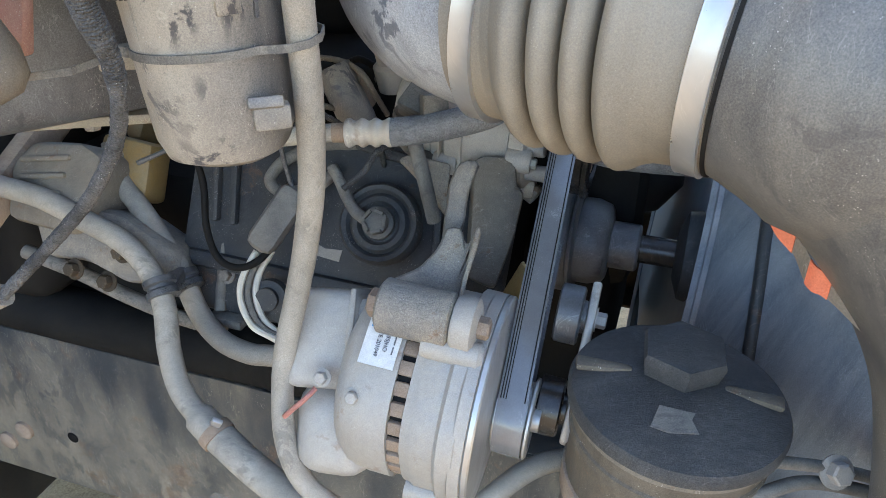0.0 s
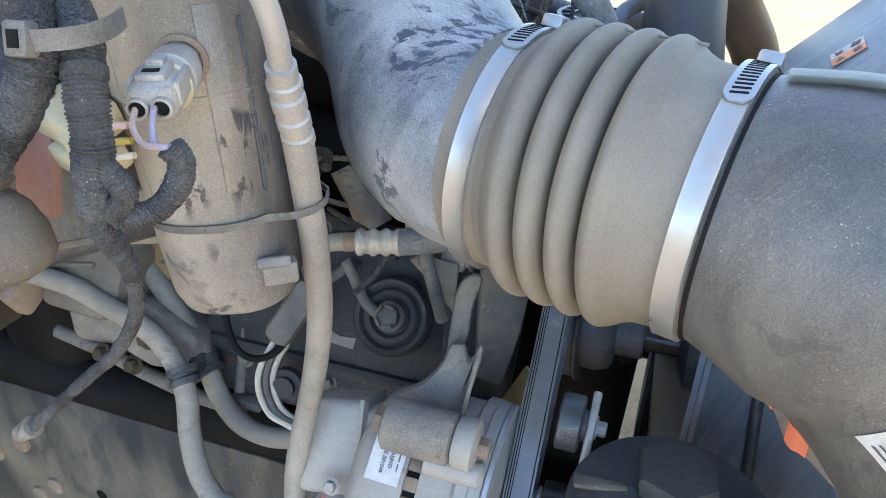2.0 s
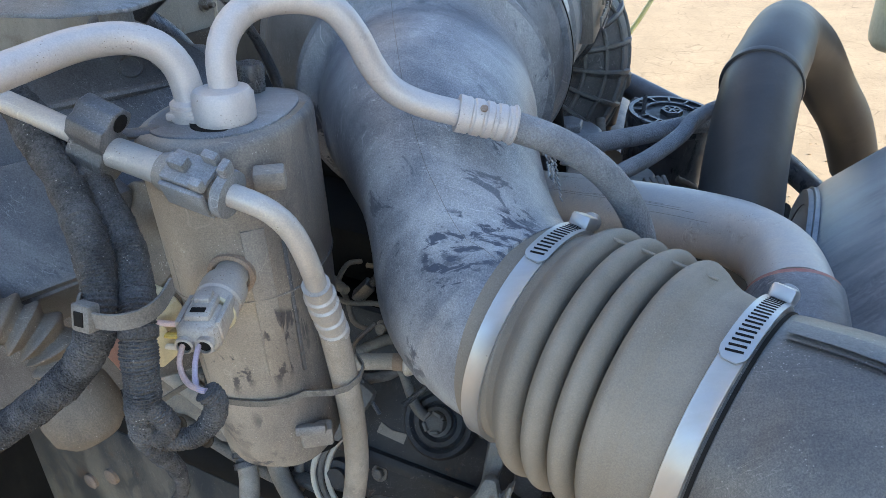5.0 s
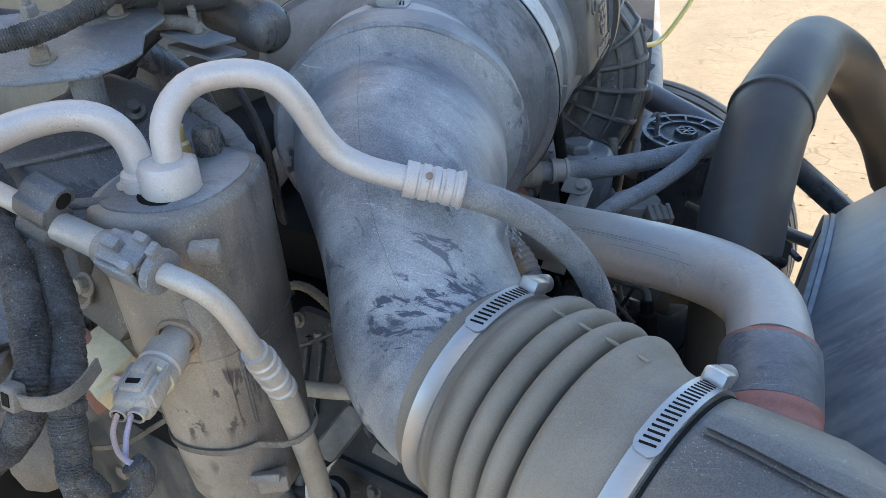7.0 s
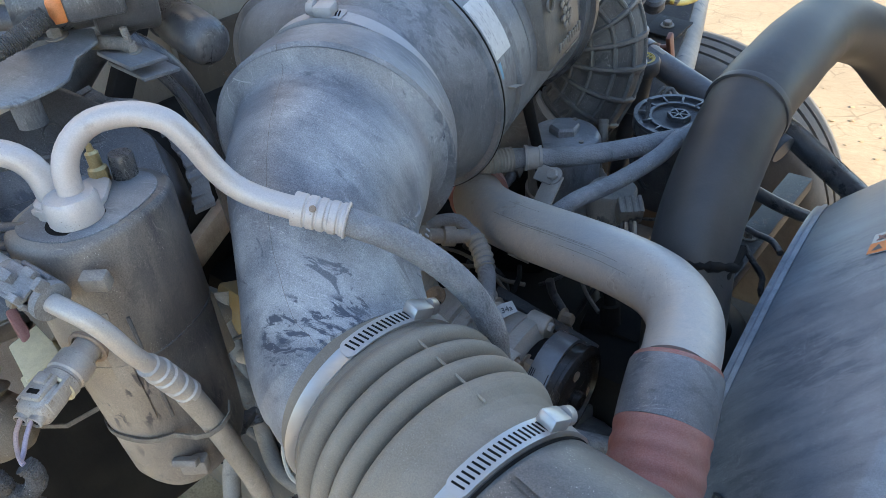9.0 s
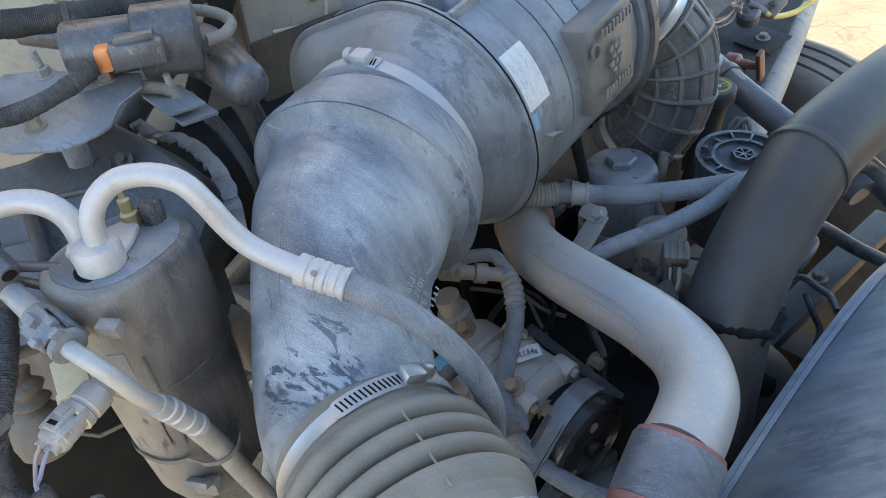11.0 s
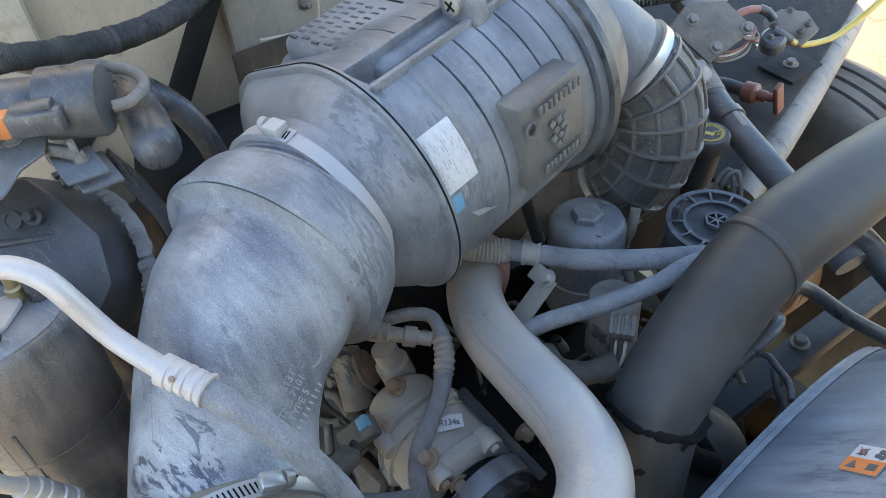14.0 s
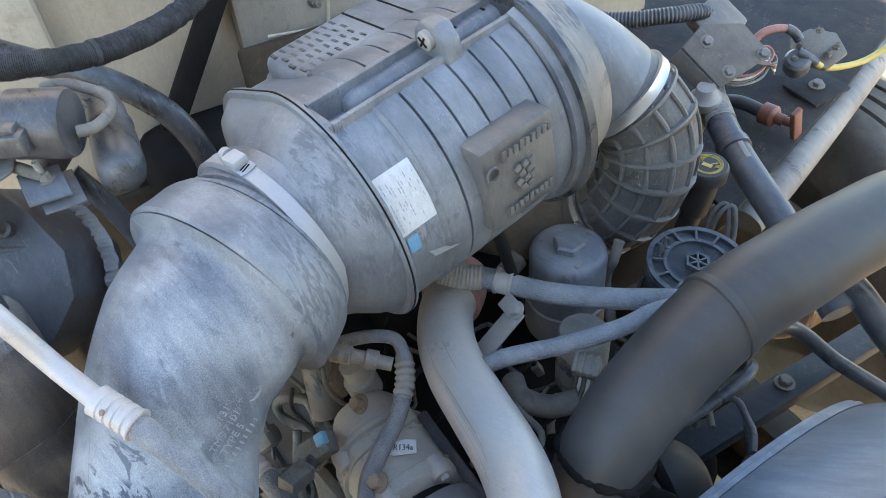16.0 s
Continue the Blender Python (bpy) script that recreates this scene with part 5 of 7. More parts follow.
    loom("black woven wire loom running down in folds", [(-0.34, 0.52, 1.56), (-0.286, 0.484, 1.540), (-0.244, 0.456, 1.522), (-0.215, 0.437, 1.505), (-0.186, 0.408, 1.488), (-0.170, 0.386, 1.475), (-0.162, 0.369, 1.462), (-0.160, 0.359, 1.445), (-0.160, 0.354, 1.424), (-0.165, 0.353, 1.403), (-0.170, 0.360, 1.377), (-0.169, 0.375, 1.341), (-0.184, 0.395, 1.297), (-0.215, 0.414, 1.253), (-0.250, 0.437, 1.217), (-0.289, 0.450, 1.180), (-0.329, 0.458, 1.143)], 0.0100, thin=0.55)
    loom("short taped loom curling to the sensor connector", [(-0.160, 0.352, 1.418), (-0.150, 0.354, 1.40), (-0.157, 0.356, 1.386), (-0.140, 0.359, 1.386), (-0.127, 0.362, 1.398), (-0.122, 0.363, 1.412), (-0.126, 0.362, 1.420)], 0.0068)
    for mat, x in (("pink", -0.004), ("purple", 0.006)):
        solid("sensor_wire", tube([(-0.148 + x, 0.391, 1.432), (-0.147 + x, 0.380, 1.424), (-0.141 + x * 0.6, 0.371, 1.418), (-0.132, 0.364, 1.419), (-0.126, 0.362, 1.420)], 0.0018, 8, 0.003), mat, "thin coloured wire from the sensor connector", "wire", "sensor wires")
    solid("loom_tape", lathe([(0.009, 0), (0.007, 0.018), (0.0, 0.02)], place((-0.325, 0.457, 1.147), (-0.9, 0.1, -0.6)), 12), "canister", "frayed white tape at a loom end", "tape")
    t = thing("cable_tie", "grey cable tie round two looms", "cable tie", "cable ties", at=(-0.165, 0.355, 1.475))
    band = spline([Vector(p) for p in ((-0.190, 0.372, 1.476), (-0.185, 0.357, 1.476), (-0.174, 0.348, 1.476), (-0.158, 0.345, 1.477), (-0.146, 0.349, 1.478), (-0.141, 0.360, 1.479), (-0.144, 0.380, 1.479))], 0.004)
    part("strap", strap(band, 0.0095, 0.0016), "wire", t)
    head = place((-0.1765, 0.348, 1.4765), (-0.22, -0.93, 0.25))
    part("head", box((0.013, 0.016, 0.009), head, 0.002), "wire", t)
    part("head_hole", box((0.006, 0.008, 0.001), head @ Matrix.Translation((0, 0, 0.0047)), 0), "dark", t)
    loom("dusty woven loom along the firewall", [(-0.50, 0.60, 1.655), (-0.43, 0.68, 1.648), (-0.389, 0.733, 1.643), (-0.362, 0.807, 1.632), (-0.372, 0.883, 1.620), (-0.417, 0.97, 1.605), (-0.475, 1.06, 1.60), (-0.55, 1.18, 1.60)], 0.0145)
    loom("braided loom feeding the solenoid", [(-0.42, 0.47, 1.60), (-0.34, 0.52, 1.616), (-0.285, 0.56, 1.624), (-0.262, 0.60, 1.634), (-0.25, 0.625, 1.645)], 0.0085)
    loom("corrugated loom sleeve below the canister", [(-0.264, 0.879, 1.12), (-0.264, 0.879, 1.073), (-0.273, 0.848, 1.020), (-0.280, 0.819, 0.969), (-0.286, 0.783, 0.907)], 0.0075, "wire")
    loom("black wire loop hanging below the canister", [(-0.285, 0.80, 1.16), (-0.285, 0.792, 1.121), (-0.278, 0.781, 1.083), (-0.275, 0.758, 1.043), (-0.262, 0.740, 1.012), (-0.239, 0.734, 1.001), (-0.213, 0.739, 1.009), (-0.19, 0.76, 1.03)], 0.0042, "dark")
    for i in range(3):
        o = Vector((0.008 * i, 0.004 * i, -0.002 * i))
        loom("pale wire bundle bending to the alternator", [Vector(p) + o for p in ((-0.219, 0.752, 1.013), (-0.235, 0.737, 0.987), (-0.238, 0.724, 0.964), (-0.225, 0.709, 0.938), (-0.199, 0.701, 0.924), (-0.16, 0.69, 0.91))], 0.0040, "white" if i != 1 else "wire", 8)
    loom("taped loom over the engine block", [(-0.126, 0.824, 1.085), (-0.154, 0.818, 1.066), (-0.195, 0.814, 1.060), (-0.209, 0.82, 1.075), (-0.19, 0.83, 1.095), (-0.15, 0.84, 1.11), (-0.10, 0.82, 1.12)], 0.0075, "wire")
    loom("taped sensor lead on the block cover", [(-0.13, 0.80, 1.10), (-0.118, 0.785, 1.082), (-0.104, 0.768, 1.060), (-0.088, 0.762, 1.048)], 0.0070, "wire")
    loom("split corrugated sleeve above the bracket", [(-0.045, 0.79, 1.135), (-0.032, 0.795, 1.120), (0.004, 0.788, 1.112), (0.05, 0.79, 1.122), (0.10, 0.80, 1.13)], 0.0072, "wire")


def clutter():
    """Tangled dusty wires in the depths between compressor, filters and block."""
    rng = random.Random(21)
    spots = (((-0.02, 0.85, 1.15), 9, 0.055), ((-0.20, 0.82, 1.20), 7, 0.06), ((0.12, 1.02, 1.15), 7, 0.06), ((0.16, 1.16, 1.17), 5, 0.05), ((-0.06, 0.99, 1.17), 6, 0.07), ((0.30, 1.20, 1.10), 5, 0.06))
    for c, k, w in spots:
        for i in range(k):
            p = Vector(c) + Vector((rng.uniform(-w, w), rng.uniform(-w, w), rng.uniform(-0.04, 0.02)))
            d = Vector((rng.uniform(-1, 1), rng.uniform(-1, 1), rng.uniform(-0.5, 0.5))).normalized()
            pts = []
            for j in range(6):
                pts.append(p.copy())
                d = (d + Vector((rng.uniform(-0.7, 0.7), rng.uniform(-0.7, 0.7), rng.uniform(-0.6, 0.3)))).normalized()
                p = p + d * rng.uniform(0.022, 0.04)
            r = rng.choice((0.0028, 0.0035, 0.005, 0.0065, 0.008))
            t = thing("loose_lead", "dusty loose lead tangled among the hoses", "wire", "loose leads", at=pts[0])
            part("sleeve", tube(pts, (lambda r2: lambda s, L: r2 * (1 + 0.08 * math.sin(L * 700)))(r), 10, 0.003), rng.choice(("wire", "rubtan", "blackplastic", "dark", "braid")), t)
            if r > 0.0045 and c[1] < 1.1:
                part("plug", box((r * 3.2, r * 2.6, r * 5), place(pts[-1], pts[-1] - pts[-2]), 0.002), rng.choice(("wire", "canister", "blackplastic")), t)


# ---- engine ----
def engine():
    t = thing("engine_block", "blue-black engine block with a ringed side cover and shade-black depths", "engine", at=(-0.1, 1.1, 0.95))
    m = truck((-0.17, 1.10, 0.98))
    # the three deep masses are near-black to paint the shade of the bay
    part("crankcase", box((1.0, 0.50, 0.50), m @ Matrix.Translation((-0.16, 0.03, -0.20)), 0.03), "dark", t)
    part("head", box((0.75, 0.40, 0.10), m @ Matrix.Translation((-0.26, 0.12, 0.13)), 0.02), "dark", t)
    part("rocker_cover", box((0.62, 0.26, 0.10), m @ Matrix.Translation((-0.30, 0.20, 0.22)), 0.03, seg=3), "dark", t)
    sm = place((-0.105, 0.795, 1.03), (-0.20, -0.86, 0.42), (0.2, 0.5, 0.86))
    part("side_cover", box((0.42, 0.26, 0.03), sm @ Matrix.Translation((-0.02, -0.02, -0.02)), 0.012), "block", t)
    part("cover_step", box((0.40, 0.022, 0.02), sm @ Matrix.Translation((-0.02, -0.085, -0.006)), 0.008), "block", t)
    part("cover_step", box((0.20, 0.014, 0.018), sm @ Matrix.Translation((0.04, 0.085, -0.006)) @ pose(0, 0, 0, 0, 0, -7), 0.006), "block", t)
    for x in (-0.19, -0.165, 0.10):
        part("rib", box((0.010, 0.11, 0.018), sm @ Matrix.Translation((x, 0.02, -0.004)) @ pose(0, 0, 0, 0, 0, 6), 0.004), "block", t)
    part("paint_chip", prism([(-0.022, -0.006), (0.02, -0.009), (0.022, 0.006), (0.0, 0.004), (-0.018, 0.010)], 0.001, sm @ pose(-0.035, -0.045, -0.0045), 0), "canister", t, "bare pale chip in the paint")
    pm = place((-0.074, 0.766, 1.042), (-0.18, -0.80, 0.55))
    s = part("grommet", lathe([(0.049, -0.014), (0.049, 0.002), (0.045, 0.007), (0.040, 0.006), (0.036, 0.001), (0.032, 0.006), (0.026, 0.007), (0.022, 0.001), (0, 0.001)], pm, 44), "block", t, "round ringed rubber grommet")
    part("sensor", lathe([(0.019, 0), (0.019, 0.010), (0.014, 0.012), (0.014, 0.020), (0.009, 0.022), (0, 0.022)], pm, 24), "wire", s, "grey sensor plug")
    for k in range(5):
        part("sensor_claw", box((0.004, 0.012, 0.014), pm @ Matrix.Rotation(k * 1.25, 4, "Z") @ Matrix.Translation((0.012, 0, 0.020)), 0.001), "wire", s)
    for x, z in ((-0.20, 0.09), (0.13, 0.095), (-0.14, -0.10), (0.10, -0.105), (-0.02, -0.105), (-0.06, 0.09)):
        add_bolt(t, sm @ Vector((x - 0.02, z, -0.005)), (-0.2, -0.86, 0.42), 0.008, 0.007, "iron")
    # castings at the rear
    part("manifold", prism([(-0.062, -0.05), (0.040, -0.058), (0.062, -0.02), (0.066, 0.045), (0.035, 0.058), (-0.04, 0.052), (-0.066, 0.02)], 0.09, place((-0.474, 0.875, 1.035), (-0.25, -0.82, 0.5)) @ Matrix.Translation((0, 0, -0.04)), 0.012), "rubtan", t, "dusty grey-brown rear casting")
    for i, y in enumerate((0.032, 0.010, -0.012)):
        part("casting_ledge", box((0.075 - 0.008 * i, 0.007, 0.010), place((-0.474, 0.875, 1.035), (-0.25, -0.82, 0.5)) @ pose(-0.012, y, 0.050, 0, 0, 8), 0.003), "rubtan", t)
    part("manifold_rib", box((0.006, 0.08, 0.012), place((-0.455, 0.835, 1.065), (-0.25, -0.82, 0.5), (0.3, 0.4, 0.8)), 0.003), "iron", t)
    part("yellow_cover", prism([(-0.035, -0.04), (0.040, -0.042), (0.044, 0.035), (-0.03, 0.045)], 0.05, place((-0.415, 0.90, 1.052), (-0.2, -0.85, 0.45)) @ Matrix.Translation((0, 0, -0.03)), 0.008), "tan_paint", t, "faded yellow painted cover")
    part("casting", prism([(-0.11, 0.02), (-0.05, 0.045), (0.02, 0.035), (0.09, 0.0), (0.10, -0.04), (0.03, -0.05), (-0.03, -0.028), (-0.09, -0.03)], 0.09, place((-0.415, 0.82, 0.988), (-0.2, -0.85, 0.45)) @ Matrix.Translation((0, 0, -0.07)), 0.012), "iron", t)
    part("drain_pipe", tube([(-0.56, 0.86, 0.95), (-0.48, 0.83, 0.935), (-0.42, 0.81, 0.915), (-0.35, 0.79, 0.895), (-0.28, 0.77, 0.885)], 0.010, 14), "wire", t)
    for p in ((-0.46, 0.79, 0.965), (-0.42, 0.785, 0.95), (-0.39, 0.78, 0.995)):
        add_bolt(t, p, (-0.3, -0.8, 0.4), 0.009, 0.010, "dark_brown")
    part("connector", box((0.036, 0.034, 0.085), place((-0.192, 0.762, 1.05), (0.1, -0.85, 0.5), (0.55, 0.2, 0.8)) @ pose(0, 0, 0, 90), 0.012), "wire", t)
    part("foot", box((0.05, 0.02, 0.014), truck((-0.275, 0.775, 0.898)), 0.004), "wire", t)
    part("sensor_nut", lathe([(0.022, 0), (0.022, 0.012), (0.014, 0.014), (0.014, 0.02), (0, 0.02)], place((-0.205, 0.745, 0.955), (-0.2, -0.9, 0.3)), 20), "block", t)
    f = thing("pump_and_fill", "oily black water pump with a black mass filling the shade behind", "engine cover", at=(0.25, 1.05, 0.9))
    # black box added to fill the shaded gap ahead of the block
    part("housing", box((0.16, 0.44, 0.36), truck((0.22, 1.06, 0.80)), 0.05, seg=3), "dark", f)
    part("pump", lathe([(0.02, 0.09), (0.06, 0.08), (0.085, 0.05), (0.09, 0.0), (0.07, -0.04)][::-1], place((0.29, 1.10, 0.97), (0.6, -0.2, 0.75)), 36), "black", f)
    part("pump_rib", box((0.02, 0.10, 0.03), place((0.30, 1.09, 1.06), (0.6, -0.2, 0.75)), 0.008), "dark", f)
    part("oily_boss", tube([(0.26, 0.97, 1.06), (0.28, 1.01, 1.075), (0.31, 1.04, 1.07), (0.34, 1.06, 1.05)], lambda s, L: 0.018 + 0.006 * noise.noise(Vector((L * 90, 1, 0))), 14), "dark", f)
    x = thing("under_fan_fill", "dark mass added to fill the shade below the fan", "cross member", at=(0.4, 0.9, 0.5))
    # added dark mass: stands for black shade and hides the ground
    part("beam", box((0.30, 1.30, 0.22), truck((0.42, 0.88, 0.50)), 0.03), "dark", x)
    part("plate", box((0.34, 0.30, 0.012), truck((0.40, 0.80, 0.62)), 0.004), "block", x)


def alternator():
    t = thing("alternator", "grey cast-aluminium alternator with a printed label", "alternator", at=(-0.03, 0.575, 0.95))
    n = Vector((0.955, -0.285, -0.075)).normalized()
    f = Vector((0.040, 0.540, 0.975))
    m = place(f, n, (0, 0.2, 1))

    def wav(a, h):
        return 1 + 0.02 * math.cos(6 * a)
    part("front_housing", lathe([(0.098, -0.004), (0.100, -0.006), (0.100, -0.020), (0.0945, -0.024), (0.0945, -0.044), (0.092, -0.048), (0.0905, -0.055)][::-1], m, 48, wave=wav), "cast", t)
    part("stator", lathe([(0.084, -0.070), (0.084, -0.053)], m, 48), "dark", t, "dark open stator slots")
    for k in range(30):
        part("stator_fin", box((0.008, 0.0125, 0.013), m @ Matrix.Rotation(2 * math.pi * k / 30, 4, "Z") @ Matrix.Translation((0.0845, 0, -0.0615)), 0.001), "rust", t)
    part("rear_housing", lathe([(0, -0.130), (0.06, -0.128), (0.080, -0.120), (0.088, -0.11), (0.0915, -0.09), (0.0915, -0.068)], m, 48, wave=wav), "cast", t)
    part("drive_ring", lathe([(0.098, -0.010), (0.101, -0.008), (0.101, 0.002), (0.098, 0.003)], m, 64), "cast", t)
    part("drive_flange", lathe([(0.098, 0.002), (0.1005, 0.004), (0.1005, 0.008), (0.099, 0.0095), (0.06, 0.012), (0.03, 0.014)], m, 64), "steel", t, "machined drive rim")
    # regulator case with its lid line, and the round rear bulge below
    rm = place((-0.096, 0.588, 1.008), (-0.12, -0.83, 0.54), (0.05, 0.54, 0.84))
    part("regulator", box((0.068, 0.094, 0.085), rm @ Matrix.Translation((-0.012, 0.002, 0)), 0.010, seg=3), "cast", t)
    part("regulator_lid", box((0.060, 0.090, 0.082), rm @ Matrix.Translation((0.040, -0.004, -0.004)), 0.010, seg=3), "cast", t)
    part("lid_rim", box((0.006, 0.100, 0.091), rm @ Matrix.Translation((0.014, 0.001, 0)) @ pose(0, 0, 0, 0, 0, -3), 0.002), "cast", t)
    part("rear_bulge", box((0.078, 0.092, 0.09), place((-0.100, 0.556, 0.930), (-0.16, -0.90, 0.42), (0.08, 0.42, 0.9)), 0.026, seg=4), "cast", t)
    part("red_wire", tube([(-0.150, 0.528, 0.962), (-0.140, 0.524, 0.975), (-0.128, 0.522, 0.988), (-0.118, 0.53, 0.995)], 0.0026, 8), "red", t, "short red wire")
    for h, a, L in ((0.0, 236, 0.05), (0.0, 130, 0.05)):
        r0 = radians(a)
        part("boss", lathe([(0.011, 0), (0.012, 0.004), (0.012, L), (0.008, L + 0.004), (0, L + 0.004)], m @ Matrix.Translation((0.098 * math.cos(r0), 0.098 * math.sin(r0), h - L - 0.002)), 16), "cast", t)
    for p, nn in (((-0.078, 0.492, 1.018), (-0.2, -0.85, 0.45)), ((-0.110, 0.525, 1.012), (-0.2, -0.8, 0.5))):
        add_bolt(t, p, nn, 0.006, 0.006, "cast")
    lm = place((-0.0515, 0.5155, 1.0630), (-0.10, -0.60, 0.79), (0.955, -0.285, -0.075))
    lab = part("label", box((0.050, 0.032, 0.0010), lm, 0), "paper", t, "white label with printed part data", 0)
    text_part(lab, "DATE 201049", lm @ Matrix.Translation((0.002, -0.003, 0.0008)), 0.0052, "ink")
    text_part(lab, "110-555JHO", lm @ Matrix.Translation((-0.002, 0.004, 0.0008)), 0.0052, "ink")
    bar_text(lab, lm @ Matrix.Translation((0, -0.012, 0.0008)), 0.043, 0.0035, 1, "blue")
    bar_text(lab, lm @ Matrix.Translation((0, 0.011, 0.0008)), 0.036, 0.002, 1)


def alternator_bracket():
    t = thing("alternator_bracket", "rough cast-iron bracket over the alternator", "bracket", at=(0.0, 0.66, 1.05))
    u = Vector((0.955, -0.285, -0.075)).normalized()
    a = Vector((-0.054, 0.532, 1.088))
    part("barrel", lathe([(0.020, 0), (0.0245, 0.003), (0.0245, 0.064), (0.020, 0.066)], place(a, u), 28), "iron", t)
    part("barrel_bolt", lathe([(0.011, -0.010), (0.013, -0.008), (0.013, 0.001)], place(a, u), 6), "rust", t)
    part("ear", lathe([(0.022, 0), (0.024, 0.003), (0.024, 0.018), (0.018, 0.021), (0, 0.021)], place(a + u * 0.067, u), 24), "cast", t)
    part("ear_foot", box((0.018, 0.03, 0.07), place(a + u * 0.077 + Vector((0, -0.012, -0.04)), (0.1, -0.35, -0.9)), 0.007), "cast", t)
    part("ear_bolt", lathe([(0.010, 0), (0.010, 0.008), (0.008, 0.010), (0, 0.010)], place(a + u * 0.088, u), 6), "rust", t)
    part("web", prism([(-0.058, -0.029), (-0.046, -0.011), (-0.019, 0.0), (-0.001, 0.019), (0.006, 0.038), (0.02, 0.038), (0.024, 0.019), (0.039, 0.038), (0.037, 0.027), (0.022, -0.011), (0.017, -0.032), (0.013, -0.052), (-0.054, -0.043)], 0.024, place((-0.003, 0.573, 1.099), (0, -0.866, 0.5), (0, 0.5, 0.866)) @ Matrix.Translation((0, 0, -0.024)), 0.006), "iron", t)
    part("arm", prism([(-0.021, -0.055), (-0.017, -0.019), (-0.012, 0.016), (-0.005, 0.032), (0.003, 0.038), (0.013, 0.038), (0.017, 0.032), (0.013, 0.023), (0.009, 0.014), (0.005, -0.002), (0.003, -0.022), (-0.003, -0.037), (-0.006, -0.058)], 0.05, place((0.018, 0.63, 1.141), (0, -0.866, 0.5), (0, 0.5, 0.866)) @ Matrix.Translation((0, 0, -0.05)), 0.007), "iron", t)
    part("mount", prism([(-0.025, 0.059), (-0.013, 0.064), (0.02, 0.06), (0.022, 0.027), (0.03, 0.024), (0.02, -0.019), (0.012, -0.043), (-0.003, -0.083), (-0.033, -0.07), (-0.03, -0.019)], 0.1, place((0.059, 0.712, 1.083), (0, -0.866, 0.5), (0, 0.5, 0.866)) @ Matrix.Translation((0, 0, -0.1)), 0.006), "rubtan", t)
    part("gusset", prism([(-0.031, 0.022), (-0.019, 0.028), (0.028, 0.017), (0.022, -0.041), (0.014, -0.031), (-0.014, 0.005)], 0.02, place((-0.019, 0.749, 1.107), (0, -0.866, 0.5), (0, 0.5, 0.866)) @ Matrix.Translation((0, 0, -0.02)), 0.004), "iron", t)
    part("rib", prism([(-0.011, -0.032), (-0.004, -0.004), (0.005, 0.033), (0.011, 0.033), (0.008, 0.018), (-0.002, -0.013), (-0.007, -0.035)], 0.014, place((0.024, 0.561, 1.111), (0, -0.866, 0.5), (0, 0.5, 0.866)) @ Matrix.Translation((0, 0, -0.014)), 0.004), "iron", t)
    part("guard", box((0.004, 0.03, 0.11), place((0.078, 0.668, 1.005), (0.2, -0.5, 0.85)) @ pose(0, 0, 0, 0, 0, 12), 0.001), "brass", t, "bent brass-coloured plate")
    for p in ((0.090, 0.76, 1.140), (0.092, 0.75, 1.115)):
        part("bolt", lathe([(0.009, 0), (0.009, 0.022), (0.007, 0.024), (0, 0.024)], place(p, U), 12), "cast", t)


PUL = Vector((0.955, -0.285, -0.075)).normalized()


def belt_drive():
    alt = Vector((0.066, 0.5265, 0.967))
    top = Vector((0.146, 0.800, 1.138))
    bm = bmesh.new()
    w = 0.027
    a1, b1 = alt, top
    d = (b1 - a1).normalized()
    side = PUL
    out = d.cross(side).normalized()
    if out.dot(Vector((0, -1, 1))) < 0:
        out = -out
    ra, rb = 0.034, 0.0645
    rows = []
    pts = []
    for k in range(13):
        th = math.pi * (0.5 + k / 12.0)
        pts.append(a1 + (out * math.sin(th) + d * math.cos(th)) * ra)
    for k in range(13):
        th = math.pi * (1.5 + k / 12.0)
        pts.append(b1 + (out * math.sin(th) + d * math.cos(th)) * rb)
    pts.append(pts[0])
    rings = []
    for i, p in enumerate(pts[:-1]):
        c = a1 if i < 13 else b1
        o = (p - c).normalized()
        rings.append([bm.verts.new(p + o * h + side * s) for s, h in ((-w / 2, 0), (-w / 2, 0.005), (-w * 0.2, 0.0055), (w * 0.2, 0.0055), (w / 2, 0.005), (w / 2, 0))])
    k = len(rings)
    for i in range(k):
        p, q = rings[i], rings[(i + 1) % k]
        for j in range(6):
            bm.faces.new((p[j], p[(j + 1) % 6], q[(j + 1) % 6], q[j]))
    bmesh.ops.recalc_face_normals(bm, faces=bm.faces)
    db = thing("drive_belt", "worn grey ribbed drive belt running up from the alternator", "drive belt", at=alt)
    part("band", bm, "belt", db, smooth=25)
    for i, j in ((12, 13), (25, 0)):
        o = (pts[i] - (a1 if i == 12 else b1)).normalized()
        for sh in (-0.42, -0.33, -0.24, 0.40):
            e0, e1 = pts[i] + o * 0.0052 + side * w * sh, pts[j] + o * 0.0052 + side * w * sh
            part("groove", rod(e0, e1, 0.0006, 6), "dark", db)
    t = thing("alternator_pulley", "small steel pulley on the alternator shaft", "pulley", "pulleys", at=alt)
    part("rim", lathe([(0.0, -0.020), (0.036, -0.020), (0.0385, -0.0185), (0.0385, -0.0165), (0.0335, -0.0145), (0.0335, 0.0145), (0.0385, 0.0165), (0.0385, 0.0185), (0.036, 0.020), (0.03, 0.020), (0.028, 0.012), (0.012, 0.012), (0.012, 0.026), (0, 0.026)], place(alt, PUL), 40), "steel", t)
    p = Vector((0.160, 0.66, 0.955))
    t = thing("tensioner", "grey cast belt tensioner with a bright idler", "belt tensioner", at=p)
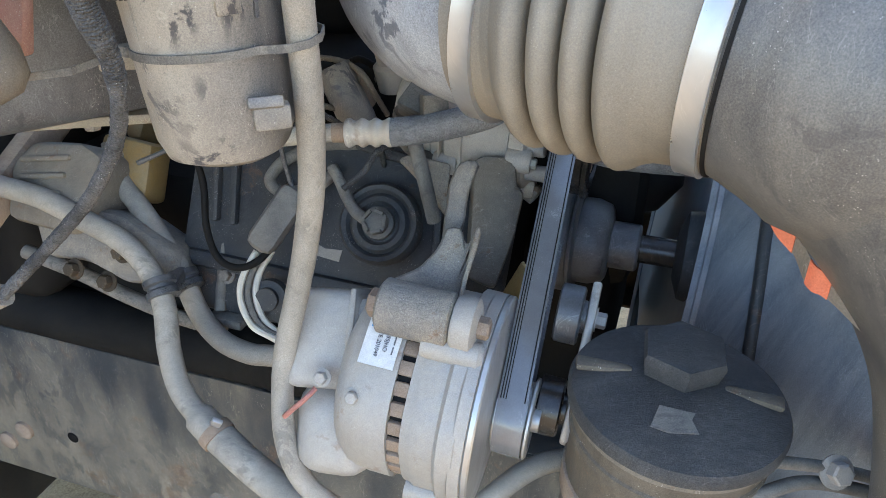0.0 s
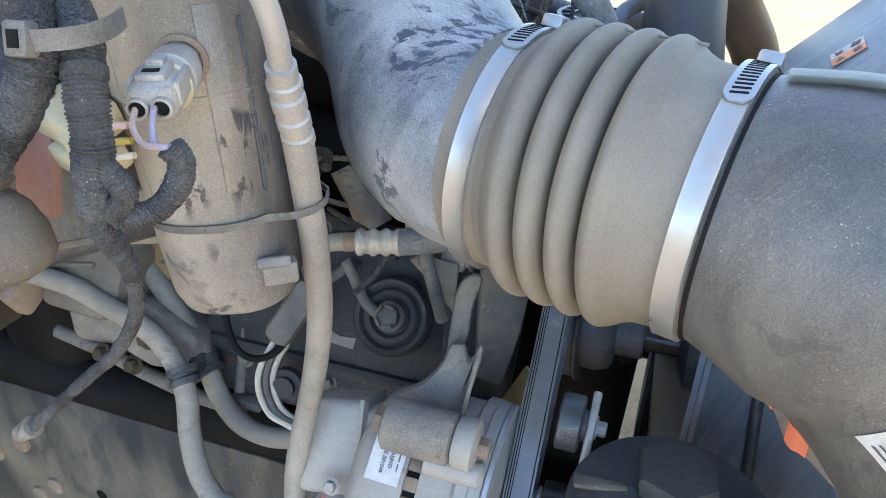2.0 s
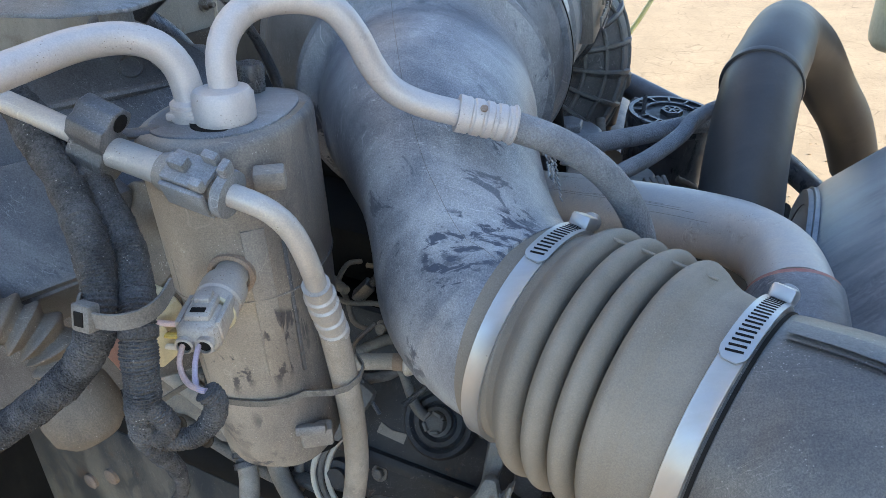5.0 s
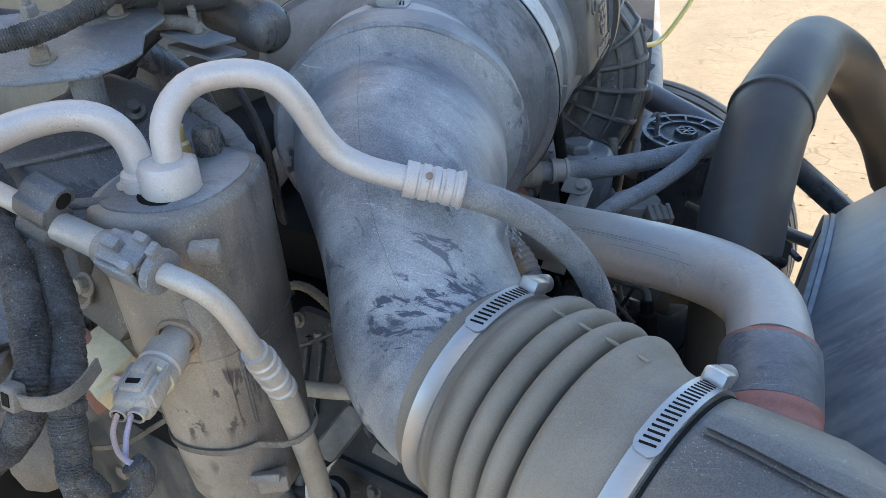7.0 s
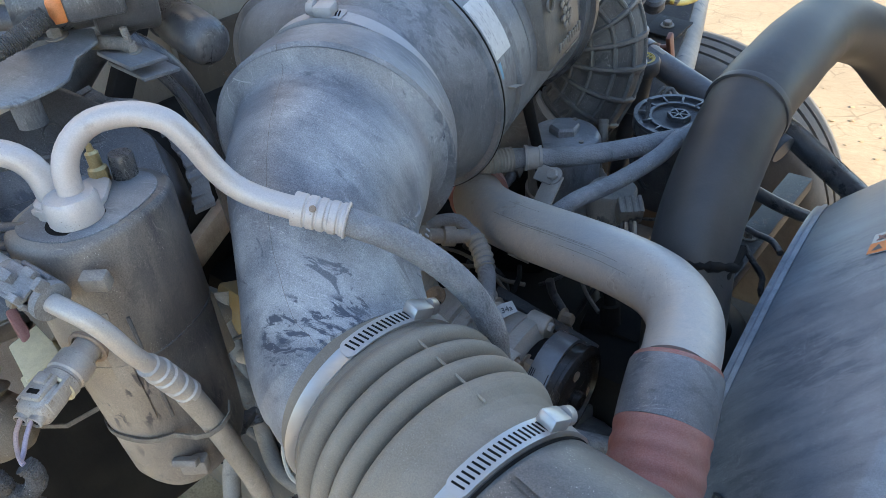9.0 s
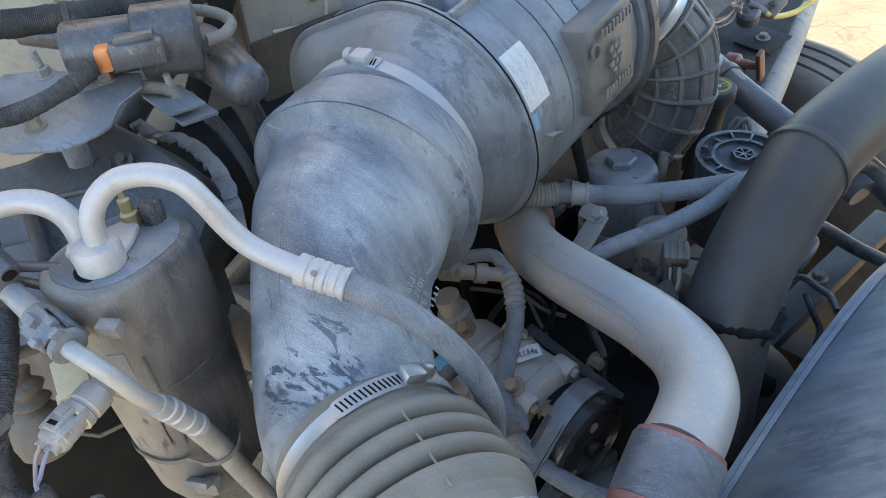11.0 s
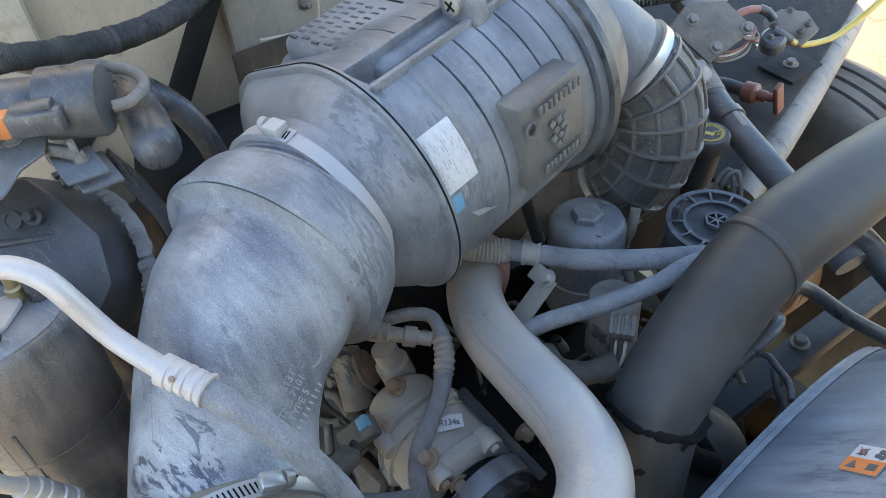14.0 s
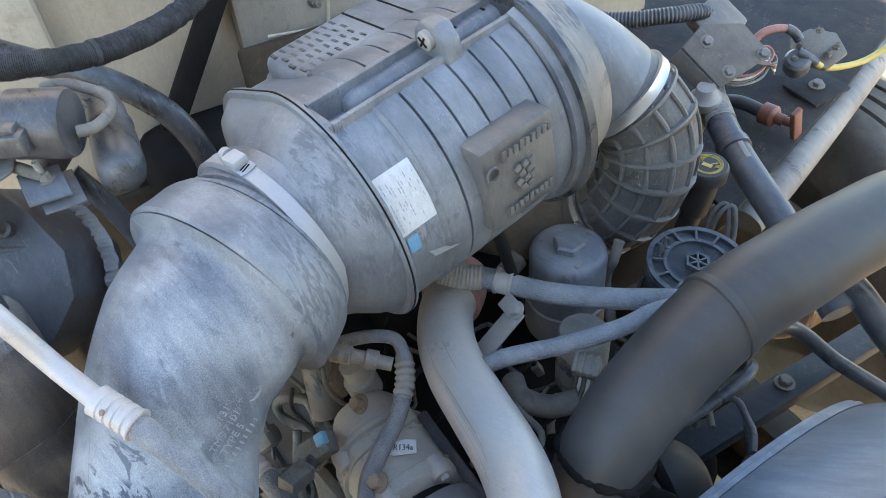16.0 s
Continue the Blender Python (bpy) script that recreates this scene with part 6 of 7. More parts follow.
    tm = place((0.130, 0.570, 0.993), PUL, (0.1, 0.55, 0.8))
    part("arm", prism([(-0.012, -0.078), (0.008, -0.082), (0.016, -0.045), (0.006, -0.01), (0.010, 0.035), (0.002, 0.078), (-0.012, 0.082), (-0.020, 0.04), (-0.012, -0.01), (-0.020, -0.045)], 0.009, tm, 0.003), "alu_grey", t)
    for y, mat in ((0.045, "blackplastic"), (-0.045, "pulley")):
        part("idler", lathe([(0.0, -0.028), (0.026, -0.028), (0.029, -0.026), (0.029, -0.006), (0.026, -0.004), (0.016, -0.004), (0.016, 0)], tm @ Matrix.Translation((-0.010, y, 0)), 36), mat, t)
        add_bolt(t, tm @ Vector((-0.006, y, 0.009)), PUL, 0.008, 0.008, "cast")
    p = Vector((0.165, 0.835, 0.985))
    t = thing("fan_drive", "black fan hub and shaft ahead of the belt", "fan drive", at=p)
    part("pulley", lathe([(0, -0.02), (0.070, -0.02), (0.073, -0.018), (0.073, -0.012), (0.069, -0.010), (0.069, 0.004), (0.073, 0.006), (0.073, 0.010), (0.066, 0.012), (0, 0.012)], place(p, U), 48), "boxdark", t)
    part("hub", lathe([(0.055, 0.010), (0.055, 0.030), (0.050, 0.046), (0.044, 0.050), (0.030, 0.052), (0.030, 0.084), (0.027, 0.087), (0, 0.087)], place(p, U), 40), "boxdark", t)
    part("shaft", lathe([(0.018, 0.085), (0.018, 0.135), (0, 0.135)], place(p, U), 28), "pulley", t)
    part("coupling", lathe([(0.03, 0.13), (0.055, 0.14), (0.06, 0.17), (0.05, 0.19), (0, 0.19)], place(p, U), 40), "block", t)
    c, n = Vector((0.366, 1.068, 0.819)), Vector((0.959, -0.266, -0.097)).normalized()
    t = thing("cooling_fan", "dark many-bladed cooling fan inside the shroud", "fan", at=c)
    part("fan_hub", lathe([(0.0, 0.06), (0.10, 0.06), (0.11, 0.08), (0.11, 0.13), (0.0, 0.14)], place(c, n), 40), "dark", t)
    for k in range(9):
        bm = prism([(-0.050, 0.09), (0.050, 0.09), (0.075, 0.35), (-0.065, 0.35)], 0.006, place(c + n * 0.10, n) @ Matrix.Rotation(2 * math.pi * k / 9, 4, "Z") @ pose(0, 0, 0, 0, 28, 0), 0.002)
        part("blade", bm, "dark", t)


def shroud():
    t = thing("fan_shroud", "blue-black curved plastic fan shroud with small stickers", "fan shroud", at=(0.46, 1.1, 0.8))
    c, n, R = Vector((0.366, 1.068, 0.819)), Vector((0.959, -0.266, -0.097)).normalized(), 0.392
    m = place(c, n)
    part("ring", lathe([(R - 0.012, 0.30), (R - 0.012, 0.002), (R + 0.012, -0.002), (R + 0.014, 0.004), (R + 0.012, 0.010), (R + 0.034, 0.025), (R + 0.073, 0.062), (R + 0.113, 0.10), (R + 0.168, 0.152), (R + 0.172, 0.158), (R + 0.172, 0.36), (R + 0.06, 0.36)], m, 120), "shroud", t, smooth=50)
    part("lip", lathe([(R + 0.010, 0.004), (R + 0.018, 0.006), (R + 0.018, 0.012), (R + 0.006, 0.014)], m, 120), "shroud", t)
    part("edge_strip", tube([(0.352, 0.715, 1.115), (0.343, 0.689, 1.078), (0.332, 0.651, 1.021), (0.322, 0.617, 0.953), (0.318, 0.60, 0.90)], 0.0075, 10, 0.01), "rail", t)


def shroud_labels():
    c, n, R = Vector((0.366, 1.068, 0.819)), Vector((0.959, -0.266, -0.097)).normalized(), 0.392
    t = thing("warning_label", "small white and orange warning label on the shroud", "label", at=(0.495, 0.98, 1.3))
    p = Vector((0.4915, 0.962, 1.307))
    d = ((p - c) - n * (p - c).dot(n)).normalized()
    q = c + d * (R + 0.1135) + n * 0.1005
    m = place(q, d - n * 1.05, n) @ pose(0, 0, 0.002, 0, 0, 90)
    part("paper", box((0.042, 0.038, 0.0008), m, 0), "paper", t, smooth=0)
    part("orange_half", box((0.042, 0.019, 0.0008), m @ Matrix.Translation((0, -0.0095, 0.0006)), 0), "orange", t, smooth=0)
    part("hand_mark", box((0.008, 0.009, 0.0006), m @ pose(-0.010, 0.009, 0.0006, 0, 0, 20), 0.001), "ink", t, smooth=0)
    for a in (45, -45):
        part("red_cross", box((0.014, 0.0016, 0.0006), m @ pose(-0.010, 0.009, 0.0012, 0, 0, a), 0), "red", t, "red cross", 0)
    for k in range(4):
        part("fan_mark", lathe([(0.0032, 0), (0.0032, 0.0006), (0, 0.0006)], m @ Matrix.Translation((0.011 + 0.0042 * math.cos(1.57 * k + 0.5), 0.009 + 0.0042 * math.sin(1.57 * k + 0.5), 0.0006)), 10), "ink", t, smooth=0)
    part("book_mark", box((0.010, 0.009, 0.0006), m @ Matrix.Translation((0.011, -0.0095, 0.0012)), 0.001), "ink", t, smooth=0)
    part("triangle_mark", prism([(-0.006, 0), (0.006, 0), (0, 0.010)], 0.0006, m @ Matrix.Translation((-0.010, -0.0145, 0.001)), 0), "ink", t, smooth=0)


def radiator():
    t = thing("radiator", "dark radiator core behind the fan", "radiator", at=(0.95, 0.95, 0.9))
    part("core", box((0.06, 1.25, 1.10), truck((0.80, 0.92, 0.76)), 0.006), "dark", t)
    part("tank", box((0.09, 1.04, 0.08), truck((0.86, 0.90, 1.335)), 0.02), "black", t)
    e = thing("expansion_tank", "cream translucent coolant tank beyond the pipes", "coolant tank", at=(0.72, 1.62, 1.38))
    part("tank", box((0.26, 0.20, 0.20), truck((0.80, 1.74, 1.38)), 0.04, seg=4), "creamplastic", e)
    part("cap", lathe([(0.03, 0), (0.03, 0.02), (0.025, 0.025), (0, 0.025)], place((0.80, 1.74, 1.475)), 24), "black", e)


def reservoir():
    c, n = Vector((0.199, 0.481, 1.032)), Vector((0.047, -0.05, 0.997))
    m = place(c, n)
    t = thing("fluid_reservoir", "round black steering-fluid reservoir with a domed lid", "fluid reservoir", at=c)
    part("body", lathe([(0.078, -0.26), (0.080, -0.25), (0.080, -0.10), (0.082, -0.098), (0.082, -0.060), (0.084, -0.056), (0.084, -0.048), (0.086, -0.046), (0.086, -0.040), (0.084, -0.038), (0.084, -0.02), (0.086, -0.012)], m, 56), "sootydrum", t)
    lid = part("lid", lathe([(0.088, -0.014), (0.092, -0.012), (0.0925, -0.004), (0.090, 0.001), (0.080, 0.005), (0.05, 0.0095), (0.02, 0.012), (0, 0.0125)], m, 72), "capblk", t)
    part("seam", lathe([(0.0865, -0.022), (0.0885, -0.02), (0.0885, -0.0135), (0.0865, -0.0135)], m, 72), "rubtan", t)
    h = m @ Matrix.Translation((0.004, 0.019, 0.009)) @ pose(0, 0, 0, 0, 0, 20)
    nut = part("filler_cap", lathe([(0.028, 0), (0.0345, 0.004), (0.0385, 0.021), (0.0360, 0.026), (0.020, 0.028), (0, 0.0285)], h, 6, wave=lambda a, z: 1 + 0.05 * math.cos(2 * a)), "capblk", lid, "worn six-sided filler cap")
    for a in (170, -20):
        r0 = radians(a)
        part("grip", prism([(-0.026, -0.008), (0.022, -0.004), (0.022, 0.004), (-0.026, 0.008)], 0.007, m @ Matrix.Translation((0.060 * math.cos(r0), 0.010 + 0.060 * math.sin(r0), 0.005)) @ pose(0, 0, 0, 0, 0, a + 180), 0.003), "sootydrum", lid, "dusty brown grip rib")
    part("sticker", prism([(-0.018, -0.009), (-0.004, -0.012), (0.019, -0.008), (0.014, 0.004), (0.017, 0.011), (-0.011, 0.013)], 0.0012, m @ Matrix.Translation((-0.018, -0.044, 0.0105)) @ pose(0, 0, 0, 9, 0, -12), 0), "wire", lid, "torn scrap of a grimy pale sticker")
    part("strap", lathe([(0.0825, -0.125), (0.084, -0.124), (0.084, -0.10), (0.0825, -0.099)], m, 56), "rust", t, "rusty metal strap")
    l1 = solid("steel_line", tube([(0.25, 0.43, 1.005), (0.278, 0.433, 1.000), (0.325, 0.445, 0.981), (0.379, 0.454, 0.957), (0.45, 0.458, 0.925)], 0.0055, 12), "wire", "thin grey steel line behind the reservoir", "steel line", "steel lines")
    solid("steel_line", tube([(0.17, 0.40, 0.955), (0.213, 0.413, 0.968), (0.259, 0.421, 0.978), (0.306, 0.438, 0.972), (0.379, 0.449, 0.944), (0.45, 0.452, 0.91)], 0.006, 12), "wire", "thin bent steel line beside the reservoir", "steel line", "steel lines")
    add_bolt(l1, (0.325, 0.4385, 0.984), (0.1, -0.85, 0.5), 0.010, 0.009, "cast")


def compressor():
    ax = Vector((0.935, -0.30, -0.06)).normalized()
    c = Vector((0.145, 0.800, 1.138))
    t = thing("compressor", "grey cast air-conditioning compressor with a black pulley", "compressor", at=c)
    m = place(c, ax)
    part("pulley", lathe([(0.0, -0.002), (0.072, -0.002), (0.077, 0.0), (0.079, 0.004), (0.079, 0.008), (0.075, 0.010), (0.075, 0.034), (0.079, 0.036), (0.079, 0.040), (0.072, 0.044), (0.066, 0.044), (0.064, 0.036), (0.058, 0.036), (0.056, 0.040), (0.034, 0.044), (0.014, 0.044), (0.014, 0.052), (0, 0.052)], m @ Matrix.Translation((0, 0, -0.01)) @ Matrix.Diagonal((0.86, 0.86, 1, 1)), 72), "pulley", t)
    for k in range(3):
        a = radians(90 + 120 * k)
        part("clutch_rivet", lathe([(0.007, 0), (0.007, 0.003), (0, 0.004)], m @ Matrix.Translation((0.038 * math.cos(a), 0.038 * math.sin(a), 0.030)), 12), "rust", t)
    part("nose", lathe([(0.052, -0.03), (0.052, -0.012)], m, 48), "dark", t)
    m2 = m @ Matrix.Diagonal((1.16, 1.16, 1, 1))
    part("housing", lathe([(0.0, -0.205), (0.022, -0.205), (0.040, -0.198), (0.048, -0.184), (0.050, -0.150), (0.0545, -0.146), (0.0545, -0.132), (0.058, -0.129), (0.0595, -0.112), (0.0575, -0.108), (0.0575, -0.062), (0.0605, -0.054), (0.0605, -0.040), (0.050, -0.032), (0.04, -0.03)], m2, 56, wave=lambda q, h: 1 + 0.02 * math.cos(5 * q + 1)), "castpale", t)
    for h in (-0.135, -0.110, -0.058):
        part("flange_line", lathe([(0.057, h - 0.0015), (0.0622, h - 0.001), (0.0622, h + 0.001), (0.057, h + 0.0015)], m2, 56, wave=lambda q, hh: 1 + 0.02 * math.cos(5 * q + 1)), "castpale", t)
    for h, a in ((-0.055, 60), (-0.055, 125), (-0.055, 190), (-0.055, 255), (-0.055, 330), (-0.14, 60), (-0.14, 150), (-0.14, 210)):
        r0 = radians(a)
        lug = m @ Matrix.Rotation(r0, 4, "Z") @ Matrix.Translation((0.067, 0, h + 0.012))
        part("mount_lug", lathe([(0.012, -0.014), (0.0135, -0.012), (0.0135, 0.012), (0.012, 0.014)], lug, 20), "castpale", t)
        part("lug_bolt", bolt_head(lug @ Vector((0.002, 0, 0.013)), ax, 0.006, 0.005), "rust" if a % 2 else "castpale", t)
    part("stay", box((0.014, 0.15, 0.010), place((0.118, 0.875, 1.178), (0.2, -0.45, 0.87), ax), 0.002), "block", t, "dark flat stay")
    for p, nn in (((0.080, 0.779, 1.212), (-0.1, -0.5, 0.8)), ((0.117, 0.785, 1.182), (0.9, -0.3, 0.1)), ((0.135, 0.90, 1.165), (0.9, -0.3, 0.1)), ((-0.02, 0.845, 1.212), (-0.1, -0.6, 0.75))):
        add_bolt(t, p, nn, 0.009, 0.012, "rust")
    lm = place((0.0725, 0.828, 1.2185), (0.05, -0.40, 0.91), (-0.55, 0.75, 0.3)) @ Matrix.Diagonal((0.8, 0.8, 1, 1))
    lab = part("label", prism([(-0.028, -0.008), (-0.01, -0.012), (0.026, -0.008), (0.024, 0.012), (0.006, 0.013), (-0.014, 0.009)], 0.0012, lm @ pose(0, 0, 0.0006), 0), "paper", t, "torn white refrigerant label", 0)
    text_part(lab, "R134a", lm @ pose(0.004, 0, 0.003), 0.013, "ink")
    # pressure switch
    a, b = Vector((0.018, 0.880, 1.290)), Vector((-0.052, 0.832, 1.312))
    sm = place(a, b - a)
    s = part("pressure_switch", lathe([(0.009, 0), (0.009, 0.018), (0.013, 0.019), (0.013, 0.034), (0.0095, 0.036), (0.0095, 0.052), (0.0125, 0.053), (0.0125, 0.078), (0.008, 0.08), (0, 0.08)], sm, 20), "canister", t, "pressure switch with a grey plug")
    bm = bmesh.new()
    for z in (0.058, 0.07):
        box((0.028, 0.010, 0.006), sm @ Matrix.Translation((0, 0.006, z)), 0.001, bm)
    part("plug_ribs", bm, "wire", s)
    part("port", lathe([(0.024, 0), (0.024, 0.03), (0.018, 0.034), (0.018, 0.06), (0, 0.06)], place((-0.055, 0.885, 1.17), (-0.2, -0.15, 1)), 24), "cast", t)
    part("port", lathe([(0.020, 0), (0.020, 0.04), (0, 0.042)], place((-0.10, 0.875, 1.15), (-0.3, -0.3, 0.9)), 24), "rust", t)
    # connector with a blue lock
    k = thing("plug_connector", "grey plug with a blue locking tab", "connector", at=(-0.02, 0.775, 1.20))
    part("shell", box((0.03, 0.05, 0.026), Matrix.Translation((-0.024, 0.768, 1.195)) @ pose(0, 0, 0, 35, 20, -25), 0.004), "wire", k)
    part("lock", box((0.017, 0.016, 0.012), Matrix.Translation((-0.018, 0.774, 1.216)) @ pose(0, 0, 0, 35, 20, -25), 0.003), "blue", k, "light blue locking tab")
    part("lead", tube([(-0.027, 0.755, 1.185), (-0.03, 0.735, 1.16), (-0.02, 0.72, 1.12), (-0.01, 0.72, 1.07)], 0.008, 12), "wire", k)
    # bellows-shaped clutter behind
    cl = solid("hose_stub", tube([(-0.13, 0.86, 1.20), (-0.115, 0.85, 1.17), (-0.095, 0.835, 1.13)], 0.022, 20), "canister", "brown dusty hose stub beside the compressor", "hose")


def filters():
    t = thing("oil_filter", "grey filter canister with a hexagon on its cap", "oil filter", at=(0.066, 1.2, 1.28))
    m = place((0.066, 1.200, 1.281), (0.02, -0.03, 1))
    part("cap", lathe([(0.0575, -0.10), (0.0575, -0.012), (0.053, -0.003), (0.045, 0.001), (0, 0.002)], m, 48), "airbox", t)
    part("hexagon", lathe([(0.024, 0), (0.024, 0.010), (0.021, 0.014), (0, 0.014)], m @ Matrix.Translation((0, 0, 0.001)) @ pose(0, 0, 0, 0, 0, 20), 6), "airbox", t, smooth=30)
    for a in (80, 200, 320):
        part("dimple", lathe([(0.004, 0), (0.004, 0.003), (0, 0.004)], m @ Matrix.Translation((0.042 * math.cos(radians(a)), 0.042 * math.sin(radians(a)), 0)), 10), "canister", t)
    part("base", lathe([(0.062, -0.16), (0.062, -0.10)], m, 40), "cast", t)
    t = thing("fuel_filter", "black fuel filter cap with an open spoked lid", "fuel filter", at=(0.23, 1.27, 1.29))
    m = place((0.230, 1.270, 1.289), (0.06, -0.05, 1))
    part("body", lathe([(0.066, -0.14), (0.066, -0.02), (0.069, -0.018), (0.069, -0.004), (0.064, -0.004), (0.062, -0.016), (0, -0.018)], m, 56), "blackplastic", t)
    part("outer_ring", lathe([(0.062, 0), (0.069, 0), (0.069, 0.005), (0.062, 0.005), (0.062, 0)], m @ Matrix.Translation((0, 0, -0.002)), 56), "blackplastic", t)
    part("inner_ring", lathe([(0.041, -0.004), (0.046, -0.004), (0.046, 0.002), (0.041, 0.002), (0.041, -0.004)], m, 48), "blackplastic", t)
    for k in range(12):
        a = 2 * math.pi * k / 12
        part("spoke", box((0.022, 0.004, 0.006), m @ Matrix.Rotation(a, 4, "Z") @ Matrix.Translation((0.054, 0, 0)), 0.001), "blackplastic", t)
    part("hub", lathe([(0.018, -0.016), (0.018, 0.006), (0.014, 0.006), (0.014, -0.01), (0, -0.01)], m, 6), "blackplastic", t, smooth=30)
    for k in range(6):
        a = 2 * math.pi * k / 6
        part("hub_web", box((0.015, 0.003, 0.012), m @ Matrix.Rotation(a, 4, "Z") @ Matrix.Translation((0.008, 0, 0)), 0.0005), "blackplastic", t)
        part("spoke", box((0.026, 0.005, 0.006), m @ Matrix.Rotation(a, 4, "Z") @ Matrix.Translation((0.030, 0, -0.006)), 0.001), "blackplastic", t)
    t = thing("oil_filler", "black oil filler tube with a marked yellow cap ring", "oil filler", at=(0.143, 1.475, 1.29))
    m = place((0.143, 1.472, 1.300), (0.03, -0.10, 1))
    cap = part("cap", lathe([(0.030, -0.028), (0.033, -0.024), (0.033, -0.004), (0.030, 0), (0, 0.0005)], m, 40), "black", t)
    part("ring_mark", lathe([(0.0235, 0.0002), (0.0235, 0.0012), (0.0222, 0.0012), (0.0222, 0.0002)], m, 40), "yellow", cap, "yellow printed ring")
    text_part(cap, "ENGINE", m @ pose(-0.013, 0.002, 0.0012, 0, 0, 80), 0.0085, "yellow")
    text_part(cap, "OIL", m @ pose(0.014, 0.004, 0.0012, 0, 0, -80), 0.0095, "yellow")
    can = bmesh.new()
    box((0.016, 0.008, 0.0008), m @ pose(0, -0.003, 0.001), 0, can)
    box((0.012, 0.002, 0.0008), m @ pose(0.008, 0.006, 0.001, 0, 0, 50), 0, can)
    part("oil_can_mark", can, "yellow", cap)
    part("neck", tube([(0.143, 1.475, 1.275), (0.135, 1.48, 1.22), (0.12, 1.48, 1.12), (0.11, 1.47, 1.0)], lambda s, _: 0.024 if s < 0.3 else 0.018, 24), "black", t)
    # dipstick
    t = thing("dipstick", "brown plastic dipstick handle on a black tube", "dipstick", at=(0.14, 1.86, 1.16))
    part("grip", lathe([(0.013, 0), (0.022, 0.002), (0.022, 0.026), (0.018, 0.030), (0.012, 0.032), (0.012, 0.05)], place((0.085, 1.875, 1.165), (0.97, -0.2, 0.05)), 24), "brownpl", t)
    part("stem", rod((0.13, 1.865, 1.168), (0.152, 1.860, 1.172), 0.009, 14), "brownpl", t)
    part("bar", box((0.070, 0.026, 0.012), place((0.158, 1.858, 1.174), (0.97, -0.2, 0.05), (0.2, 0.9, 0.3)), 0.004), "brownpl", t)
    part("tube", tube([(0.10, 1.872, 1.166), (0.02, 1.89, 1.16), (-0.04, 1.88, 1.12), (-0.08, 1.84, 1.0)], 0.014, 16), "black", t)
    # small canister with plug, bracket and band
    t = thing("purge_canister", "small grey canister with a multi-pin plug", "canister", at=(0.165, 1.095, 1.24))
    part("body", lathe([(0.036, -0.10), (0.036, -0.004), (0.033, 0), (0, 0.001)], place((0.160, 1.10, 1.252)), 36), "canister", t)
    pm = Matrix.Translation((0.192, 1.058, 1.243)) @ pose(0, 0, 0, 25, 0, 20)
    part("plug", box((0.036, 0.026, 0.034), pm, 0.005), "canister", t)
    for i in range(4):
        part("plug_rib", box((0.006, 0.028, 0.030), pm @ Matrix.Translation((-0.014 + 0.009 * i, 0, 0.004)), 0.002), "canister", t)
        part("wire", tube([(0.183 + 0.006 * i, 1.050, 1.232), (0.186 + 0.006 * i, 1.040, 1.215), (0.19 + 0.004 * i, 1.032, 1.20)], 0.0022, 8), "white" if i % 2 else "wire", t)
    part("sleeve", tube([(0.20, 1.035, 1.205), (0.17, 1.01, 1.19), (0.13, 1.0, 1.185), (0.10, 1.02, 1.18)], 0.016, 16), "wire", t)
    t = thing("hose_bracket", "bent steel bracket with a rubber-lined hose band", "bracket", at=(0.08, 1.05, 1.28))
    br = (-0.25, -0.62, 0.74)
    part("strap", prism([(-0.014, 0.01), (0.014, 0.01), (0.016, -0.055), (0.024, -0.12), (-0.012, -0.12), (-0.014, -0.05)], 0.004, place((0.086, 1.044, 1.284), br), 0.001), "cast", t)
    part("band", lathe([(0.0150, -0.011), (0.0185, -0.012), (0.0185, -0.008), (0.0170, -0.007), (0.0170, 0.007), (0.0185, 0.008), (0.0185, 0.012), (0.0150, 0.011)], place((0.050, 1.068, 1.305), (0.9, 0.38, -0.06)), 32), "cast", t)
    part("ear", box((0.030, 0.024, 0.004), place((0.074, 1.048, 1.292), br), 0.001), "cast", t)
    add_bolt(t, (0.087, 1.045, 1.293), br, 0.0085, 0.007, "cast")
    s = thing("temperature_sensor", "oily black sensor with a short lead", "sensor", at=(0.17, 0.97, 1.12))
    part("body", lathe([(0.014, 0), (0.014, 0.03), (0.009, 0.032), (0.009, 0.05), (0, 0.05)], place((0.19, 0.955, 1.12), (-0.1, 0.2, 1)), 18), "dark", s)
    part("lead", tube([(0.188, 0.962, 1.165), (0.18, 0.975, 1.18), (0.15, 0.98, 1.185), (0.13, 0.985, 1.19)], 0.005, 10), "wire", s)
    part("seat", box((0.10, 0.08, 0.12), truck((0.20, 0.98, 1.06)), 0.02), "dark", s)
    st = solid("thermostat_housing", box((0.14, 0.14, 0.22), truck((0.21, 0.93, 1.0)), 0.03), "dark", "near-black thermostat housing under the pipe", "housing")
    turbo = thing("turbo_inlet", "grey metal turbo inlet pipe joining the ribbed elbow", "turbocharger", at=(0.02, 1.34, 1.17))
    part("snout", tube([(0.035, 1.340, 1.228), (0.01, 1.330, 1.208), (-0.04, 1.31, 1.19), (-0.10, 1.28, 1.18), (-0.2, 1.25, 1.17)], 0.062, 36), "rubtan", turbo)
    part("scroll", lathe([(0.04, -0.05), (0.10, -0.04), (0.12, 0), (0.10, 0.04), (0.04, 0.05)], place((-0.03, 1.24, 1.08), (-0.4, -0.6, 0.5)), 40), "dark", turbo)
    # black box added to fill the shaded gap behind the elbow hose
    part("gap_fill", box((0.34, 0.30, 0.40), truck((-0.12, 1.52, 1.13)), 0.05, seg=3), "dark", turbo)


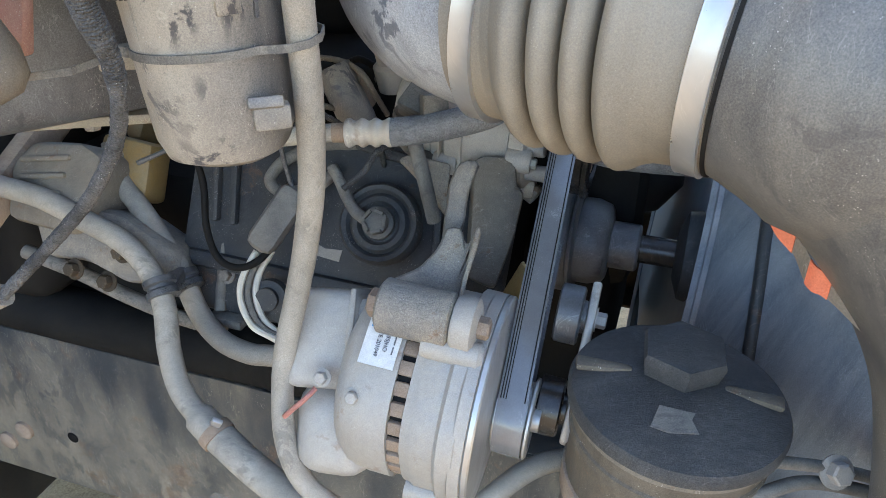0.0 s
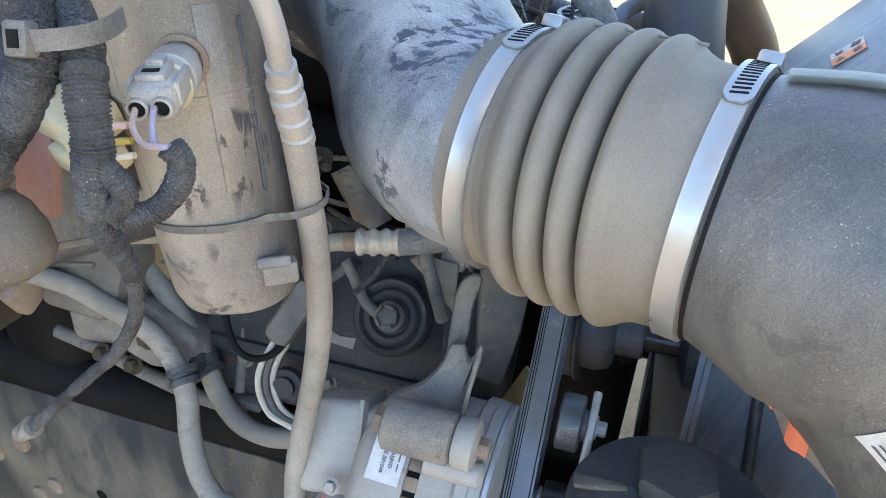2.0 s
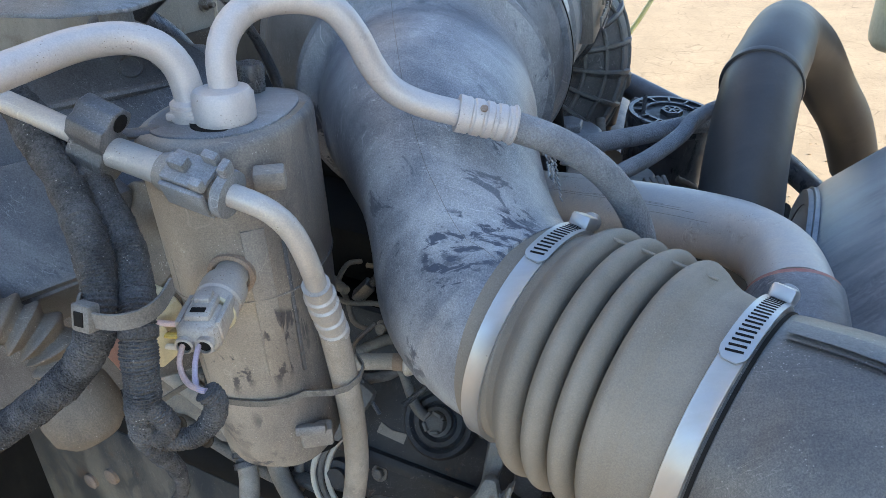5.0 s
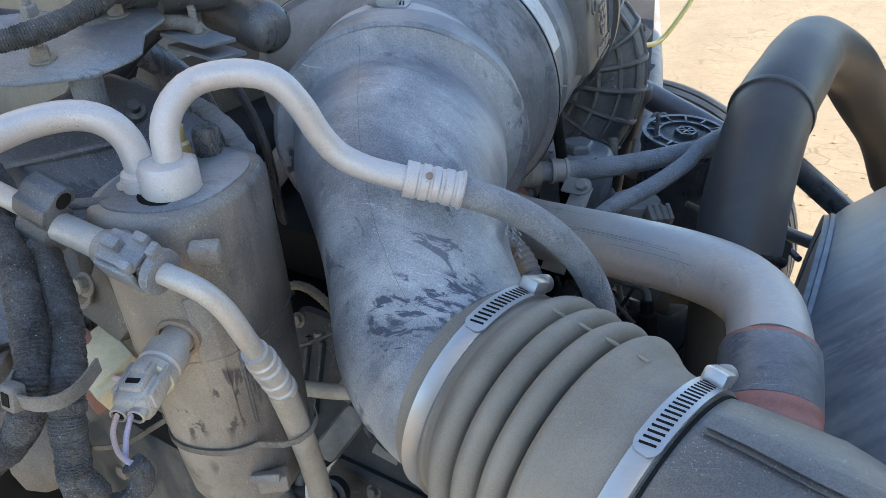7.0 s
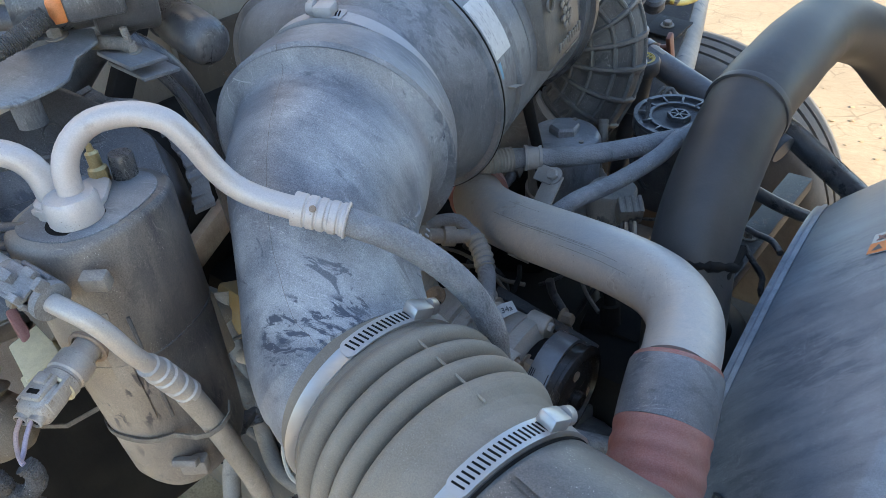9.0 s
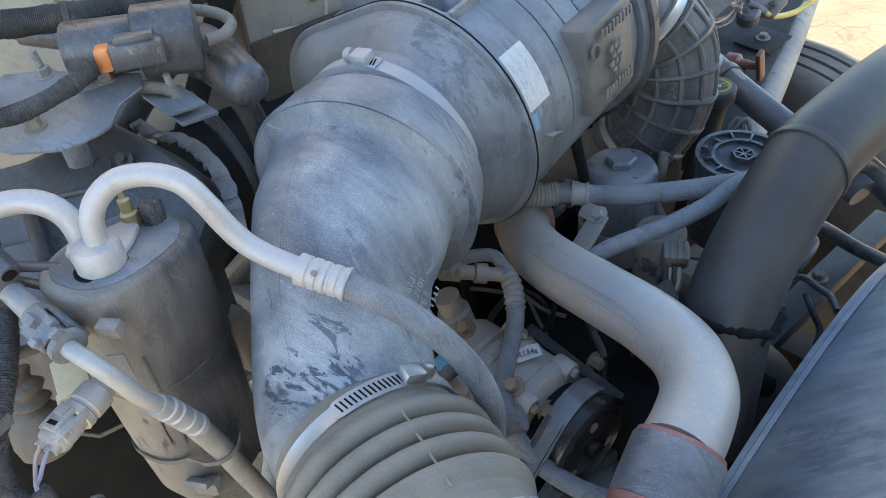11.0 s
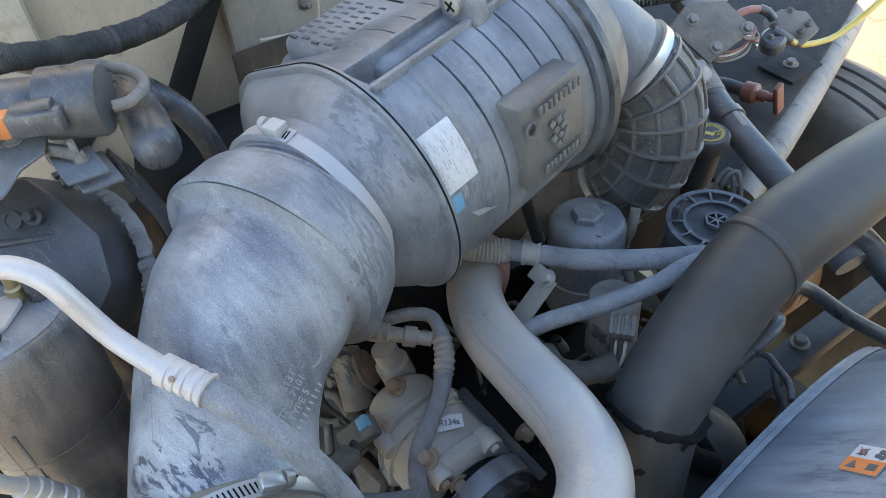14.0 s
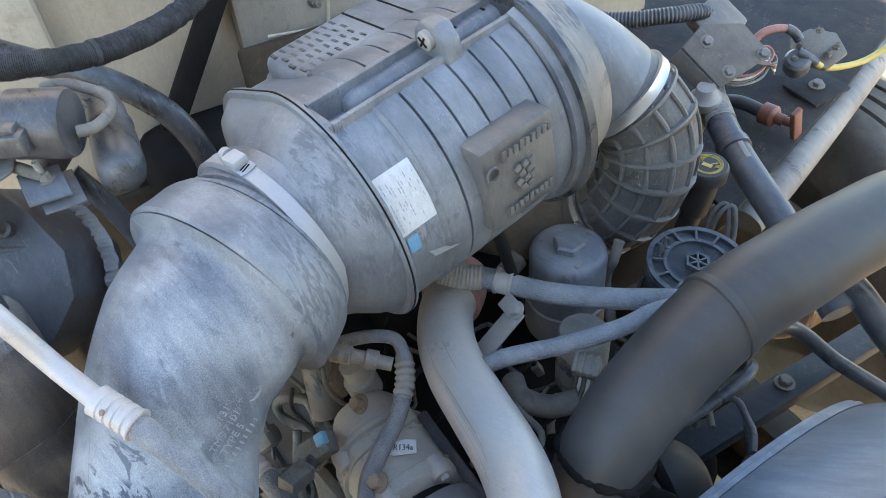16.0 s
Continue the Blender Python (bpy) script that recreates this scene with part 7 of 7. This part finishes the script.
# ---- far side ----
def wheel():
    c = Vector((0.152, 2.331, 0.51))
    m = place(c, V)
    t = thing("road_wheel", "dusty black truck tyre with grooved tread on a steel rim", "wheel", at=c)
    R = 0.51
    tyre = part("tyre", lathe([(0.30, -0.12), (0.36, -0.135), (0.44, -0.135), (0.485, -0.125), (0.505, -0.105), (0.51, -0.08), (0.51, -0.062), (0.500, -0.060), (0.500, -0.050), (0.51, -0.048), (0.51, -0.012), (0.500, -0.010), (0.500, 0.002), (0.51, 0.004), (0.51, 0.040), (0.500, 0.042), (0.500, 0.052), (0.51, 0.054), (0.51, 0.08), (0.505, 0.105), (0.485, 0.125), (0.44, 0.135), (0.36, 0.135), (0.30, 0.12)], m, 120), "rubber", t)
    part("rim", lathe([(0.30, -0.12), (0.305, -0.10), (0.27, -0.08), (0.26, 0.0), (0.16, 0.03), (0.10, 0.03), (0.0, 0.03)], m, 60), "rubtan", t)


def far_side():
    t = thing("fender_liner", "dark dusty inner fender panel with bolted plates", "fender liner", at=(0.05, 2.0, 1.1))
    m = place((0.02, 1.99, 1.135), (0.05, -0.12, 0.99), V)
    part("panel", prism([(-0.55, -0.30), (0.245, -0.30), (0.12, 0.13), (0.02, 0.42), (-0.08, 0.7), (-0.55, 0.7)], 0.012, m, 0.003), "fender", t)
    part("edge", tube([(0.16, 1.70, 1.03), (0.175, 1.83, 1.075), (0.178, 2.07, 1.105), (0.173, 2.38, 1.13), (0.16, 2.8, 1.16)], 0.034, 20, 0.02), "canister", t, "pale dusty tubular panel edge")
    p = Vector((0.13, 2.044, 1.176))
    part("plate", box((0.09, 0.10, 0.006), place(p - Vector((0, 0, 0.02)), (0.05, -0.12, 0.99), V), 0.002), "fender", t)
    add_bolt(t, p - Vector((0, 0, 0.016)), (0.05, -0.12, 0.99), 0.011, 0.008, "canister")
    s = thing("starter_relay", "black relay with brass studs and coloured cables", "relay", at=(0.11, 1.97, 1.25))
    rn = (0.15, -0.4, 0.9)
    part("base", prism([(-0.05, -0.028), (0.02, -0.045), (0.055, 0.0), (0.03, 0.045), (-0.02, 0.05), (-0.055, 0.02)], 0.012, place((0.120, 2.005, 1.250), rn), 0.003), "rubtan", s)
    part("coil", lathe([(0.026, 0), (0.026, 0.026), (0.020, 0.032), (0, 0.032)], place((0.102, 1.958, 1.235), (0.1, -0.5, 0.85)), 20), "blackplastic", s)
    for q in ((0.098, 1.965, 1.272), (0.100, 1.942, 1.255), (0.150, 2.02, 1.262), (0.105, 2.04, 1.275), (0.145, 1.99, 1.258)):
        part("stud", bolt_head(Vector(q), (0.1, -0.5, 0.85), 0.0075, 0.007, True, 0.008), "rubtan", s)
    part("cable_boot", tube([(0.100, 1.950, 1.27), (0.118, 1.955, 1.262), (0.135, 1.965, 1.25)], 0.0095, 12), "blackplastic", s)
    part("cable", tube([(0.132, 1.963, 1.252), (0.150, 1.985, 1.235), (0.175, 2.045, 1.220), (0.20, 2.10, 1.22), (0.235, 2.17, 1.25), (0.28, 2.27, 1.30)], 0.0065, 12), "yellow", s, "yellow cable")
    part("cable_boot", tube([(0.092, 1.968, 1.285), (0.078, 1.965, 1.300), (0.064, 1.957, 1.307)], 0.0095, 12), "blackplastic", s)
    part("cable", tube([(0.066, 1.958, 1.306), (0.05, 1.945, 1.308), (0.03, 1.925, 1.30), (0.018, 1.905, 1.27), (0.015, 1.89, 1.22)], 0.008, 12), "red", s, "red cable")
    r = thing("relay_box", "dusty brown relay box on a bracket", "relay box", at=(0.02, 1.69, 1.36))
    rm = place((0.045, 1.70, 1.368), (0.45, -0.55, 0.70), (0.28, 0.86, 0.46))
    part("plate", prism([(-0.052, -0.050), (0.045, -0.052), (0.062, 0.045), (0.050, 0.052), (-0.010, 0.055), (-0.058, 0.005)], 0.006, rm, 0.002), "rubtan", r)
    part("fold", box((0.095, 0.03, 0.006), rm @ Matrix.Translation((-0.004, -0.062, -0.012)) @ pose(0, 0, 0, 50), 0.002), "rubtan", r)
    part("case", box((0.075, 0.07, 0.04), rm @ Matrix.Translation((-0.045, 0.035, -0.022)), 0.006), "canister", r)
    for x, y in ((-0.030, -0.012), (0.034, -0.022), (0.052, 0.042)):
        add_bolt(r, rm @ Vector((x, y, 0.006)), rm.to_3x3() @ Vector((0, 0, 1)), 0.008, 0.006, "canister")
    part("post", tube([(0.045, 1.65, 1.27), (0.04, 1.645, 1.22), (0.02, 1.64, 1.15), (0.0, 1.65, 1.0)], 0.017, 16), "rubtan", r)
    part("nut", lathe([(0.026, 0), (0.028, 0.004), (0.028, 0.018), (0.020, 0.024), (0.016, 0.04), (0, 0.042)], place((0.05, 1.652, 1.285), (0, -0.2, 1)), 24), "cast", r)
    for i in range(5):
        o = 0.006 * i
        part("loose_wire", tube([(0.06, 1.72, 1.36 - o), (0.10, 1.74 + o, 1.34), (0.115, 1.78, 1.33 - o), (0.09, 1.81, 1.33), (0.07, 1.77 + o, 1.335)], 0.0022, 6, 0.008), ("wire", "red", "wire", "white", "wire")[i], r)
    b = thing("filler_tube", "dusty black tube slanting past the oil filler", "tube", at=(0.03, 1.70, 1.30))
    way = [(0.03, 1.70, 1.30), (0.062, 1.670, 1.274), (0.12, 1.61, 1.262), (0.181, 1.563, 1.245), (0.273, 1.505, 1.215), (0.40, 1.42, 1.17)]
    part("pipe", tube(way, 0.025, 24), "boxdark", b)
    part("collar", lathe([(0.025, -0.01), (0.029, -0.008), (0.029, 0.008), (0.025, 0.01)], place((0.135, 1.597, 1.258), (0.79, -0.6, -0.2)), 28), "blackplastic", b)
    part("nick", patch(spline(way, 0.004), 0.025, 0.30, 0.42, (0.5, -0.5, 0.7), -0.25, 0.1, 0.0006, 4), "hose_tan", b, "pale scraped strip")
    solid("tube_wrap", tube([(0.055, 1.676, 1.277), (0.09, 1.64, 1.266)], lambda s, L: 0.0268 + 0.0008 * math.sin(L * 900), 20, 0.0012), "hose_tan", "grey corded wrap round the tube", "wrap")
    for i, (mat, lift) in enumerate((("wire", 0.0), ("white", 0.006), ("hose_tan", -0.006), ("red", 0.012))):
        o = Vector((0.002 * i, 0.003 * i, lift))
        solid("loose_wire", tube([Vector(p) + o for p in ((0.050, 1.695, 1.316), (0.069, 1.705, 1.308), (0.090, 1.728, 1.309), (0.101, 1.750, 1.318 + 0.4 * lift), (0.101, 1.767, 1.334), (0.087, 1.767, 1.344), (0.070, 1.747, 1.340), (0.058, 1.722, 1.330))], 0.0022, 8, 0.004), mat, "thin loose wire curling below the relay box", "wire", "loose wires")
    for i in range(2):
        solid("pale_wire", tube([(0.17 + 0.012 * i, 1.43, 1.15), (0.175 + 0.01 * i, 1.445, 1.23), (0.19 + 0.012 * i, 1.46, 1.25), (0.21 + 0.01 * i, 1.44, 1.20), (0.23, 1.40, 1.12)], 0.0038, 10), "wire", "pale wires looping beside the oil filler", "wire", "wire pairs")
    w = Vector((0.152, 2.331, 0.51))
    drum = thing("brake_drum", "rusty brown brake drum inside the far wheel", "brake drum", at=w - V * 0.16)
    part("drum", lathe([(0.0, 0.0), (0.12, 0.0), (0.205, 0.004), (0.215, 0.012), (0.215, 0.10), (0.205, 0.11)], place(w - V * 0.20, V), 60), "rust", drum)
    for r in (0.205, 0.175, 0.14):
        part("ridge", lathe([(r - 0.008, -0.003), (r, -0.006), (r + 0.006, -0.003), (r + 0.006, 0.004), (r - 0.008, 0.004)], place(w - V * 0.20, V), 60), "rust", drum)
    ax = thing("axle_beam", "rusty brown axle beam behind the engine", "axle", at=(0.2, 1.9, 0.45))
    part("beam", box((0.11, 1.5, 0.10), truck((-0.10, 1.55, 0.45)), 0.02), "rubtan", ax)
    cb = thing("cross_brace", "dark steel brace below the pipe", "brace", at=(0.38, 1.42, 0.98))
    part("bar", box((0.05, 0.50, 0.03), truck((0.38, 1.42, 0.98)), 0.004), "block", cb)
    add_bolt(cb, (0.37, 1.40, 0.997), Z, 0.011, 0.01, "iron")


# ---- rear left ----
def cab_side():
    t = thing("heater_box", "dusty black moulded box under a bolted steel plate", "heater box", at=(-0.33, 0.62, 1.5))
    face = place((-0.293, 0.618, 1.5345), (0.455, -0.627, 0.632))
    part("shell", prism([(-0.19, 0.004), (-0.08, 0.016), (0.012, 0.046), (0.048, 0.020), (0.088, -0.02), (0.098, -0.07), (0.072, -0.12), (0.036, -0.15), (-0.19, -0.19)], 0.11, face @ Matrix.Translation((0, 0, -0.111)), 0.006), "boxdark", t)
    part("front", prism([(-0.17, -0.18), (0.045, -0.15), (0.040, -0.075), (-0.02, -0.060), (-0.17, -0.075)], 0.012, face @ Matrix.Translation((0, 0, -0.002)), 0.004), "boxdark", t, "raised lower panel")
    part("skirt", box((0.26, 0.10, 0.20), Matrix.Translation((-0.36, 0.60, 1.33)) @ pose(0, 0, 0, 0, 0, 36), 0.02, seg=3), "boxdark", t)
    part("round_mark", lathe([(0.010, 0), (0.010, 0.003), (0.008, 0.003), (0.008, 0.001), (0, 0.001)], face @ pose(0, 0, -0.001), 24), "boxdark", t)
    part("knob", lathe([(0.009, 0), (0.009, 0.010), (0.005, 0.012), (0.005, 0.022), (0, 0.022)], face @ pose(0.026, 0.002, -0.002), 16), "boxdark", t)
    part("ridge", tube([(-0.371, 0.546, 1.512), (-0.301, 0.594, 1.517), (-0.253, 0.638, 1.518)], 0.004, 8), "boxdark", t)
    part("ridge", tube([(-0.384, 0.554, 1.514), (-0.324, 0.599, 1.522), (-0.301, 0.624, 1.524)], 0.003, 8), "boxdark", t)
    part("pillar", tube([(-0.245, 0.71, 1.575), (-0.225, 0.725, 1.53), (-0.212, 0.735, 1.47), (-0.21, 0.74, 1.38)], 0.015, 14, 0.006, 0.3), "blackplastic", t)
    rng = random.Random(31)
    edge = spline([Vector(p) for p in ((-0.318, 0.684, 1.541), (-0.300, 0.684, 1.530), (-0.275, 0.697, 1.521), (-0.252, 0.700, 1.506), (-0.228, 0.695, 1.484), (-0.209, 0.681, 1.457), (-0.200, 0.668, 1.425))], 0.003)
    bm, rows = bmesh.new(), []
    for i, p in enumerate(edge):
        w = 0.012 + 0.010 * i / len(edge) + 0.003 * noise.noise(Vector((i * 0.31, 2, 0)))
        ragged = Vector([rng.uniform(-0.0022, 0.0022) for _ in range(3)])
        q = p + Vector((0.62, 0.70, 0.15)) * w
        rows.append([bm.verts.new(c) for c in (p + ragged, p + ragged + Z * 0.004, q + Z * 0.006, q + ragged * 0.3)])
    for p, q in zip(rows, rows[1:]):
        for j in range(4):
            bm.faces.new((p[j], p[(j + 1) % 4], q[(j + 1) % 4], q[j]))
    bm.faces.new(rows[0][::-1])
    bm.faces.new(rows[-1])
    bmesh.ops.recalc_face_normals(bm, faces=bm.faces)
    part("torn_mat", bm, "airbox", t, "torn grey strip along the edge", 0)
    b = thing("mounting_plate", "blue-grey steel mounting plate with three studs", "bracket", at=(-0.28, 0.6, 1.605))
    pm = place((-0.285, 0.590, 1.598), (0.10, -0.22, 0.97), (-0.25, 0.95, 0.2))
    part("plate", prism([(-0.075, -0.040), (-0.02, -0.045), (0.03, -0.035), (0.052, -0.012), (0.058, 0.0), (0.052, 0.03), (0.062, 0.055), (0.05, 0.075), (-0.06, 0.07), (-0.10, 0.06), (-0.11, -0.02)], 0.004, pm, 0.0015), "airbox", b)
    for p in ((-0.297, 0.575, 1.600), (-0.280, 0.652, 1.616), (-0.351, 0.635, 1.618)):
        part("stud", bolt_head(Vector(p), (0.08, -0.15, 0.98), 0.0072, 0.008, True, 0.020), "canister", b, "dusty stud with nut and washer")
    part("spacer", lathe([(0.013, -0.035), (0.013, 0)], place((-0.278, 0.592, 1.592)), 16), "airbox", b)
    part("tab", box((0.05, 0.04, 0.004), Matrix.Translation((-0.222, 0.675, 1.592)) @ pose(0, 0, 0, -6, 8, -15), 0.001), "airbox", b)
    part("tab", box((0.055, 0.04, 0.004), Matrix.Translation((-0.222, 0.685, 1.578)) @ pose(0, 0, 0, -6, 8, -15), 0.001), "airbox", b)
    part("stud", bolt_head(Vector((-0.226, 0.680, 1.594)), (0.05, -0.1, 1), 0.0065, 0.007, True, 0.016), "canister", b)
    s = thing("solenoid", "dusty black cylindrical solenoid with an orange-locked plug", "solenoid", at=(-0.29, 0.68, 1.64))
    a, e = Vector((-0.309, 0.641, 1.646)), Vector((-0.221, 0.726, 1.639))
    m = place(a, e - a) @ Matrix.Diagonal((0.87, 0.87, 0.92, 1))
    part("barrel", lathe([(0, 0), (0.028, 0), (0.031, 0.004), (0.031, 0.075)], m, 36), "blackplastic", s)
    part("end_block", lathe([(0.034, 0.070), (0.040, 0.073), (0.0405, 0.128), (0.038, 0.133), (0.03, 0.134), (0, 0.134)], m, 36), "blackplastic", s)
    cm = place((-0.234, 0.664, 1.645), (0.68, 0.68, 0.0), Z)
    part("plug", box((0.026, 0.024, 0.05), cm, 0.004), "blackplastic", s)
    part("plug_latch", box((0.016, 0.008, 0.036), cm @ Matrix.Translation((0, 0.014, 0.0)), 0.002), "blackplastic", s)
    part("lock", box((0.022, 0.022, 0.014), cm @ Matrix.Translation((0, 0, -0.031)), 0.003), "orange", s, "orange locking tab")
    part("vent_hose", tube([(-0.205, 0.722, 1.637), (-0.198, 0.737, 1.637), (-0.210, 0.762, 1.638), (-0.234, 0.772, 1.642), (-0.262, 0.763, 1.647), (-0.291, 0.754, 1.646), (-0.314, 0.743, 1.639)], 0.006, 12), "wire", s)
    part("lower_hose", tube([(-0.30, 0.63, 1.612), (-0.265, 0.66, 1.607), (-0.235, 0.672, 1.605), (-0.226, 0.678, 1.60)], 0.0065, 12), "wire", s)
    k = thing("capped_hose", "thick black hose closed by a rubber cap", "hose", at=(-0.2, 0.75, 1.59))
    part("hose_body", tube([(-0.42, 0.74, 1.50), (-0.37, 0.77, 1.56), (-0.32, 0.785, 1.594), (-0.28, 0.780, 1.602), (-0.245, 0.765, 1.596)], 0.0215, 28), "blackplastic", k)
    a, e = Vector((-0.255, 0.770, 1.598)), Vector((-0.175, 0.735, 1.580))
    L = (e - a).length
    part("cap", lathe([(0.0225, 0), (0.0245, 0.002), (0.0245, 0.006), (0.0225, 0.008), (0.0225, 0.02), (0.0245, 0.023), (0.0245, L - 0.022), (0.0225, L - 0.010), (0.015, L - 0.002), (0.004, L), (0, L)], place(a, e - a), 36), "blackplastic", k)
    # fuse holder and red bracket behind the looms
    f = thing("fuse_holder", "cream fuse holder on a red bracket", "fuse holder", at=(-0.25, 0.47, 1.4))
    part("bracket", box((0.010, 0.040, 0.105), Matrix.Translation((-0.275, 0.491, 1.370)) @ pose(0, 0, 0, 22, 0, 62), 0.003), "redplastic", f, "dusty red bracket")
    hm = Matrix.Translation((-0.230, 0.470, 1.398)) @ pose(0, 0, 0, 20, 10, -30)
    bm = box((0.05, 0.035, 0.022), hm, 0.003)
    box((0.044, 0.03, 0.02), hm @ Matrix.Translation((0.004, -0.006, -0.026)), 0.003, bm)
    box((0.02, 0.02, 0.03), hm @ Matrix.Translation((0.022, -0.012, -0.008)), 0.002, bm)
    part("holder", bm, "creamplastic", f)
    for i, mt in enumerate(("pink", "yellow", "white")):
        part("wire", tube([(-0.222, 0.458, 1.396 - 0.009 * i), (-0.208, 0.452, 1.398 - 0.010 * i), (-0.188, 0.45, 1.400 - 0.010 * i)], 0.0024, 8), mt, f)
    add_bolt(f, (-0.267, 0.497, 1.410), (-0.3, -0.85, 0.4), 0.007, 0.008, "canister")
    add_bolt(f, (-0.248, 0.488, 1.444), (-0.3, -0.85, 0.4), 0.007, 0.008, "canister")
    part("back_plate", box((0.014, 0.13, 0.14), Matrix.Translation((-0.310, 0.535, 1.43)) @ pose(0, 0, 0, 16, 0, 60), 0.004), "blackplastic", f)
    d = thing("support_beam", "dusty beige steel beam below the canister", "beam", at=(-0.43, 0.70, 1.23))
    part("beam", box((0.42, 0.03, 0.088), Matrix.Translation((-0.43, 0.70, 1.238)) @ pose(0, 0, 0, 0, -7, -9), 0.005), "beige", d)
    part("lip", box((0.42, 0.024, 0.010), Matrix.Translation((-0.43, 0.678, 1.196)) @ pose(0, 0, 0, 0, -7, -9), 0.003), "beige", d)
    part("bracket_arm", box((0.14, 0.012, 0.016), Matrix.Translation((-0.30, 0.60, 1.278)) @ pose(0, 0, 0, 0, -4, 6), 0.003), "beige", d)
    add_bolt(d, (-0.335, 0.672, 1.207), (0, -0.1, -1), 0.008, 0.010, "canister")
    e = thing("rubber_boot", "brown dusty rubber boot with a ribbed neck", "rubber boot", at=(-0.29, 0.44, 1.36))
    part("boot", lathe([(0, -0.002), (0.018, 0.001), (0.027, 0.010), (0.0295, 0.026), (0.027, 0.044), (0.020, 0.056), (0.016, 0.06)], place((-0.270, 0.430, 1.302), (-0.35, 0.15, 0.85)), 36), "rubtan", e)
    part("neck", tube([(-0.42, 0.39, 1.45), (-0.36, 0.418, 1.424), (-0.318, 0.436, 1.400), (-0.296, 0.444, 1.378), (-0.286, 0.440, 1.352)], lambda s, L: 0.0185 + 0.0032 * math.sin(L * 480), 28, 0.0014), "rubtan", e, "ribbed brown neck")



ground()
frame_rail()
far_rail()
firewall()
unseen_hood()
intake()
charge_pipe()
coolant_pipe()
hoses()
conduit()
drier()
looms()
clutter()
engine()
alternator()
alternator_bracket()
belt_drive()
shroud()
shroud_labels()
radiator()
reservoir()
compressor()
filters()
wheel()
far_side()
cab_side()
gravel()
